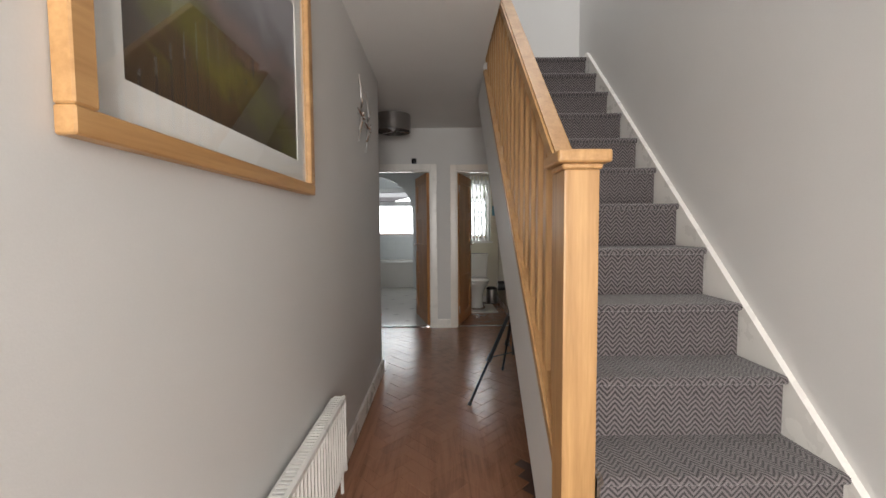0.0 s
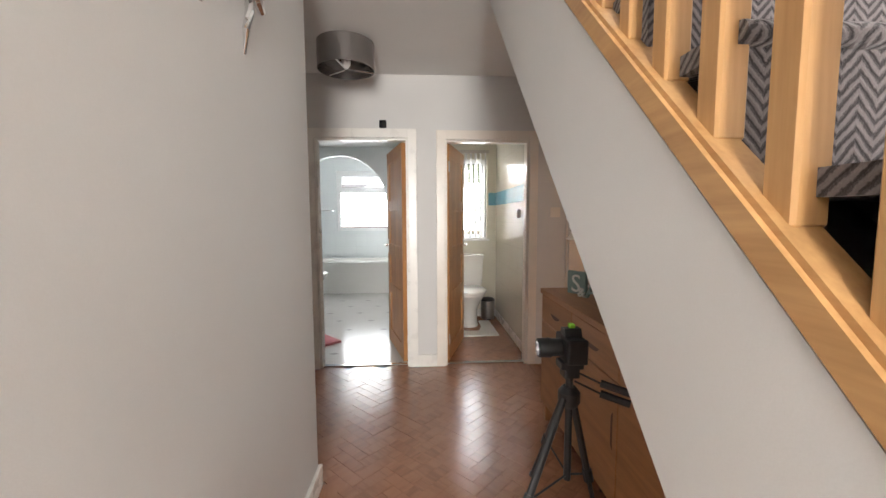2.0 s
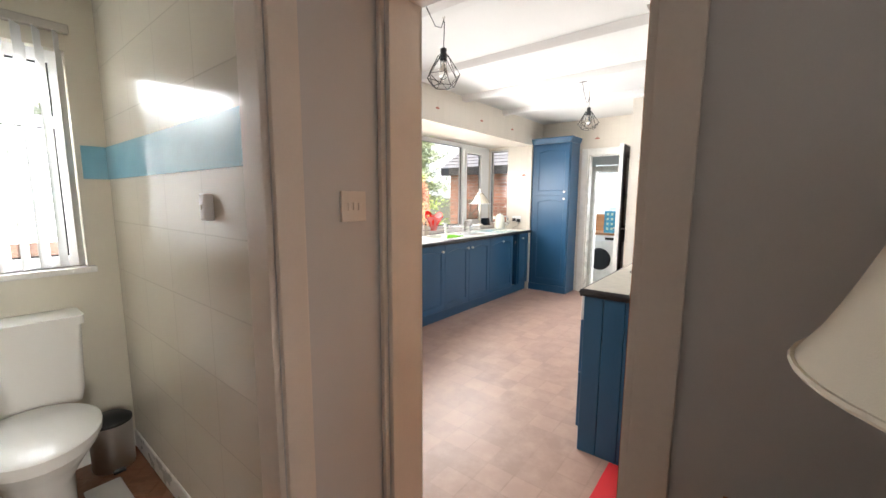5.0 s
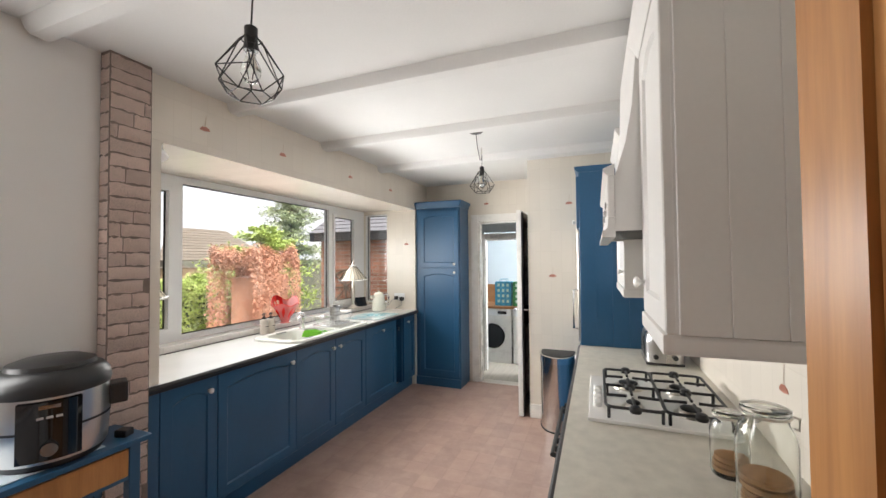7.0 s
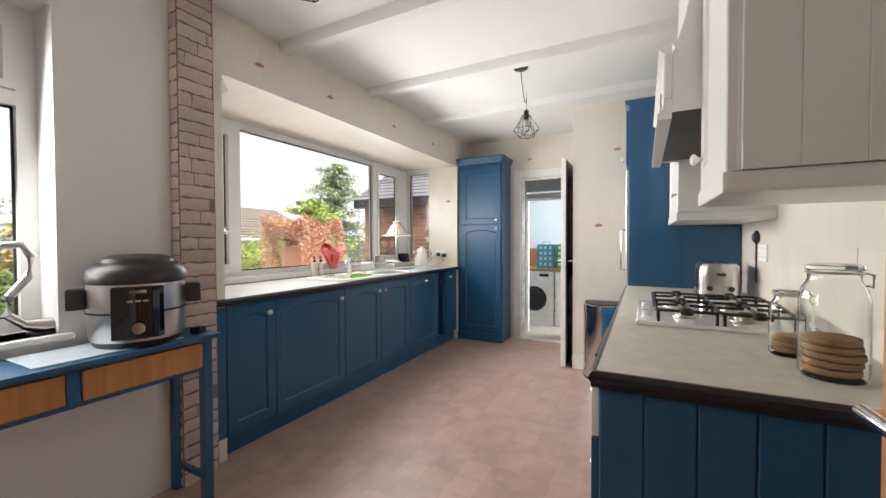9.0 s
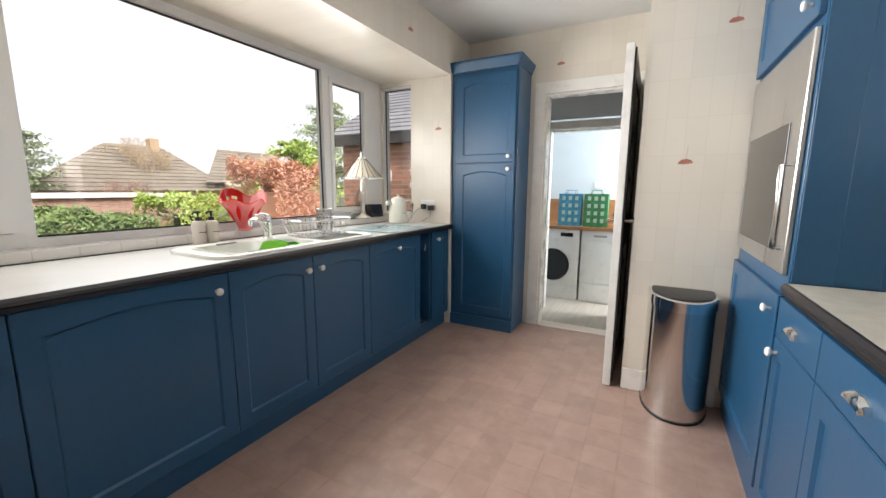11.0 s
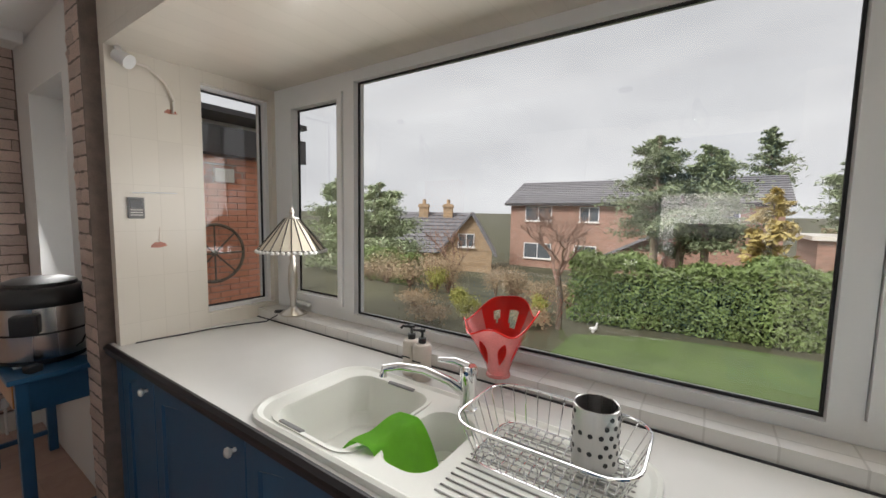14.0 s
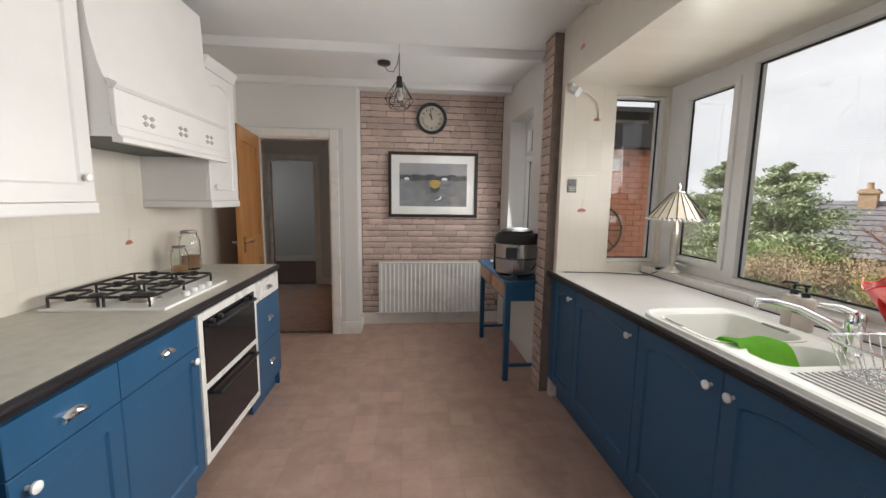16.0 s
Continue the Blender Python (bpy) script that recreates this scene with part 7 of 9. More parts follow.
def motif(m, s=1.0, host="wall_south"):
    """A little printed fan with a thin stem, laid on a tile, facing its own -y."""
    fan = [(0.0, -0.006)] + [(0.032 * math.cos(radians(a)), 0.022 * math.sin(radians(a)) - (0.004 if i % 2 else 0.0)) for i, a in enumerate(range(0, 181, 20))]
    bm = bm_new()
    prism(bm, [(u * s, v * s) for u, v in fan], "y", -0.0016, -0.0004)
    o = part("tile_motif", bm, MOTIF, bpy.data.objects[host], "faded shell motif")
    o.matrix_basis = m
    bm = bm_new()
    prism(bm, [(-0.002 * s, 0.022 * s), (0.002 * s, 0.022 * s), (0.007 * s, 0.085 * s), (0.004 * s, 0.085 * s)], "y", -0.0014, -0.0004)
    o = part("tile_motif", bm, STEMC, bpy.data.objects[host])
    o.matrix_basis = m


for x in (3.12, 3.72, 4.55, 5.30):
    motif(pose(x, 6.98, 2.29), 1.0, "wall_bay_lintel")
for x in (3.5, 4.3, 5.1):
    motif(pose(x, 7.42, 2.16, -90), 0.9, "ceiling_bay")
motif(pose(2.88, 7.14, 1.33, 0, 0, 90), 1.0, "wall_bay_left_jamb")
motif(pose(2.88, 7.21, 1.93, 0, 0, 90), 0.8, "wall_bay_left_jamb")
motif(pose(5.92, 7.10, 1.72, 0, 0, -90), 1.0, "wall_bay_right")
motif(pose(5.40, 5.28, 1.36, 0, 0, -90), 1.1, "wall_nib")
motif(pose(5.40, 5.12, 2.05, 0, 0, -90), 1.0, "wall_nib")
motif(pose(6.28, 6.16, 2.22, 0, 0, -90), 1.0, "wall_east")
motif(pose(3.05, 4.36, 1.12, 0, 0, 180), 1.0, "wall_south")
motif(pose(4.2, 4.36, 1.12, 0, 0, 180), 1.0, "wall_south")

# pedal bin
pb = thing("pedal_bin", "tall half-round mirror-steel pedal bin", "pedal bin", 5.385, 5.235, 0)
half = [(0.0, -0.165), (0.0, 0.165)] + [(-0.29 * math.sin(radians(t)) ** 0.8, 0.165 * math.cos(radians(t))) for t in range(12, 180, 12)]
bm = bm_new()
prism(bm, half, "z", 0.012, 0.60)
MIRROR_STEEL = surface("mirror_steel", (0.66, 0.64, 0.62), 0.1, 1.0, var=0.03, bump=0.0)
part("body", bm, MIRROR_STEEL, pb, "", True)
bm = bm_new()
ring_tube(bm, [[(u * k, v * k, z) for u, v in half] for z, k in ((0.602, 1.03), (0.655, 1.03), (0.66, 1.0))])
part("rim", bm, CHROME, pb, "polished rim", True)
bm = bm_new()
ring_tube(bm, [[(u * k - 0.01, v * k, z) for u, v in half] for z, k in ((0.661, 0.92), (0.668, 0.90), (0.672, 0.8))])
part("lid", bm, BLACK, pb, "black lid", True)
bm = bm_new()
prism(bm, [(u * 1.02, v * 1.02) for u, v in half], "z", 0.0, 0.0118)
part("base", bm, BLACK, pb)

# toaster, jars, utensil
to = thing("toaster", "stainless steel toaster on the hob worktop", "toaster", 4.24, 4.53, 0.9105, 90)
bm = bm_new()
ring_tube(bm, [[(u, v, z) for u, v in rounded(-0.10 * k, 0.10 * k, -0.14, 0.14, 0.05)] for z, k in ((0.015, 1.0), (0.12, 1.0), (0.17, 0.93), (0.185, 0.8))])
part("shell", bm, STEEL, to, "", True)
part("base", boxed(-0.098, 0.098, -0.135, 0.135, 0.0, 0.0148, 0.004), BLACK, to)
for u in (-0.035, 0.035):
    part("slot", boxed(u - 0.012, u + 0.012, -0.10, 0.10, 0.1852, 0.187), BLACK, to)
for i in range(7):
    part("vent_slit", boxed(0.1003, 0.1015, -0.10 + 0.033 * i, -0.092 + 0.033 * i, 0.04, 0.15), BLACK, to)
    part("vent_slit", boxed(-0.1015, -0.1003, -0.10 + 0.033 * i, -0.092 + 0.033 * i, 0.04, 0.15), BLACK, to)
part("lever", boxed(-0.02, 0.02, 0.141, 0.175, 0.12, 0.135, 0.003), BLACK, to)
for u in (-0.05, 0.05):
    bm = bm_new()
    tube(bm, [(u, 0.14, 0.05), (u, 0.155, 0.05)], 0.014, 12)
    part("dial", bm, BLACK, to, "", True)


def jar(name, label, x, y, r, h, fill, fill_h, m):
    ob = thing(name, label, "glass jar", x, y, 0.9105, group="storage jars")
    bm = bm_new()
    pr = [(r * 0.9, 0.0), (r, 0.01), (r, h * 0.70), (r * 0.92, h * 0.80), (r * 0.74, h * 0.88), (r * 0.74, h * 0.97)]
    lathe(bm, pr + [(a - 0.003, b + (0.004 if i == len(pr) - 1 else 0.0)) for i, (a, b) in reversed(list(enumerate(pr)))], 30)
    g = part("glass_body", bm, JAR_GLASS, ob, "clear glass body", True)
    bm = bm_new()
    lathe(bm, [(r * 0.80, h * 0.972), (r * 0.82, h * 0.98), (r * 0.82, h * 1.01), (r * 0.6, h * 1.03), (0.002, h * 1.035)], 26)
    part("lid", bm, JAR_GLASS, ob, "glass lid", True)
    bm = bm_new()
    tube(bm, [(r * 0.79 * math.cos(2 * math.pi * j / 24), r * 0.79 * math.sin(2 * math.pi * j / 24), h * 0.95) for j in range(24)], 0.003, 6, True)
    tube(bm, [(0, -r * 0.79, h * 0.95), (0, -r * 1.08, h * 0.93), (0, -r * 1.05, h * 0.82), (0, -r * 0.9, h * 0.84)], 0.003, 6)
    part("wire_clasp", bm, NICKEL, ob, "", True)
    for i in range(fill):
        bm = bm_new()
        lathe(bm, [(r * 0.80, 0), (r * 0.86, fill_h * 0.3), (r * 0.84, fill_h * 0.8), (r * 0.2, fill_h)], 18, (0.003 * math.sin(i * 2.1), 0.003 * math.cos(i * 1.7), 0.012 + i * fill_h))
        part("biscuit", bm, m, ob, "round brown biscuit", True)
    return ob


BISCUIT = surface("baked_biscuit", (0.42, 0.22, 0.09), 0.85, var=0.2, scale=40, fine=260, bump=0.5)
jar("storage_jar", "large clip-top glass jar half full of biscuits", 2.72, 4.515, 0.062, 0.255, 5, 0.017, BISCUIT)
jar("storage_jar", "smaller clip-top glass jar with a few biscuits", 2.90, 4.545, 0.047, 0.175, 3, 0.015, BISCUIT)
plate("wall_socket", "white wall socket above the hob worktop", "socket", 4.02, 4.36, 1.16, 180, "socket", 0.146, UPVC)
ut = thing("hanging_spatula", "black kitchen utensil hanging on the wall", "utensil", 4.12, 4.372, 1.0)
bm = bm_new()
tube(bm, [(0, 0, 0.0), (0, 0, 0.24)], 0.005, 6)
part("handle", bm, BLACK, ut, "", True)
bm = bm_new()
lathe(bm, [(0.002, 0.20), (0.02, 0.225), (0.022, 0.25), (0.002, 0.28)], 12)
part("head", bm, BLACK, ut, "", True)
mat("red_mat", "red mat lying by the end of the hob units", [(2.08, 4.42), (2.525, 4.42), (2.525, 4.825), (2.08, 4.825)], RED_MAT, 0.008)

# ---------------------------------------------------------------- kitchen: console table end
ct = thing("console_table", "narrow blue console table with two wooden drawers", "console table", 1.63, 6.70, 0)
TW, TD, TH = 1.0, 0.285, 0.80
part("top", boxed(-0.03, TW + 0.03, -0.025, TD + 0.01, TH - 0.022, TH, 0.004, 2), BLUE, ct)
for u in (0.0, TW - 0.042):
    for v in (0.0, TD - 0.042):
        part("leg", boxed(u, u + 0.042, v, v + 0.042, 0.0, TH - 0.023, 0.003), BLUE, ct)
part("apron", boxed(0.043, TW - 0.043, 0.004, 0.018, TH - 0.165, TH - 0.150), BLUE, ct)
part("apron", boxed(0.043, TW - 0.043, 0.004, 0.018, TH - 0.034, TH - 0.0235), BLUE, ct)
part("apron", boxed(0.043, TW - 0.043, TD - 0.02, TD - 0.006, TH - 0.165, TH - 0.0235), BLUE, ct)
for u in (0.012, TW - 0.03):
    part("side_apron", boxed(u, u + 0.018, 0.043, TD - 0.043, TH - 0.165, TH - 0.0235), BLUE, ct)
    part("stretcher", boxed(u, u + 0.022, 0.043, TD - 0.043, 0.11, 0.135, 0.002), BLUE, ct)
part("divider", boxed(TW / 2 - 0.02, TW / 2 + 0.02, 0.003, 0.02, TH - 0.1495, TH - 0.0345), BLUE, ct)
for a, b in ((0.047, TW / 2 - 0.024), (TW / 2 + 0.024, TW - 0.047)):
    d = part("drawer_front", boxed(a, b, -0.004, 0.014, TH - 0.147, TH - 0.036, 0.003), OAK_DOOR, ct, "plain wooden drawer front")
    part("drawer_box", boxed(a + 0.004, b - 0.004, 0.015, 0.22, TH - 0.145, TH - 0.06), OAK_DOOR, ct)

mc = thing("multi_cooker", "steel and black electric multi-cooker on the console table", "multi-cooker", 2.395, 6.835, TH + 0.0065, -25)
mc.scale = (1.1, 1.1, 1.12)
bm = bm_new()
lathe(bm, [(0.135, 0.0), (0.14, 0.008), (0.145, 0.02)], 36)
part("foot", bm, BLACK, mc, "", True)
bm = bm_new()
lathe(bm, [(0.145, 0.0205), (0.15, 0.03), (0.155, 0.12), (0.153, 0.225)], 40)
part("body", bm, STEEL, mc, "brushed steel body", True)
bm = bm_new()
lathe(bm, [(0.157, 0.1205), (0.157, 0.128)], 40)
part("dark_band", bm, BLACK, mc, "", True)
bm = bm_new()
lathe(bm, [(0.156, 0.226), (0.160, 0.24), (0.155, 0.27), (0.135, 0.295), (0.12, 0.30)], 40)
part("lid_ring", bm, BLACK, mc, "dark grey lid ring", True)
bm = bm_new()
lathe(bm, [(0.118, 0.3005), (0.115, 0.315), (0.08, 0.328), (0.002, 0.332)], 32)
part("lid", bm, BLACK, mc, "black domed lid", True)
bm = bm_new()
N = 10
for rad in (0.158,):
    ring_tube(bm, [[(rr_ * math.sin(a), -rr_ * math.cos(a), z) for rr_, z in ((0.150, 0.03), (0.163, 0.035), (0.163, 0.215), (0.150, 0.22))] for a in (radians(-28 + 5.6 * i) for i in range(N + 1))])
pn = part("control_panel", bm, BLACK_GLASS, mc, "glossy black control panel", True)
bm = bm_new()
tube(bm, [(0, -0.160, 0.075), (0, -0.185, 0.075)], [0.022, 0.02], 18)
part("dial", bm, CHROME, pn, "chrome dial", True)
for i in range(3):
    part("display_bar", boxed(-0.03 + 0.022 * i, -0.014 + 0.022 * i, -0.1668, -0.1632, 0.165, 0.172), GREY_LOZENGE, pn)
part("badge", boxed(-0.025, 0.025, -0.167, -0.1632, 0.196, 0.207), CHROME, pn, "pale badge")
for s in (-1, 1):
    bm = bm_new()
    box(bm, *sorted((s * 0.150, s * 0.205)), -0.04, 0.04, 0.135, 0.21, 0.012, 2)
    part("side_handle", bm, BLACK, mc, "black side handle")
lidp = thing("table_mat", "pale grey glass mat below the cooker", "table mat", 2.27, 6.84, TH)
part("slab", boxed(-0.24, 0.24, -0.125, 0.125, 0.0005, 0.006, 0.002), surface("pale_blue_glass_mat", (0.55, 0.62, 0.68), 0.12), lidp)
cl = thing("cooker_plug", "black plug lying at the end of the console table", "plug", 2.60, 6.76, TH, 20)
part("body", boxed(-0.022, 0.022, -0.025, 0.025, 0.0, 0.03, 0.006, 2), BLACK, cl)
cable("cooker_cable", "black cable between cooker and wall socket", [(2.5, 6.88, TH + 0.02), (2.56, 6.93, TH + 0.08), (2.585, 6.985, 1.02), (2.585, 6.99, 1.12)], 0.004)
plate("pillar_socket", "white socket with a black plug beside the pillar", "socket", 2.48, 7.0, 1.12, 0, "socket", 0.146, UPVC)
cpg = thing("socket_plug", "black plug pushed into the socket", "plug", 2.52, 6.985, 1.12)
part("body", boxed(-0.022, 0.022, -0.035, 0.005, -0.024, 0.024, 0.006, 2), BLACK, cpg)

sw = thing("swan_ornament", "silver swan-shaped ornament on the window sill", "ornament", 2.22, 7.055, 0.8605)
bm = bm_new()
tube(bm, [(-0.12, 0.0, 0.045), (-0.06, 0, 0.03), (0.02, 0, 0.032), (0.08, 0, 0.05), (0.135, 0.0, 0.075)], [0.015, 0.032, 0.03, 0.022, 0.004], 12)
part("body", bm, STEEL, sw, "", True)
bm = bm_new()
tube(bm, [(-0.11, 0, 0.045), (-0.16, 0, 0.09), (-0.15, 0, 0.16), (-0.10, 0, 0.23), (-0.085, 0, 0.31), (-0.115, 0, 0.36), (-0.165, 0, 0.355), (-0.19, 0, 0.33)], [0.016, 0.017, 0.016, 0.016, 0.016, 0.017, 0.016, 0.004], 12)
part("neck", bm, STEEL, sw, "", True)
part("stand", boxed(-0.10, 0.06, -0.03, 0.03, 0.0, 0.008, 0.003), BLACK, sw)

radiator("kitchen_radiator", "white panel radiator below the framed photograph", 1.15, 5.655, 0.135, 1.14, 0.575, 0, 24, 90)
PRINT_SKY = surface("grey_sky_print", (0.30, 0.30, 0.31), 0.45, var=0.12, scale=4, bump=0.0)
PRINT_DARK = surface("dark_quay_print", (0.06, 0.06, 0.065), 0.45, var=0.3, scale=20, bump=0.0)


def harbour(pr, side, hw, hh):
    """The photograph's own shapes: sky, far quay, moored boats on the mud, a white bird."""
    g = random.Random(4)
    x0, x1 = 0.0062, 0.0068
    part("sky_band", boxed(x0, x1, -0.366, 0.366, 0.455, 0.577), PRINT_SKY, pr)
    bm = bm_new()
    prism(bm, [(-0.366, 0.40), (0.366, 0.40)] + [(0.366 - 0.0244 * k, 0.445 + g.uniform(-0.008, 0.022)) for k in range(31)], "x", x1 + 0.0002, x1 + 0.0006)
    part("quay_band", bm, PRINT_DARK, pr)
    for y, z, q in ((-0.29, 0.40, 0.03), (-0.20, 0.385, 0.045), (-0.06, 0.41, 0.04), (0.12, 0.40, 0.035), (0.24, 0.39, 0.06)):
        bm = bm_new()
        prism(bm, [(y - q, z + 0.012), (y - q * 0.7, z), (y + q * 0.7, z), (y + q, z + 0.014), (y + q * 0.2, z + 0.03), (y - q * 0.3, z + 0.028)], "x", x1 + 0.0009, x1 + 0.0013)
        part("moored_boat", bm, PAPER if q < 0.04 else PRINT_DARK, pr)
    for nm, m, dz, k in (("boat_hull", surface("yellow_boat_print", (0.42, 0.29, 0.06), 0.5, var=0.2, scale=30), 0.0, 1.0), ("boat_shadow", PRINT_DARK, -0.05, 0.9)):
        bm = bm_new()
        prism(bm, [(0.015 + k * u, 0.345 + dz + k * v) for u, v in ((-0.06, 0.035), (-0.045, -0.015), (-0.005, -0.035), (0.04, -0.02), (0.065, 0.03), (0.03, 0.055), (-0.02, 0.06))], "x", x1 + 0.0016, x1 + 0.002 + 0.0003 * k)
        part(nm, bm, m, pr)
    bm = bm_new()
    prism(bm, [(0.0, 0.175), (0.06, 0.20), (0.085, 0.235), (0.09, 0.205), (0.07, 0.19)], "x", x1 + 0.0009, x1 + 0.0013)
    part("white_bird", bm, PAPER, pr)


framed_picture("framed_harbour_print", "black-framed grey harbour photograph with a white mount", 1.156, 5.762, 6.73, 1.20, 1.895, 0.032, 0.085, DARK_DOOR, HARBOUR, 1, 0.03, harbour)

ck = thing("wall_clock", "round dark-framed wall clock with a cream dial", "clock", 1.157, 6.22, 2.245, 90)
bm = bm_new()
prof = [(0.13, 0.0), (0.163, 0.004), (0.163, 0.02), (0.150, 0.036), (0.132, 0.03), (0.128, 0.012)]
ring_tube(bm, [[(r * math.cos(2 * math.pi * j / 44), -h, r * math.sin(2 * math.pi * j / 44)) for j in range(44)] for r, h in prof], False, False)
part("rim", bm, surface("dark_blue_grey_rim", (0.035, 0.045, 0.055), 0.35), ck, "dark moulded rim", True)
bm = bm_new()
ring_tube(bm, [[(r * math.cos(2 * math.pi * j / 44), -h, r * math.sin(2 * math.pi * j / 44)) for j in range(44)] for r, h in ((0.1285, 0.002), (0.1285, 0.010))])
part("dial", bm, surface("cream_dial", (0.66, 0.62, 0.50), 0.5), ck, "cream dial")
ROMAN = ["XII", "I", "II", "III", "IIII", "V", "VI", "VII", "VIII", "IX", "X", "XI"]
for i, txt in enumerate(ROMAN):
    a = radians(90 - 30 * i)
    bm = letters(txt, 0.038, 0.0004)
    bmesh.ops.transform(bm, matrix=pose(0.098 * math.cos(a), -0.0108, 0.098 * math.sin(a), 0, 30 * i, 0) @ Matrix.Translation((0, 0, -0.013)), verts=bm.verts)
    part("numeral", bm, BLACK, ck)
for ang, ln, w in ((-30 + 3, 0.06, 0.005), (-8, 0.095, 0.0035)):
    bm = boxed(-w, w, -0.0135, -0.0122, -0.015, ln)
    bmesh.ops.transform(bm, matrix=pose(0, 0, 0, 0, ang, 0), verts=bm.verts)
    part("pointer", bm, BLACK, ck, "black clock pointer")

# ---------------------------------------------------------------- kitchen: pendant lights


def pendant(x, y, hook, bz, s=1.0, rot=0):
    """A black wire cage lamp: rose, flex looped over a ceiling hook, holder, bulb, faceted cage."""
    ob = thing("pendant_light", "black geometric wire cage pendant on a looped flex", "pendant light", x, y, KC, 0, "wire cage pendants")
    bm = bm_new()
    lathe(bm, [(0.052, 0.0), (0.052, -0.02), (0.045, -0.026), (0.006, -0.028)], 24)
    part("ceiling_rose", bm, BLACK, ob, "black ceiling rose", True)
    hx, hy = hook[0] - x, hook[1] - y
    bm = bm_new()
    tube(bm, [(hx, hy, 0.0), (hx, hy, -0.03), (hx + 0.012, hy, -0.045), (hx, hy, -0.058), (hx - 0.012, hy, -0.045)], 0.003, 6)
    part("ceiling_hook", bm, NICKEL, ob, "", True)
    bm = bm_new()
    d = bz - KC
    tube(bm, [(0, 0, -0.027), (hx * 0.25, hy * 0.25, -0.10), (hx * 0.65, hy * 0.65, -0.15), (hx * 0.9, hy * 0.9, -0.12), (hx, hy, -0.06), (hx + 0.008, hy, -0.08), (hx, hy, d + 0.07)], 0.003, 6)
    part("flex", bm, BLACK, ob, "", True)
    bm = bm_new()
    lathe(bm, [(0.004, d + 0.085), (0.02, d + 0.075), (0.02, d + 0.02), (0.022, d + 0.018), (0.022, d)], 16, (hx, hy, 0))
    part("lamp_holder", bm, BLACK, ob, "", True)
    bm = bm_new()
    lathe(bm, [(0.012, d), (0.014, d - 0.02), (0.03, d - 0.055), (0.03, d - 0.075), (0.018, d - 0.098), (0.002, d - 0.104)], 18, (hx, hy, 0))
    part("bulb", bm, JAR_GLASS, ob, "clear glass bulb", True)
    N = 6
    top = [(hx + 0.032 * math.cos(2 * math.pi * i / N + rot), hy + 0.032 * math.sin(2 * math.pi * i / N + rot), d + 0.035) for i in range(N)]
    mid = [(hx + 0.108 * s * math.cos(2 * math.pi * (i + 0.5) / N + rot), hy + 0.108 * s * math.sin(2 * math.pi * (i + 0.5) / N + rot), d - 0.085) for i in range(N)]
    low = [(hx + 0.066 * s * math.cos(2 * math.pi * i / N + rot), hy + 0.066 * s * math.sin(2 * math.pi * i / N + rot), d - 0.145) for i in range(N)]
    for ring in (top, low):
        bm = bm_new()
        tube(bm, ring, 0.0023, 6, True)
        part("cage_ring", bm, BLACK_METAL, ob)
    for i in range(N):
        for a, b in ((top[i], mid[i]), (top[i], mid[i - 1]), (mid[i], low[i]), (mid[i], low[(i + 1) % N])):
            bm = bm_new()
            tube(bm, [a, b], 0.0021, 5)
            part("cage_bar", bm, BLACK_METAL, ob)
        if i % 2 == 0:
            bm = bm_new()
            tube(bm, [mid[i], mid[(i + 1) % N]], 0.0021, 5)
            part("cage_bar", bm, BLACK_METAL, ob)
    return ob


pendant(2.08, 5.77, (2.46, 5.90), 2.20, 1.0, 0.3)
pendant(4.32, 5.71, (4.80, 5.80), 2.255, 1.0, 0.1)

# ---------------------------------------------------------------- utility room
wm = thing("washing_machine", "white front-loading washing machine with a dark round door", "washing machine", 7.60, 6.43, -0.1, -90)
part("cabinet", boxed(-0.30, 0.295, 0.0, 0.55, 0.0, 0.85, 0.006, 2), GLOSS_WHITE, wm)
bm = bm_new()
ring_tube(bm, [[(r * math.cos(2 * math.pi * j / 36), -h, 0.42 + r * math.sin(2 * math.pi * j / 36)) for j in range(36)] for r, h in ((0.19, 0.0005), (0.195, 0.02), (0.17, 0.035), (0.15, 0.03))], False, True)
part("door", bm, BLACK_GLASS, wm, "dark round door", True)
part("control_strip", boxed(-0.29, 0.285, -0.006, -0.0005, 0.74, 0.835, 0.002), UPVC, wm)
part("display", boxed(0.08, 0.22, -0.009, -0.0065, 0.765, 0.81), BLACK_GLASS, wm)
dy = thing("tumble_dryer", "white tumble dryer beside the washing machine", "tumble dryer", 7.60, 5.82, -0.1, -90)
part("cabinet", boxed(-0.295, 0.295, 0.0, 0.55, 0.0, 0.85, 0.006, 2), GLOSS_WHITE, dy)
part("door_panel", boxed(-0.28, 0.28, -0.012, -0.0005, 0.24, 0.72, 0.006, 2), GLOSS_WHITE, dy)
part("control_strip", boxed(-0.285, 0.285, -0.008, -0.0005, 0.735, 0.835, 0.003), UPVC, dy)
part("lower_panel", boxed(-0.285, 0.285, -0.01, -0.0005, 0.02, 0.225, 0.003), GLOSS_WHITE, dy)
for i in range(6):
    part("vent_slat", boxed(0.10, 0.25, -0.012, -0.0105, 0.06 + 0.022 * i, 0.071 + 0.022 * i), GREY_LOZENGE, dy)
bm = boxed(-0.16, -0.02, -0.012, -0.0085, 0.775, 0.80, 0.003)
part("drawer_grip", bm, GREY_LOZENGE, dy)
ws = thing("utility_worktop", "brown wood worktop above the laundry machines", "worktop", 7.56, 5.5, 0.751)
part("board", boxed(0, 0.66, 0.0, 1.3, 0.0, 0.035, 0.003), OAK_DARK, ws)
part("upstand", boxed(0.64, 0.66, 0.0, 1.3, 0.0355, 0.34), OAK_DARK, ws, "brown upstand")


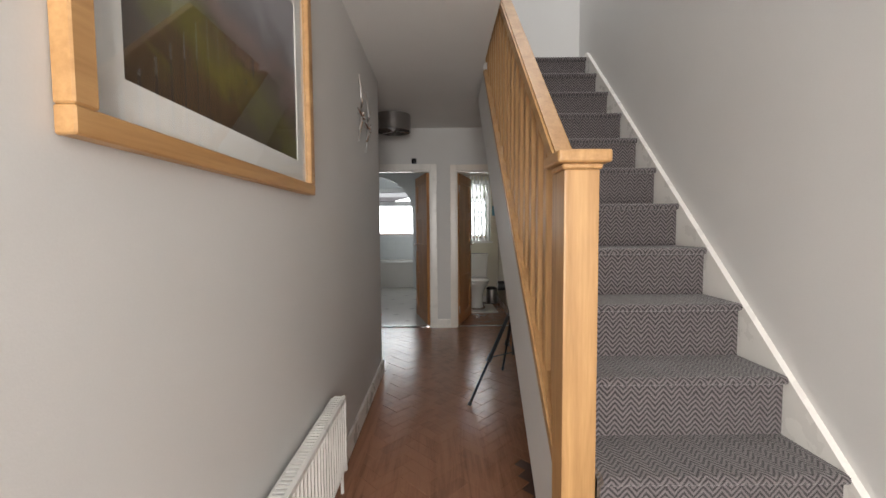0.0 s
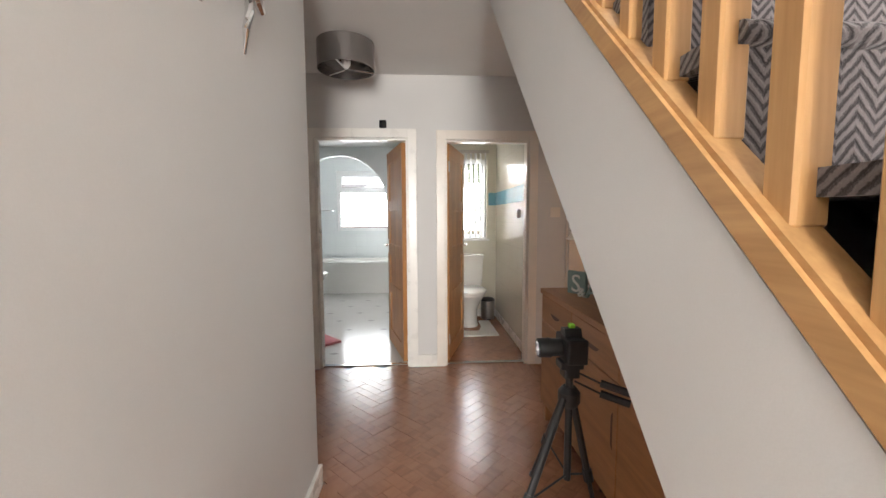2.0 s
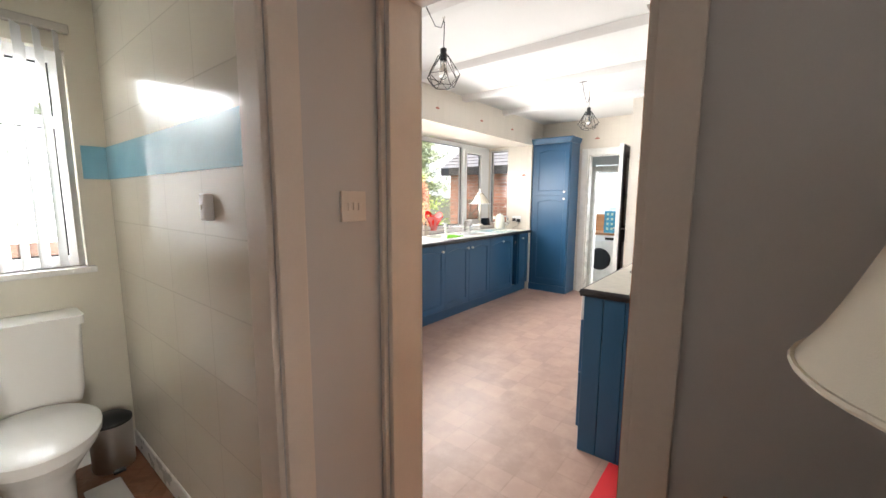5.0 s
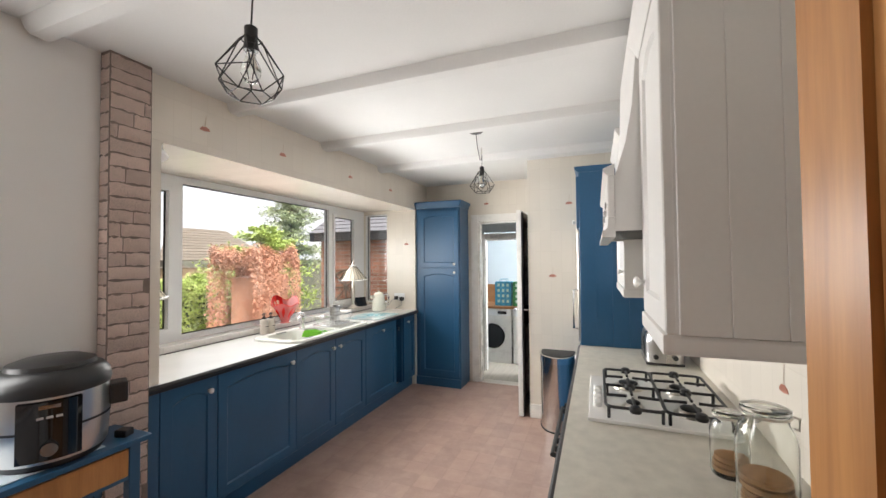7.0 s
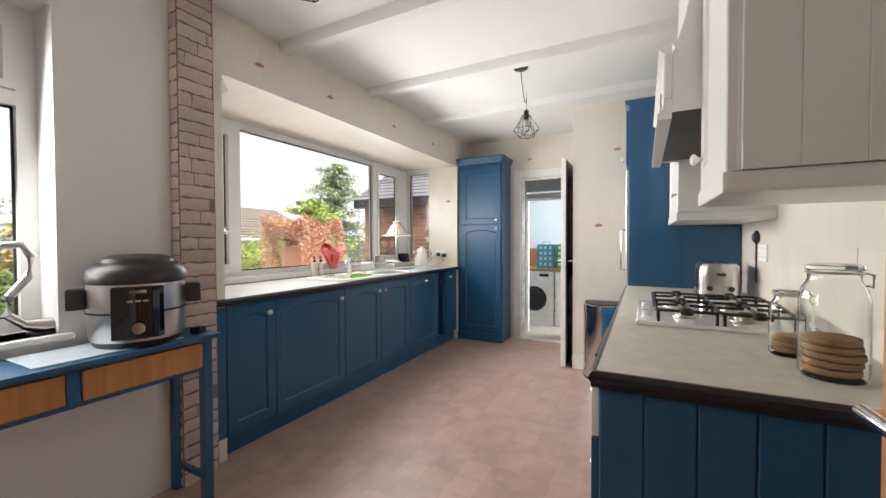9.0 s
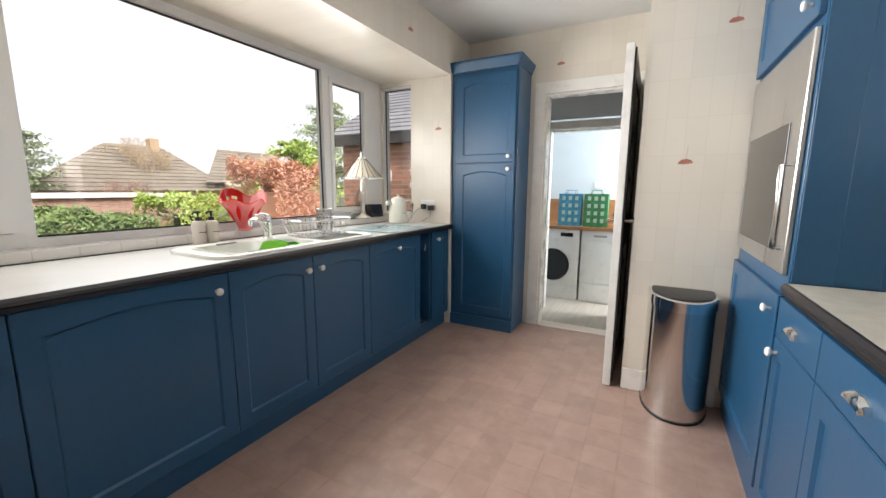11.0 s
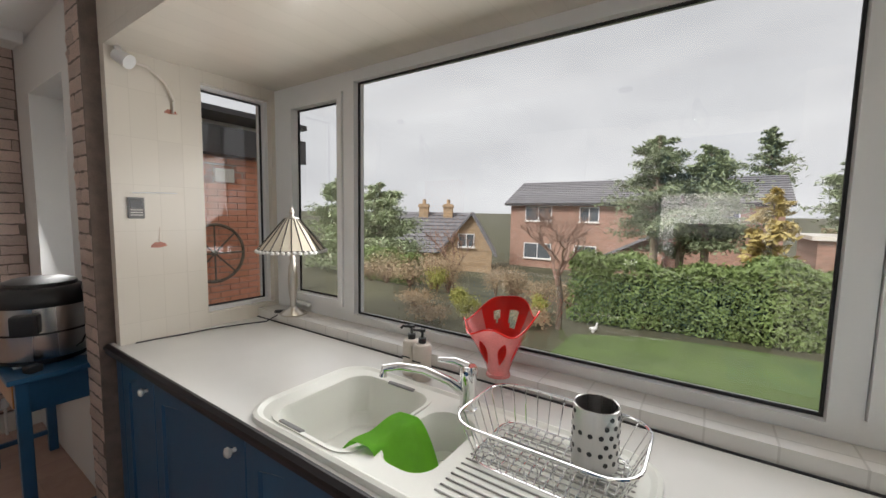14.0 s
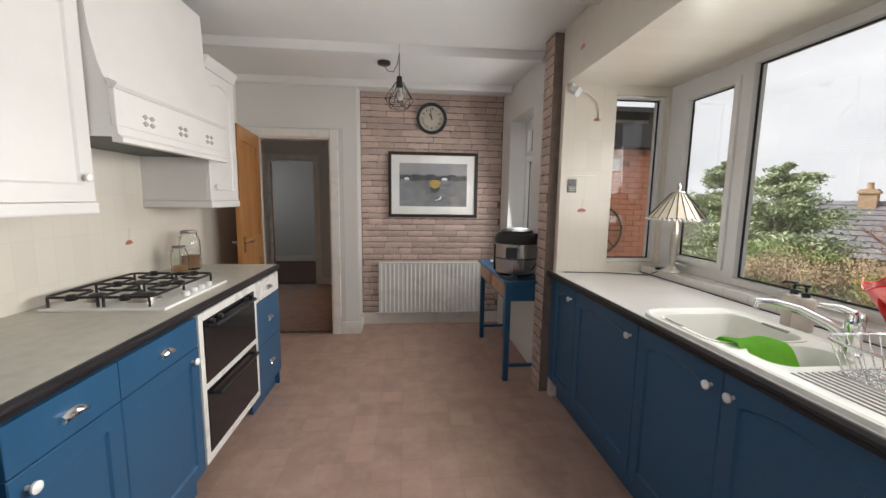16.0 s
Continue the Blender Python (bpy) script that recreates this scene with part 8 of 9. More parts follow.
def gift_bag(name, label, x, y, m, w):
    ob = thing(name, label, "shopping bag", x, y, 0.7865, group="shopping bags")
    bm = bm_new()
    ring_tube(bm, [[(u, v, z) for u, v in ((-0.08 * k, -w / 2), (0.08 * k, -w / 2), (0.08 * k, w / 2), (-0.08 * k, w / 2))] for z, k in ((0.0, 1.0), (0.38, 0.9))])
    part("bag", bm, m, ob)
    for s in (-1, 1):
        bm = bm_new()
        tube(bm, [(s * 0.06, -0.06, 0.378), (s * 0.06, -0.05, 0.42), (s * 0.06, 0.05, 0.42), (s * 0.06, 0.06, 0.378)], 0.005, 6)
        part("handle", bm, m, ob)
    for r in range(4):
        for c in range(3):
            part("printed_mark", boxed(-0.084, -0.081, -w * 0.36 + c * w * 0.28, -w * 0.36 + c * w * 0.28 + w * 0.14, 0.05 + 0.085 * r, 0.095 + 0.085 * r), surface("mark_" + name, (0.45, 0.6, 0.5), 0.6) if r + c == 0 else bpy.data.materials["mark_" + name], ob)


gift_bag("blue_bag", "blue patterned shopping bag on the utility worktop", 7.76, 6.28, surface("blue_bag_print", (0.05, 0.26, 0.40), 0.5, var=0.4, scale=30), 0.26)
gift_bag("green_bag", "green patterned shopping bag on the utility worktop", 7.74, 5.99, surface("green_bag_print", (0.04, 0.20, 0.07), 0.5, var=0.4, scale=30), 0.26)
br = thing("laundry_bowl", "dark plastic bowl of pegs on the utility worktop", "bowl", 7.76, 5.68, 0.7865)
bm = bm_new()
lathe(bm, [(0.07, 0.0), (0.12, 0.10), (0.14, 0.16), (0.135, 0.16), (0.11, 0.10), (0.06, 0.01)], 22)
part("bowl", bm, surface("dark_teal_plastic", (0.02, 0.06, 0.08), 0.4), br, "", True)
plate("utility_socket", "white double socket in the utility room", "socket", 8.29, 6.02, 1.28, -90, "socket", 0.146, UPVC)

# ---------------------------------------------------------------- outside: ground, garden, houses, trees
rng = np.random.default_rng(7)


def ground_z(x, y):
    """The garden is level; beyond it the land falls away and rises again far off."""
    d = max(0.0, y - 15.0)
    return -0.62 - 2.6 * (1 - math.exp(-d / 11.0)) + 10.0 * (max(0.0, y - 160.0) / 1400.0) ** 1.3


bm = bm_new()
gx = [-1500, -700, -300, -140, -70, -40, -25, -15, -8, 0, 8, 15, 25, 40, 70, 140, 300, 700, 1500]
gy = [-1500, -600, -200, -60, -20, -5, 5, 10, 15, 18, 22, 27, 34, 44, 60, 90, 140, 220, 400, 800, 1500]
gv = {(i, j): bm.verts.new((x, y, ground_z(x, y))) for i, x in enumerate(gx) for j, y in enumerate(gy)}
for i in range(len(gx) - 1):
    for j in range(len(gy) - 1):
        bm.faces.new((gv[i, j], gv[i + 1, j], gv[i + 1, j + 1], gv[i, j + 1]))
GROUND = surface("earth_and_rough_grass", (0.085, 0.082, 0.045), 0.95, var=0.35, scale=0.6, fine=14, bump=0.3)
structure("ground", bm, GROUND, "rough grass and winter earth", "ground", True)
LAWN = surface("mown_lawn", (0.105, 0.155, 0.045), 0.95, var=0.22, scale=1.5, fine=160, bump=0.5)
bm = bm_new()
prism(bm, [(3.0, 8.1), (6.7, 8.1), (6.9, 14.1), (5.2, 14.0), (4.2, 13.8), (3.1, 13.2)], "z", -0.60, -0.55)
structure("lawn", bm, LAWN, "mown green lawn beyond the bay window", "lawn")
GRAVEL = surface("pinkish_gravel", (0.30, 0.235, 0.20), 0.95, var=0.35, scale=9, fine=90, bump=0.8)
bm = bm_new()
prism(bm, [(6.8, 8.1), (8.15, 8.1), (11.5, 14.0), (11.0, 16.0), (7.0, 14.6)], "z", -0.60, -0.545)
structure("pavement_gravel", bm, GRAVEL, "pinkish gravel path beside the lawn", "path")


def quads(name, centres, normals, sizes, material, parent=None, label="", aspect=1.6, kind="stuff"):
    """Many small leaf blades: bent diamonds at given places, turned by their normals."""
    n = len(centres)
    r = rng.normal(size=(n, 3))
    nn = normals / np.maximum(1e-6, np.linalg.norm(normals, axis=1))[:, None]
    u = np.cross(nn, r)
    u /= np.maximum(1e-6, np.linalg.norm(u, axis=1))[:, None]
    v = np.cross(nn, u)
    s = sizes[:, None]
    pts = np.stack([centres - u * s * aspect, centres + v * s * 0.6 + nn * s * 0.15, centres + u * s * aspect, centres - v * s * 0.6 + nn * s * 0.15], 1).reshape(-1, 3)
    me = bpy.data.meshes.new(name)
    me.from_pydata(pts.tolist(), [], (np.arange(4 * n).reshape(-1, 4)).tolist())
    me.materials.append(material)
    ob = new(name, me)
    ob.parent = parent
    return tagged(ob, label, kind=kind)


def leaf_mat(name, c, var=0.45):
    return surface(name, c, 0.55, var=var, scale=2.5, fine=30, bump=0.0, rnd=0.35)


HEDGE_LEAF = leaf_mat("laurel_leaf", (0.125, 0.17, 0.055))
BRIGHT_LEAF = leaf_mat("young_laurel_leaf", (0.25, 0.31, 0.08))
BEECH_LEAF = leaf_mat("dry_beech_leaf", (0.42, 0.23, 0.15))
CONIFER_LEAF = leaf_mat("conifer_spray", (0.17, 0.20, 0.115))
CONIFER_PALE = leaf_mat("pale_conifer_spray", (0.21, 0.245, 0.14))
GOLD_LEAF = leaf_mat("golden_shrub_leaf", (0.23, 0.23, 0.055))
YELLOW_LEAF = leaf_mat("ochre_ivy_leaf", (0.30, 0.24, 0.09))
SCRUB_LEAF = leaf_mat("winter_scrub", (0.25, 0.185, 0.115))
BARK = surface("grey_brown_bark", (0.15, 0.115, 0.085), 0.9, var=0.4, scale=12, fine=60, bump=0.6)
PALE_BARK = surface("pale_bark", (0.30, 0.24, 0.18), 0.9, var=0.3, scale=12, fine=60, bump=0.5)
TWIG = surface("reddish_winter_twig", (0.27, 0.17, 0.13), 0.9, var=0.3)


def hedge(name, label, pts, width, height, leaf, count, size, base=-0.6, core=None):
    """A clipped hedge along a line, uneven in its outline: solid core and leaf blades."""
    ob = thing(name, label, "hedge", pts[0][0], pts[0][1], base)
    P = np.array(pts, float)
    seg = np.linalg.norm(np.diff(P, axis=0), axis=1)
    t = rng.random(count) * seg.sum()
    cum = np.r_[0, np.cumsum(seg)]
    k = np.clip(np.searchsorted(cum, t) - 1, 0, len(seg) - 1)
    f = (t - cum[k]) / seg[k]
    c = P[k] + (P[k + 1] - P[k]) * f[:, None]
    d = (P[k + 1] - P[k]) / seg[k][:, None]
    side = np.stack([-d[:, 1], d[:, 0]], 1)
    ang = rng.random(count) * math.pi
    bulge = 1.0 + 0.10 * np.sin(t * 2.3) + 0.07 * np.sin(t * 5.7 + 1) + rng.normal(0, 0.05, count)
    w = np.cos(ang)
    w = np.sign(w) * np.abs(w) ** 0.35 * width / 2 * bulge
    hgt = np.where(np.abs(np.cos(ang)) > 0.75, rng.random(count), 1.0 - 0.05 * rng.random(count)) * height * bulge
    xyz = np.stack([c[:, 0] + side[:, 0] * w, c[:, 1] + side[:, 1] * w, hgt], 1)
    nrm = np.stack([side[:, 0] * w, side[:, 1] * w, hgt * 0.5], 1) + rng.normal(0, 0.5, (count, 3))
    xyz[:, :2] -= P[0]
    quads("leaves", xyz, nrm, size * (0.7 + 0.6 * rng.random(count)), leaf, ob)
    bm = bm_new()
    for k_, ((x0, y0), (x1, y1)) in enumerate(zip(P[:-1], P[1:])):
        L_ = math.hypot(x1 - x0, y1 - y0)
        m = Matrix.Translation((x0 - P[0][0], y0 - P[0][1], 0)) @ Matrix.Rotation(math.atan2(y1 - y0, x1 - x0), 4, "Z")
        inset = 0.8 if L_ > 2 else 0.3 * L_
        box(bm, inset if k_ == 0 else 0.0, L_ - (inset if k_ == len(P) - 2 else 0.0), -width * 0.30, width * 0.30, 0, height * 0.80, 0.12, 2, m)
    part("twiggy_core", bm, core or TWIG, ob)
    return ob


# core colour darker than the leaves: the hedge's inner shade put into it
SHADE_LEAF = surface("shaded_inner_leaves", (0.05, 0.06, 0.025), 0.9, var=0.4, scale=9, fine=60, bump=0.6)
hedge("laurel_hedge", "long clipped green laurel hedge behind the lawn", [(2.6, 14.75), (5.0, 15.05), (7.4, 15.35)], 0.95, 1.16, HEDGE_LEAF, 36000, 0.03, core=SHADE_LEAF)
hedge("clipped_hedge", "bright green clipped hedge beside the gravel", [(7.7, 15.5), (9.8, 16.3), (11.2, 17.0)], 1.1, 1.42, BRIGHT_LEAF, 17000, 0.034, core=SHADE_LEAF)
hedge("low_laurel", "low bright green shrub near the path", [(7.0, 13.4), (7.6, 13.6)], 0.5, 0.40, BRIGHT_LEAF, 2600, 0.03)
hedge("beech_hedge", "russet beech hedge keeping its dry leaves", [(8.6, 13.3), (10.8, 14.6), (12.2, 14.9)], 1.0, 2.12, BEECH_LEAF, 30000, 0.03, core=BEECH_LEAF)
hedge("garden_hedge", "dark green clipped hedge across the next garden", [(-6.2, 17.3), (-3.4, 17.0)], 0.9, 1.0, HEDGE_LEAF, 9000, 0.035, base=-1.0, core=SHADE_LEAF)


def shrub(label, x, y, z, rad, h, leaf, count, size, seed, group=""):
    """A garden shrub: stems from the foot and a lumpy cloud of small leaves with gaps."""
    ob = thing("shrub", label, "shrub", x, y, z, group=group)
    g = np.random.default_rng(300 + seed)
    bm = bm_new()
    k = 9
    tips = [Vector((rad * 0.75 * math.cos(a) * q, rad * 0.75 * math.sin(a) * q, h * g.uniform(0.55, 0.95))) for a, q in ((g.uniform(0, 6.28), g.uniform(0.2, 1)) for _ in range(k))]
    for tip in tips:
        tube(bm, [(0, 0, 0), tip * 0.5 + Vector((0, 0, 0.06 * h)), tip], [0.014, 0.009, 0.004], 5)
    part("stems", bm, TWIG, ob)
    lump = np.array([tuple(t_) for t_ in tips])[g.integers(0, k, count)]
    c = lump * np.array((1, 1, 0.85)) + g.normal(0, 1, (count, 3)) * np.array((rad * 0.30, rad * 0.30, h * 0.17))
    c[:, 2] = np.clip(c[:, 2], 0.02, None)
    quads("leaves", c, c - np.array((0, 0, h * 0.3)) + g.normal(0, 0.2, (count, 3)), size * (0.7 + 0.6 * g.random(count)), leaf, ob)
    return ob


sg = random.Random(17)
for i in range(13):
    x, y = -5.2 + 0.58 * i + sg.uniform(-0.3, 0.3), sg.uniform(14.6, 17.6)
    shrub("brown leafless-looking winter shrub in the garden", x, y, ground_z(x, y) - 0.02, sg.uniform(0.45, 0.8), sg.uniform(0.6, 1.15), SCRUB_LEAF, 1500, 0.02, i, "winter shrubs")
for i, (x, y, q) in enumerate(((1.1, 13.0, 0.24), (0.35, 13.9, 0.2), (-1.0, 14.9, 0.3), (2.1, 14.2, 0.2))):
    shrub("small golden-green clipped shrub in the bed", x, y, -0.62, q, q * 2.1, GOLD_LEAF, 1600, 0.018, 40 + i, "golden shrubs")
for i, (x, y) in enumerate(((0.5, 12.4), (1.6, 12.9), (2.2, 13.4), (-0.5, 13.3))):
    shrub("low brown planting in the garden bed", x, y, -0.62, 0.45, 0.35, SCRUB_LEAF, 1300, 0.02, 60 + i, "low bed plants")
bowl_stand = thing("planter_bowl", "terracotta planter bowl on a dark stand by the hedge", "planter", 7.25, 13.55, -0.62)
bm = bm_new()
lathe(bm, [(0.10, 0.0), (0.10, 0.02), (0.03, 0.04), (0.03, 0.42), (0.08, 0.44)], 14)
part("stand", bm, BARK, bowl_stand, "dark stand")
bm = bm_new()
lathe(bm, [(0.09, 0.4405), (0.17, 0.50), (0.21, 0.56), (0.225, 0.565), (0.225, 0.585), (0.20, 0.585), (0.12, 0.52)], 24)
part("bowl", bm, surface("terracotta", (0.42, 0.17, 0.09), 0.8, var=0.2), bowl_stand, "terracotta bowl", True)


def bare_tree(name, label, x, y, z, height, seed, spread=0.6, m=TWIG, trunk_r=0.09, lean=(0, 0), levels=5, first=0.3):
    """A leafless tree: a tapered trunk, limbs that fork, and fine twigs."""
    ob = thing(name, label, "tree", x, y, z)
    r = random.Random(seed)
    trunk, limbs, twigs = bm_new(), bm_new(), bm_new()

    def grow(p, d, ln, rad, lev):
        q = p + d * ln
        mid = p.lerp(q, 0.5) + Vector((r.uniform(-1, 1), r.uniform(-1, 1), r.uniform(-0.3, 0.3))) * ln * 0.10
        bm_ = trunk if lev == levels else (limbs if lev >= levels - 2 else twigs)
        tube(bm_, [p, mid, q], [rad, rad * 0.85, rad * 0.68], 7 if lev > 2 else 4)
        if lev == 0:
            return
        for i in range(r.choice((3, 4)) if lev > 1 else 3):
            a = r.uniform(0, 2 * math.pi)
            nd = (d + Vector((math.cos(a), math.sin(a), r.uniform(-0.1, 0.55))) * spread).normalized()
            grow(p.lerp(q, r.uniform(0.7, 1.0)), nd, ln * r.uniform(0.58, 0.8), rad * 0.58, lev - 1)
    grow(Vector((0, 0, 0)), Vector((lean[0], lean[1], 1)).normalized(), height * first, trunk_r, levels)
    part("trunk", trunk, BARK, ob, "", True)
    part("limbs", limbs, m, ob, "", True, kind="stuff")
    part("twigs", twigs, m, ob, "", False, kind="stuff")
    return ob


bare_tree("bare_fruit_tree", "small leafless fruit tree with reddish twigs", 2.72, 13.55, -0.62, 2.9, 5, 0.85, TWIG, 0.062, (-0.04, 0), 5, 0.37)
bare_tree("bare_tree", "tall leafless tree beyond the gardens", 18.8, 41.0, -3.2, 12.5, 8, 0.55, SCRUB_LEAF, 0.13, (0, 0), 6, 0.26)
bare_tree("bare_tree", "leafless shrubby tree in front of a brown roof", 13.8, 30.0, -2.8, 6.5, 12, 0.7, TWIG, 0.16, (0, 0), 5, 0.28)
bare_tree("bare_sapling", "leafless sapling among the winter shrubs", -1.5, 16.5, -1.0, 2.8, 21, 0.7, TWIG, 0.05, (0, 0), 4, 0.32)


def conifer(name, label, x, y, z, height, radius, leaf, count, trunk_to=0.35, size=0.12, seed=0, lump=0.35, bark=PALE_BARK, top_bare=0.0):
    """An evergreen: tapered trunk, drooping limbs in tiers, and sprays of leaf along them with gaps."""
    ob = thing(name, label, "tree", x, y, z)
    g = np.random.default_rng(100 + seed)
    bm = bm_new()
    tube(bm, [(0, 0, 0), (0.03, 0.02, height * 0.5), (0, 0, height)], [radius * 0.09, radius * 0.06, 0.015], 9)
    part("trunk", bm, bark, ob, "", True)
    limbs, cs, ns = bm_new(), [], []
    nb = int(26 + height * 5)
    for i in range(nb):
        f = trunk_to + (1 - trunk_to) * (i / nb) ** 0.9
        a = g.uniform(0, 2 * math.pi)
        rr_ = radius * (1 - f) ** 0.6 * g.uniform(1 - lump, 1 + lump) * (1.0 if f > trunk_to + 0.08 else 0.75) + 0.08
        p0 = np.array((0, 0, f * height))
        p1 = p0 + np.array((math.cos(a) * rr_, math.sin(a) * rr_, g.uniform(-0.12, 0.22) * rr_))
        tube(limbs, [p0, (p0 + p1) / 2 + np.array((0, 0, 0.06 * rr_)), p1], [0.03 * radius + 0.01, 0.02, 0.006], 5)
        k = int(count / nb)
        t = g.uniform(0.15, 1.05, k)
        c = p0 + (p1 - p0) * t[:, None] + g.normal(0, 1, (k, 3)) * np.array((0.17, 0.17, 0.09)) * rr_ * (0.5 + t[:, None] * 0.6)
        cs.append(c)
        ns.append(g.normal(0, 0.6, (k, 3)) + np.array((0, 0, 0.9)))
    part("limbs", limbs, bark, ob, "", False, kind="stuff")
    c, nn = np.concatenate(cs), np.concatenate(ns)
    quads("foliage", c, nn, size * (0.6 + 0.8 * g.random(len(c))), leaf, ob, aspect=1.9)
    return ob


conifer("tall_conifer", "tall dark conifer with bare lower trunks", 3.15, 24.0, -2.2, 6.9, 2.1, CONIFER_LEAF, 17000, 0.42, 0.05, 1, 0.5)
conifer("tall_conifer", "tall dark conifer with drooping sprays", 4.85, 24.3, -2.2, 6.4, 2.0, CONIFER_LEAF, 17000, 0.40, 0.05, 2, 0.5)
conifer("tall_conifer", "dark conifer behind the hedge", 4.0, 25.2, -2.3, 5.6, 2.2, CONIFER_LEAF, 12000, 0.40, 0.05, 3, 0.5)
conifer("slim_pine", "slim dark pine far behind the houses", 8.4, 44.0, -3.0, 11.2, 2.2, CONIFER_LEAF, 7000, 0.45, 0.085, 4, 0.7)
conifer("broad_pine", "broad pine in the middle distance", 11.6, 38.0, -3.0, 8.0, 2.3, CONIFER_LEAF, 8000, 0.5, 0.085, 5, 0.55)
conifer("left_evergreen", "dense round evergreen at the edge of the garden", -8.0, 20.0, -1.8, 4.7, 2.3, CONIFER_PALE, 26000, 0.10, 0.05, 6)
conifer("left_evergreen", "dense evergreen beside a round one", -11.6, 20.8, -1.8, 5.1, 2.2, CONIFER_PALE, 20000, 0.10, 0.05, 7)
conifer("spreading_pine", "large spreading pine behind the beech hedge", 21.1, 22.9, -1.9, 8.2, 3.0, CONIFER_PALE, 12000, 0.38, 0.06, 8, 0.6, BARK)
conifer("light_evergreen", "bright green evergreen bush behind the beech hedge", 13.0, 17.0, -1.0, 3.9, 2.2, BRIGHT_LEAF, 15000, 0.08, 0.05, 9)
conifer("pollard_tree", "pollarded trunk clothed in ochre ivy", 6.65, 23.0, -2.0, 4.5, 0.85, YELLOW_LEAF, 3600, 0.12, 0.08, 11, 0.5)

RED_BRICK = tiled("red_brickwork", (0.37, 0.20, 0.145), (0.42, 0.33, 0.27), 0.225, 0.075, "xz", 0.85, 0.13, 0.28, 0.5, 0.5, 0.35, (0.29, 0.15, 0.11))
RED_BRICK_Y = tiled("red_brickwork_side", (0.44, 0.19, 0.12), (0.42, 0.33, 0.27), 0.225, 0.075, "yz", 0.85, 0.13, 0.28, 0.5, 0.5, 0.35, (0.33, 0.14, 0.095))
BUFF_BRICK = tiled("buff_brickwork", (0.46, 0.31, 0.18), (0.42, 0.34, 0.26), 0.225, 0.075, "xz", 0.85, 0.13, 0.2, 0.5, 0.4, 0.3, (0.38, 0.25, 0.14))
ROOF_TILE = surface("dark_grey_roof_tile", (0.16, 0.155, 0.165), 0.7, var=0.3, scale=3, fine=24, bump=0.2, rnd=0.2)
ROOF_BROWN = surface("brown_roof_tile", (0.17, 0.14, 0.11), 0.8, var=0.3, scale=3, fine=24, bump=0.2, rnd=0.2)
FASCIA = surface("dark_brown_fascia", (0.03, 0.026, 0.026), 0.5, var=0.2)
PANE_DARK = surface("dim_window_pane", (0.10, 0.115, 0.13), 0.08, var=0.15, bump=0.0)


def roof_slope(ob, a, b, c, d, rows, material, t=0.03):
    """Tile courses between the eaves edge a-b and the ridge edge d-c, each lapping the one below."""
    a, b, c, d = (Vector(p) for p in (a, b, c, d))
    nrm = (b - a).cross(d - a).normalized()
    if nrm.z < 0:
        nrm = -nrm
    for i in range(rows):
        f0, f1 = i / rows, (i + 1.12) / rows
        f1 = min(1.0, f1)
        p, q = a.lerp(d, f0), b.lerp(c, f0)
        r, s = b.lerp(c, f1), a.lerp(d, f1)
        bm = bm_new()
        ring_tube(bm, [[p + nrm * t, q + nrm * t, q, p], [s + nrm * t * 0.25, r + nrm * t * 0.25, r, s]])
        part("tile_course", bm, material, ob)


def house_window(ob, x, y, z, w, h, side="y"):
    """A far window: white frame, mullion, dim panes and sill, on a wall that faces -y (or -x)."""
    def bx(a0, a1, d0, d1, z0, z1):
        return boxed(a0, a1, y + d0, y + d1, z0, z1) if side == "y" else boxed(x + d0, x + d1, a0, a1, z0, z1)
    c = x if side == "y" else y
    bm = bm_new()
    holed(bm, side, (y if side == "y" else x) - 0.05, (y if side == "y" else x) - 0.002, c - w / 2, c + w / 2, z, z + h, [(c - w / 2 + 0.07, c - 0.035, z + 0.07, z + h - 0.07), (c + 0.035, c + w / 2 - 0.07, z + 0.07, z + h - 0.07)])
    win = part("window", bm, UPVC, ob)
    for s in (-1, 1):
        a0, a1 = sorted((c + s * 0.03, c + s * (w / 2 - 0.06)))
        part("pane", bx(a0, a1, -0.02, -0.004, z + 0.06, z + h - 0.06), PANE_DARK, win)
    part("sill", bx(c - w / 2 - 0.06, c + w / 2 + 0.06, -0.14, -0.051, z - 0.07, z), CREAM_GLOSS, win)


hs = thing("brick_house", "two-storey red-brick house with a dark tiled roof", "house", 1.2, 0, 0.18)
HX0, HX1, HY = -10.6, 7.6, 38.0
part("wall", boxed(HX0, HX1, HY, HY + 7.5, -3.6, 2.35), RED_BRICK, hs)
roof_slope(hs, (HX0 - 0.4, HY - 0.45, 2.3), (HX1 + 0.4, HY - 0.45, 2.3), (HX1 + 0.4, HY + 3.75, 4.35), (HX0 - 0.4, HY + 3.75, 4.35), 12, ROOF_TILE, 0.09)
roof_slope(hs, (HX0 - 0.4, HY + 7.95, 2.3), (HX1 + 0.4, HY + 7.95, 2.3), (HX1 + 0.4, HY + 3.75, 4.35), (HX0 - 0.4, HY + 3.75, 4.35), 4, ROOF_TILE, 0.09)
for x in (HX0, HX1 - 0.05):
    bm = bm_new()
    prism(bm, [(HY, 2.35), (HY + 7.5, 2.35), (HY + 3.75, 4.2)], "x", x, x + 0.05)
    part("gable", bm, RED_BRICK_Y, hs)
part("gutter", boxed(HX0 - 0.4, HX1 + 0.4, HY - 0.52, HY - 0.42, 2.12, 2.32), FASCIA, hs)
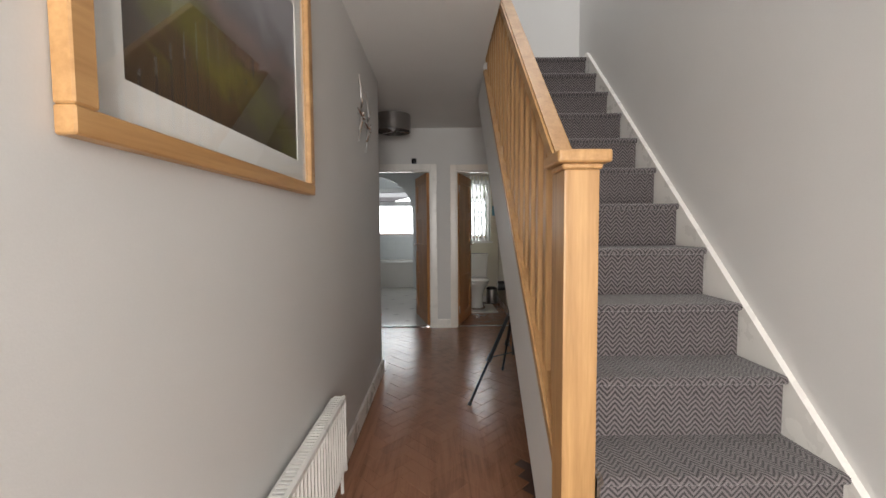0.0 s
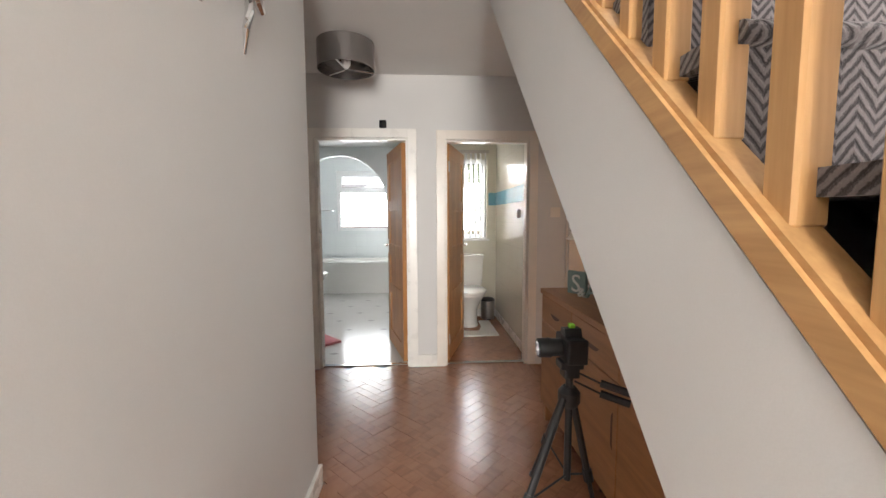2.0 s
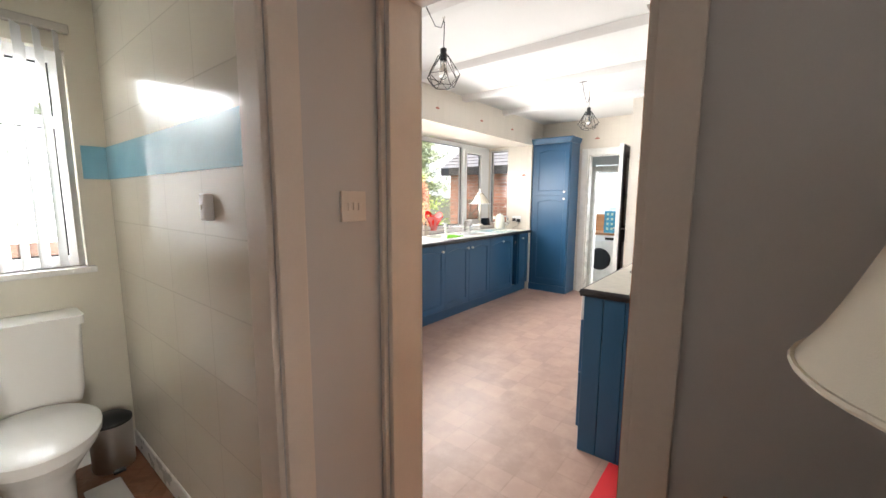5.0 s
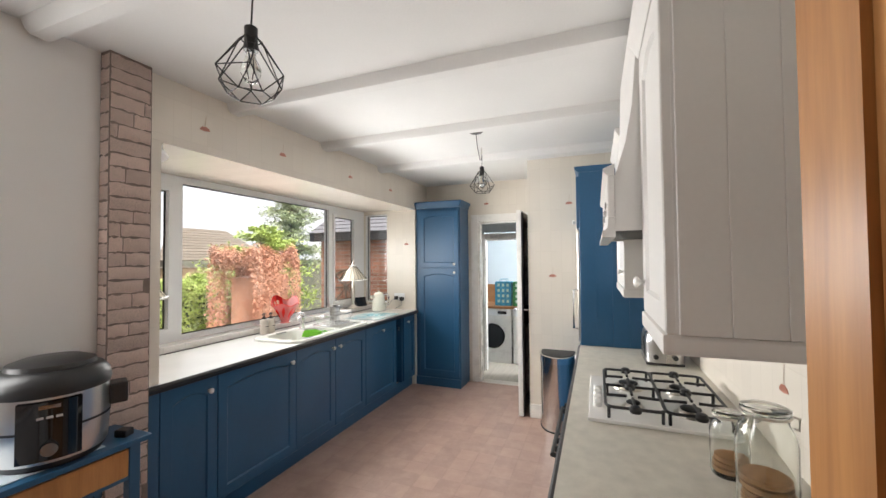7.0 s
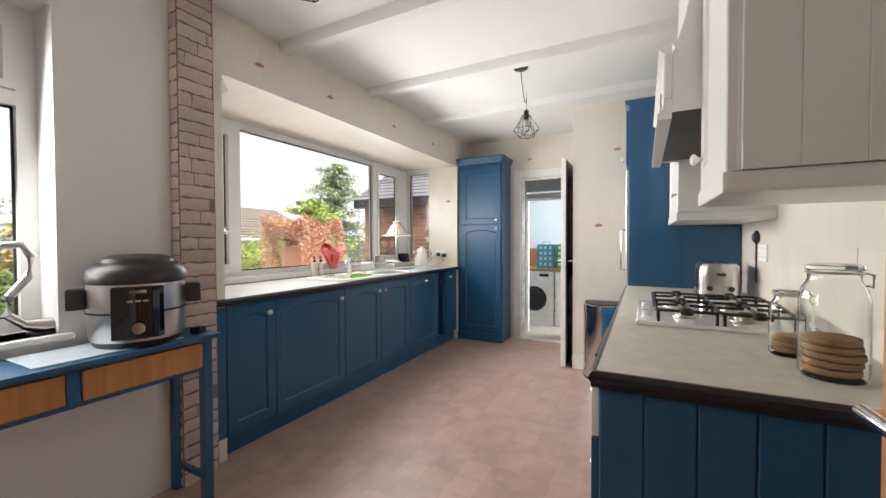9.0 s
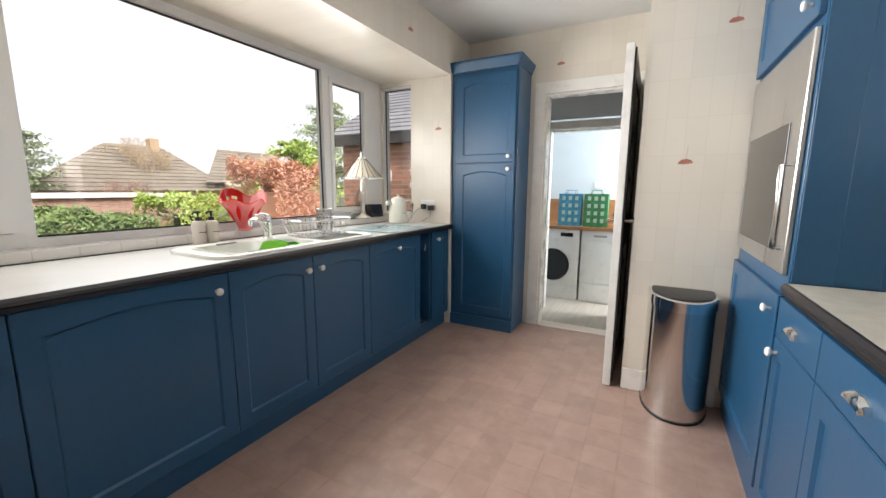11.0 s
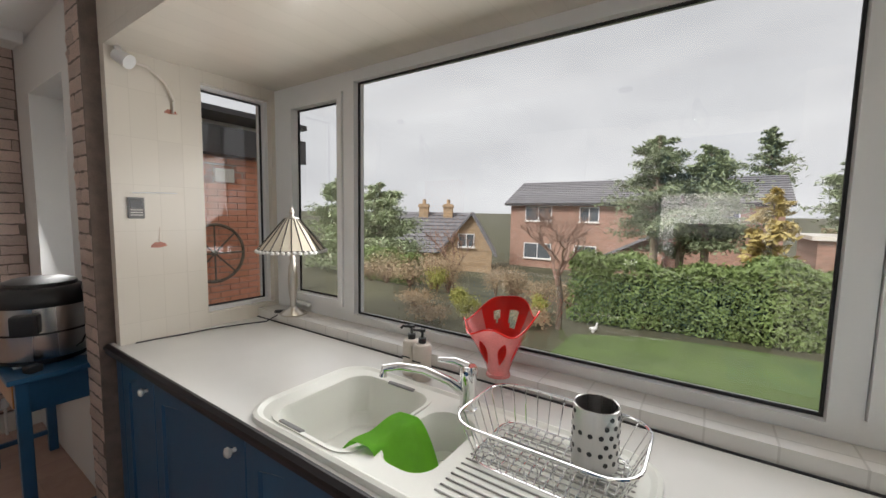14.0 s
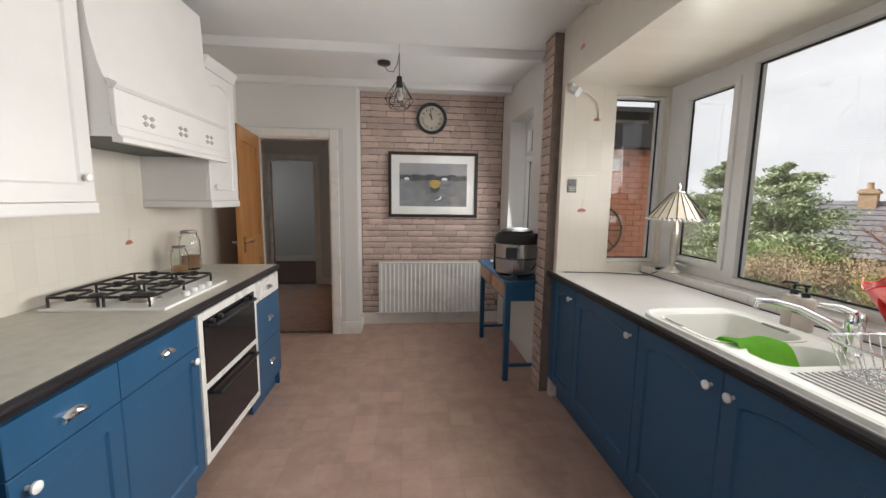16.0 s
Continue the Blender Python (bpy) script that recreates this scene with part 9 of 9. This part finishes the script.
for x, z, w, h in ((-8.1, 0.85, 2.3, 1.25), (-4.0, 0.85, 1.5, 1.2), (-8.1, -2.3, 2.4, 1.3), (-4.2, -2.3, 1.7, 1.3), (4.6, 0.85, 1.6, 1.2), (-0.6, 0.9, 0.6, 0.9)):
    house_window(hs, x, HY, z, w, h)
po = part("porch_wall", boxed(-1.7, 1.3, HY - 2.2, HY - 0.01, -3.6, -1.0), RED_BRICK, hs)
bm = bm_new()
prism(bm, [(-2.2, -1.5), (1.4, 0.4), (1.4, 0.6), (-2.4, -1.4)], "y", HY - 2.5, HY - 0.02)
part("porch_roof", bm, ROOF_TILE, hs, "dark sloping porch roof")

bg = thing("gabled_bungalow", "buff-brick bungalow with a steep tiled roof and two chimneys", "house", 13.98, 8.08, 0.05, 28)
BX, BYY = -10.0, 30.0
part("wall", boxed(-17.0, BX + 1.7, BYY, BYY + 7.0, -3.6, -1.1), BUFF_BRICK, bg)
bm = bm_new()
prism(bm, [(-12.0, -1.1), (-8.2, -1.1), (-9.75, 1.35)], "y", BYY - 0.02, BYY + 0.1)
part("gable", bm, BUFF_BRICK, bg)
roof_slope(bg, (-17.2, BYY - 0.3, -1.3), (-11.9, BYY - 0.3, -1.3), (-9.9, BYY + 3.4, 1.55), (-17.2, BYY + 3.4, 1.55), 11, ROOF_TILE, 0.07)
bm = bm_new()
prism(bm, [(-12.15, -1.25), (-9.75, 1.6), (-9.75, 1.42), (-11.95, -1.25)], "y", BYY - 0.35, BYY + 6.0)
prism(bm, [(-7.9, -1.45), (-9.75, 1.6), (-9.75, 1.42), (-8.1, -1.45)], "y", BYY - 0.35, BYY + 6.0)
part("gable_roof", bm, ROOF_TILE, bg, "dark tiled gable roof")
house_window(bg, -10.1, BYY - 0.03, -0.85, 1.15, 0.95)
house_window(bg, -14.5, BYY, -2.9, 1.8, 1.1)
for x in (-13.6, -11.7):
    bm = boxed(x - 0.35, x + 0.35, BYY + 2.8, BYY + 3.5, 0.5, 2.2)
    box(bm, x - 0.42, x + 0.42, BYY + 2.73, BYY + 3.57, 1.95, 2.1)
    ch = part("chimney", bm, BUFF_BRICK, bg)
    bm = bm_new()
    lathe(bm, [(0.16, 0), (0.13, 0.35), (0.15, 0.4)], 10, (x, BYY + 3.15, 2.15))
    part("chimney_pot", bm, BUFF_BRICK, ch)

rb = thing("brown_roofed_bungalow", "low bungalow with a wide brown hipped roof", "house", 0, 0, 0)
part("wall", boxed(12.2, 33.0, 40.0, 48.0, -3.6, 0.9), BUFF_BRICK, rb)
roof_slope(rb, (11.4, 39.3, 0.9), (26.0, 39.3, 0.9), (22.2, 44.0, 4.65), (18.2, 44.0, 4.65), 13, ROOF_BROWN, 0.08)
roof_slope(rb, (23.0, 39.0, 1.6), (36.0, 39.0, 1.6), (33.5, 44.0, 4.95), (27.4, 44.0, 4.95), 12, ROOF_BROWN, 0.08)
part("chimney", boxed(21.2, 21.9, 43.4, 44.1, 4.2, 5.3), BUFF_BRICK, rb)
fg = thing("flat_roofed_garage", "low brick garage with a pale flat roof edge", "garage", 0.7, 0, 0.2)
part("wall", boxed(7.6, 12.8, 26.0, 30.0, -3.2, 0.55), RED_BRICK, fg)
part("roof", boxed(7.4, 13.0, 25.8, 30.2, 0.56, 0.72), CREAM_GLOSS, fg, "pale flat roof edge")

ga = thing("brick_outbuilding", "red-brick outbuilding with a grey slate roof near the bay", "outbuilding", 0, 0, 0)
GX = 8.2
part("wall", boxed(GX, GX + 3.6, 7.9, 10.25, -0.6, 2.0), RED_BRICK_Y, ga)
part("fascia", boxed(GX - 0.18, GX - 0.06, 7.7, 10.4, 1.92, 2.1), FASCIA, ga)
roof_slope(ga, (GX - 0.2, 7.7, 2.08), (GX - 0.2, 10.4, 2.08), (GX + 1.8, 10.4, 3.25), (GX + 1.8, 7.7, 3.25), 13, ROOF_TILE, 0.02)
roof_slope(ga, (GX + 3.8, 7.7, 2.08), (GX + 3.8, 10.4, 2.08), (GX + 1.8, 10.4, 3.25), (GX + 1.8, 7.7, 3.25), 4, ROOF_TILE, 0.03)
ob = thing("outdoor_lamp", "small white bulkhead lamp on the brick outbuilding", "outdoor lamp", GX, 9.28, 1.42)
part("case", boxed(-0.07, -0.0005, -0.07, 0.07, -0.09, 0.09, 0.02, 2), UPVC, ob)
ob = thing("iron_star", "rusty iron star panel hung on the brick outbuilding", "garden ornament", GX - 0.02, 9.62, 0.98)
part("hoop", ring_tube(bm_new(), [[(q, 0.36 * math.cos(2 * math.pi * j / 32) * k, 0.36 * math.sin(2 * math.pi * j / 32) * k) for j in range(32)] for q, k in ((-0.012, 1.0), (-0.012, 0.93), (0.012, 0.93), (0.012, 1.0))], True), BARK, ob)
for k in range(4):
    a = math.pi * k / 4
    bm = bm_new()
    tube(bm, [(0, -0.34 * math.cos(a), -0.34 * math.sin(a)), (0, 0.34 * math.cos(a), 0.34 * math.sin(a))], 0.014, 6)
    part("bar", bm, BARK, ob)
# the bathroom wing outside, seen from the bay's side window
structure("wall_wing_outer", boxed(0.1002, 0.19, 6.95, 9.6, -0.62, 2.12), RED_BRICK_Y, "red-brick outer wall of the bathroom wing", "wall")
structure("fascia_wing", boxed(0.08, 0.42, 6.95, 9.75, 2.12, 2.42), FASCIA, "dark fascia and gutter of the bathroom wing", "fascia")
structure("roof_wing", boxed(-2.6, 0.45, 5.34, 9.75, 2.56, 2.62), FASCIA, "flat roof of the bathroom wing", "roof")
# unseen stand-in roofs, added to keep the sun off the rooms below
structure("roof_house", boxed(-1.2, 1.5, -2.1, 5.33, 5.02, 5.12), ROOF_TILE, "unseen flat stand-in roof added over the hall and stairs", "roof")
structure("roof_kitchen", boxed(1.03, 8.6, 4.2, 7.24, 2.62, 2.72), FASCIA, "unseen flat stand-in roof added over kitchen and utility room", "roof")
structure("roof_bay", boxed(2.62, 6.18, 7.26, 8.12, 2.322, 2.40), FASCIA, "dark roof of the bay", "roof")
ve = thing("wall_vent", "cream vent grille on the brick wing", "vent", 0.19, 8.78, 1.90)
part("grille", boxed(0.0005, 0.03, -0.11, 0.11, -0.08, 0.08, 0.004), CREAM_GLOSS, ve)
gw = thing("garden_wheel_ornament", "rusty iron wheel leaning on the brick wing", "garden ornament", 0.26, 8.62, 1.0)
bm = bm_new()
tube(bm, [(0, 0.33 * math.cos(2 * math.pi * j / 36), 0.33 * math.sin(2 * math.pi * j / 36)) for j in range(36)], 0.018, 8, True)
part("rim", bm, BARK, gw, "", True)
for k in range(8):
    a = math.pi * k / 4
    bm = bm_new()
    tube(bm, [(0, 0, 0), (0, 0.33 * math.cos(a), 0.33 * math.sin(a))], 0.01, 6)
    part("spoke", bm, BARK, gw)
part("wall_bracket", boxed(-0.07, 0.02, -0.02, 0.02, -0.02, 0.02), BARK, gw)
for x, y in ((2.74, 7.95), (6.02, 7.92)):
    cam_ = thing("gutter_bracket", "dark gutter end under the bay roof", "gutter", x, y, 2.24)
    part("gutter", boxed(-0.05, 0.05, -0.12, 0.10, -0.10, 0.08, 0.02, 2), FASCIA, cam_)
go = thing("goose_ornament", "small white goose ornament on the lawn edge", "garden ornament", 3.3, 13.75, -0.62)
go.scale = (0.7, 0.7, 0.7)
bm = bm_new()
tube(bm, [(-0.09, 0, 0.10), (0, 0, 0.09), (0.07, 0, 0.12), (0.08, 0, 0.20), (0.09, 0, 0.26), (0.13, 0, 0.27)], [0.02, 0.06, 0.05, 0.022, 0.026, 0.006], 10)
tube(bm, [(0, 0, 0.0), (0, 0, 0.06)], 0.04, 8)
part("goose", bm, CERAMIC, go, "", True)

# ---------------------------------------------------------------- pieces: parquet blocks, stone-effect bricks, outer bricks
BW, BL = 0.07, 0.21


def block_mesh(name, material, l, w, h, bev=0.0009):
    bm = boxed(-l / 2, l / 2, -w / 2, w / 2, -h, 0)
    top = [e for e in bm.edges if all(v.co.z > -1e-6 for v in e.verts)]
    bmesh.ops.bevel(bm, geom=top, offset=bev, segments=1, affect="EDGES")
    bmesh.ops.recalc_face_normals(bm, faces=bm.faces)
    me = bpy.data.meshes.new(name)
    bm.to_mesh(me)
    bm.free()
    me.materials.append(material)
    return me


def herringbone(x0, x1, y0, y1):
    """Centres and turns of blocks laid in herringbone at 45 degrees to the walls; blocks that cross the edge are trimmed off."""
    out = []
    c = math.sqrt(0.5)
    n = int(BL / BW)
    for i in range(-160, 160):
        for j in range(-40, 40):
            u, v = i * BW + j * BL, i * BW - j * BL
            for lx, ly, ang in ((u + BL / 2, v + BW / 2, 0), (u + BW / 2, v + BW + BL / 2, 90)):
                x, y = (lx - ly) * c + 0.05, (lx + ly) * c
                if x0 < x < x1 and y0 < y < y1:
                    out.append((x, y, ang + 45))
    return out


def lay(parent, blocks, mesh, near):
    """The blocks nearest the walk as pieces of their own, the rest joined."""
    blocks.sort(key=near)
    for x, y, a in blocks[:300]:
        o = new("parquet_block", mesh)
        o.parent = parent
        o.matrix_basis = pose(x, y, 0.0006 * math.sin(x * 57 + y * 31), 0.25 * math.sin(x * 91 + y * 13), 0.25 * math.sin(x * 17 + y * 71), a)
    if blocks[300:]:
        bm = bm_new()
        for x, y, a in blocks[300:]:
            k = len(bm.verts)
            bm.from_mesh(mesh)
            bm.verts.ensure_lookup_table()
            bmesh.ops.transform(bm, matrix=pose(x, y, 0, 0, 0, a), verts=bm.verts[k:])
        part("parquet_field", bm, PARQUET, parent, "herringbone parquet blocks", kind="stuff")


PM = block_mesh("parquet_block", PARQUET, BL - 0.0012, BW - 0.0012, 0.006)
hall_floor = bpy.data.objects["floor_hall_bed"]
hb = herringbone(-0.44, 0.46, 0.0, 3.75) + herringbone(-0.90, 0.12, 3.75, 5.25) + herringbone(0.12, 1.33, 3.75, 5.30) + herringbone(0.46, 0.85, 2.4, 3.75)
lay(hall_floor, hb, PM, lambda b: abs(b[1] - 4.0) + 0.3 * abs(b[0]))
wc_floor = bpy.data.objects["floor_wc_bed"]
lay(wc_floor, herringbone(0.12, 1.04, 5.30, 6.98), PM, lambda b: b[1])
for x0, x1, y0, y1 in ((-0.442, -0.36, -1.8, 3.738), (-0.90, -0.82, 3.74, 5.2)):
    part("border_strip", boxed(x0, x1, y0, y1, -0.006, 0.0008, 0.001), PARQUET, hall_floor, "straight parquet border")

west = bpy.data.objects["wall_west"]


def faux_bricks(parent, u0, u1, z0, z1, place, h=0.066, seed=1):
    """Uneven stone-effect bricks: pillowed faces of several shapes, laid in courses."""
    r = random.Random(seed)
    shapes = []
    for k in range(10):
        bm = bm_new()
        nx, nz = 6, 3
        g = {}
        for i in range(nx + 1):
            for j in range(nz + 1):
                u, v = i / nx - 0.5, j / nz - 0.5
                edge = max(abs(u), abs(v))
                d = 0.0065 * (1 - (2 * edge) ** 4) + 0.003 * r.uniform(-1, 1) * (1 if edge < 0.45 else 0.2)
                g[i, j] = bm.verts.new((u + (r.uniform(-0.012, 0.012) if 0 < j < nz else r.uniform(-0.012, 0.012)), -max(0.0005, d), v + r.uniform(-0.08, 0.06)))
        for i in range(nx):
            for j in range(nz):
                bm.faces.new((g[i, j], g[i + 1, j], g[i + 1, j + 1], g[i, j + 1]))
        me = bpy.data.meshes.new("stone_brick")
        bmesh.ops.recalc_face_normals(bm, faces=bm.faces)
        bm.to_mesh(me)
        bm.free()
        me.materials.append(FAUX_BRICK)
        me.polygons.foreach_set("use_smooth", [True] * len(me.polygons))
        shapes.append(me)
    z, row = z0, 0
    while z + h * 0.6 < z1:
        hh = h * r.uniform(0.9, 1.1)
        u = u0 - r.uniform(0.0, 0.14)
        while u < u1 - 0.01:
            w = r.uniform(0.12, 0.33)
            a, b = max(u, u0), min(u + w, u1)
            if b - a > 0.03:
                o = new("stone_brick", r.choice(shapes))
                o.parent = parent
                o.matrix_basis = place((a + b) / 2, z + hh / 2) @ Matrix.Diagonal((b - a - 0.004, 1.0, hh - 0.008, 1.0))
            u += w
        z += hh
        row += 1


faux_bricks(west, 5.475, 6.995, 0.135, KC - 0.002, lambda u, z: pose(1.1502, u, z, 0, 0, 90), seed=3)
pillar = structure("wall_pillar", boxed(2.62, 2.80, 6.93, 6.9995, 0, KC - 0.001), FAUX_MORTAR, "slim pillar faced in stone-effect brick", "wall")
faux_bricks(pillar, 2.622, 2.798, 0.0, KC - 0.003, lambda u, z: pose(u, 6.9298, z), seed=8)
faux_bricks(pillar, 6.932, 6.998, 0.0, KC - 0.003, lambda u, z: pose(2.6198, u, z, 0, 0, -90), seed=9)

wing = bpy.data.objects["wall_wing_outer"]
OUTER_BRICK = surface("outer_red_brick", (0.48, 0.20, 0.125), 0.85, var=0.3, scale=14, fine=120, bump=0.3, rnd=0.3)
bmesh_brick = boxed(0.0, 0.012, -0.1075, 0.1075, -0.0325, 0.0325, 0.003)
bme = bpy.data.meshes.new("brick")
bmesh_brick.to_mesh(bme)
bmesh_brick.free()
bme.materials.append(OUTER_BRICK)
for row in range(27):
    for c in range(7):
        y = 8.02 + c * 0.225 + (0.1125 if row % 2 else 0.0)
        z = 0.12 + row * 0.075
        if z < 2.09 and y < 9.45 and not (abs(y - 8.78) < 0.2 and abs(z - 1.90) < 0.1):
            o = new("brick", bme)
            o.parent = wing
            o.location = (0.1895, y, z)
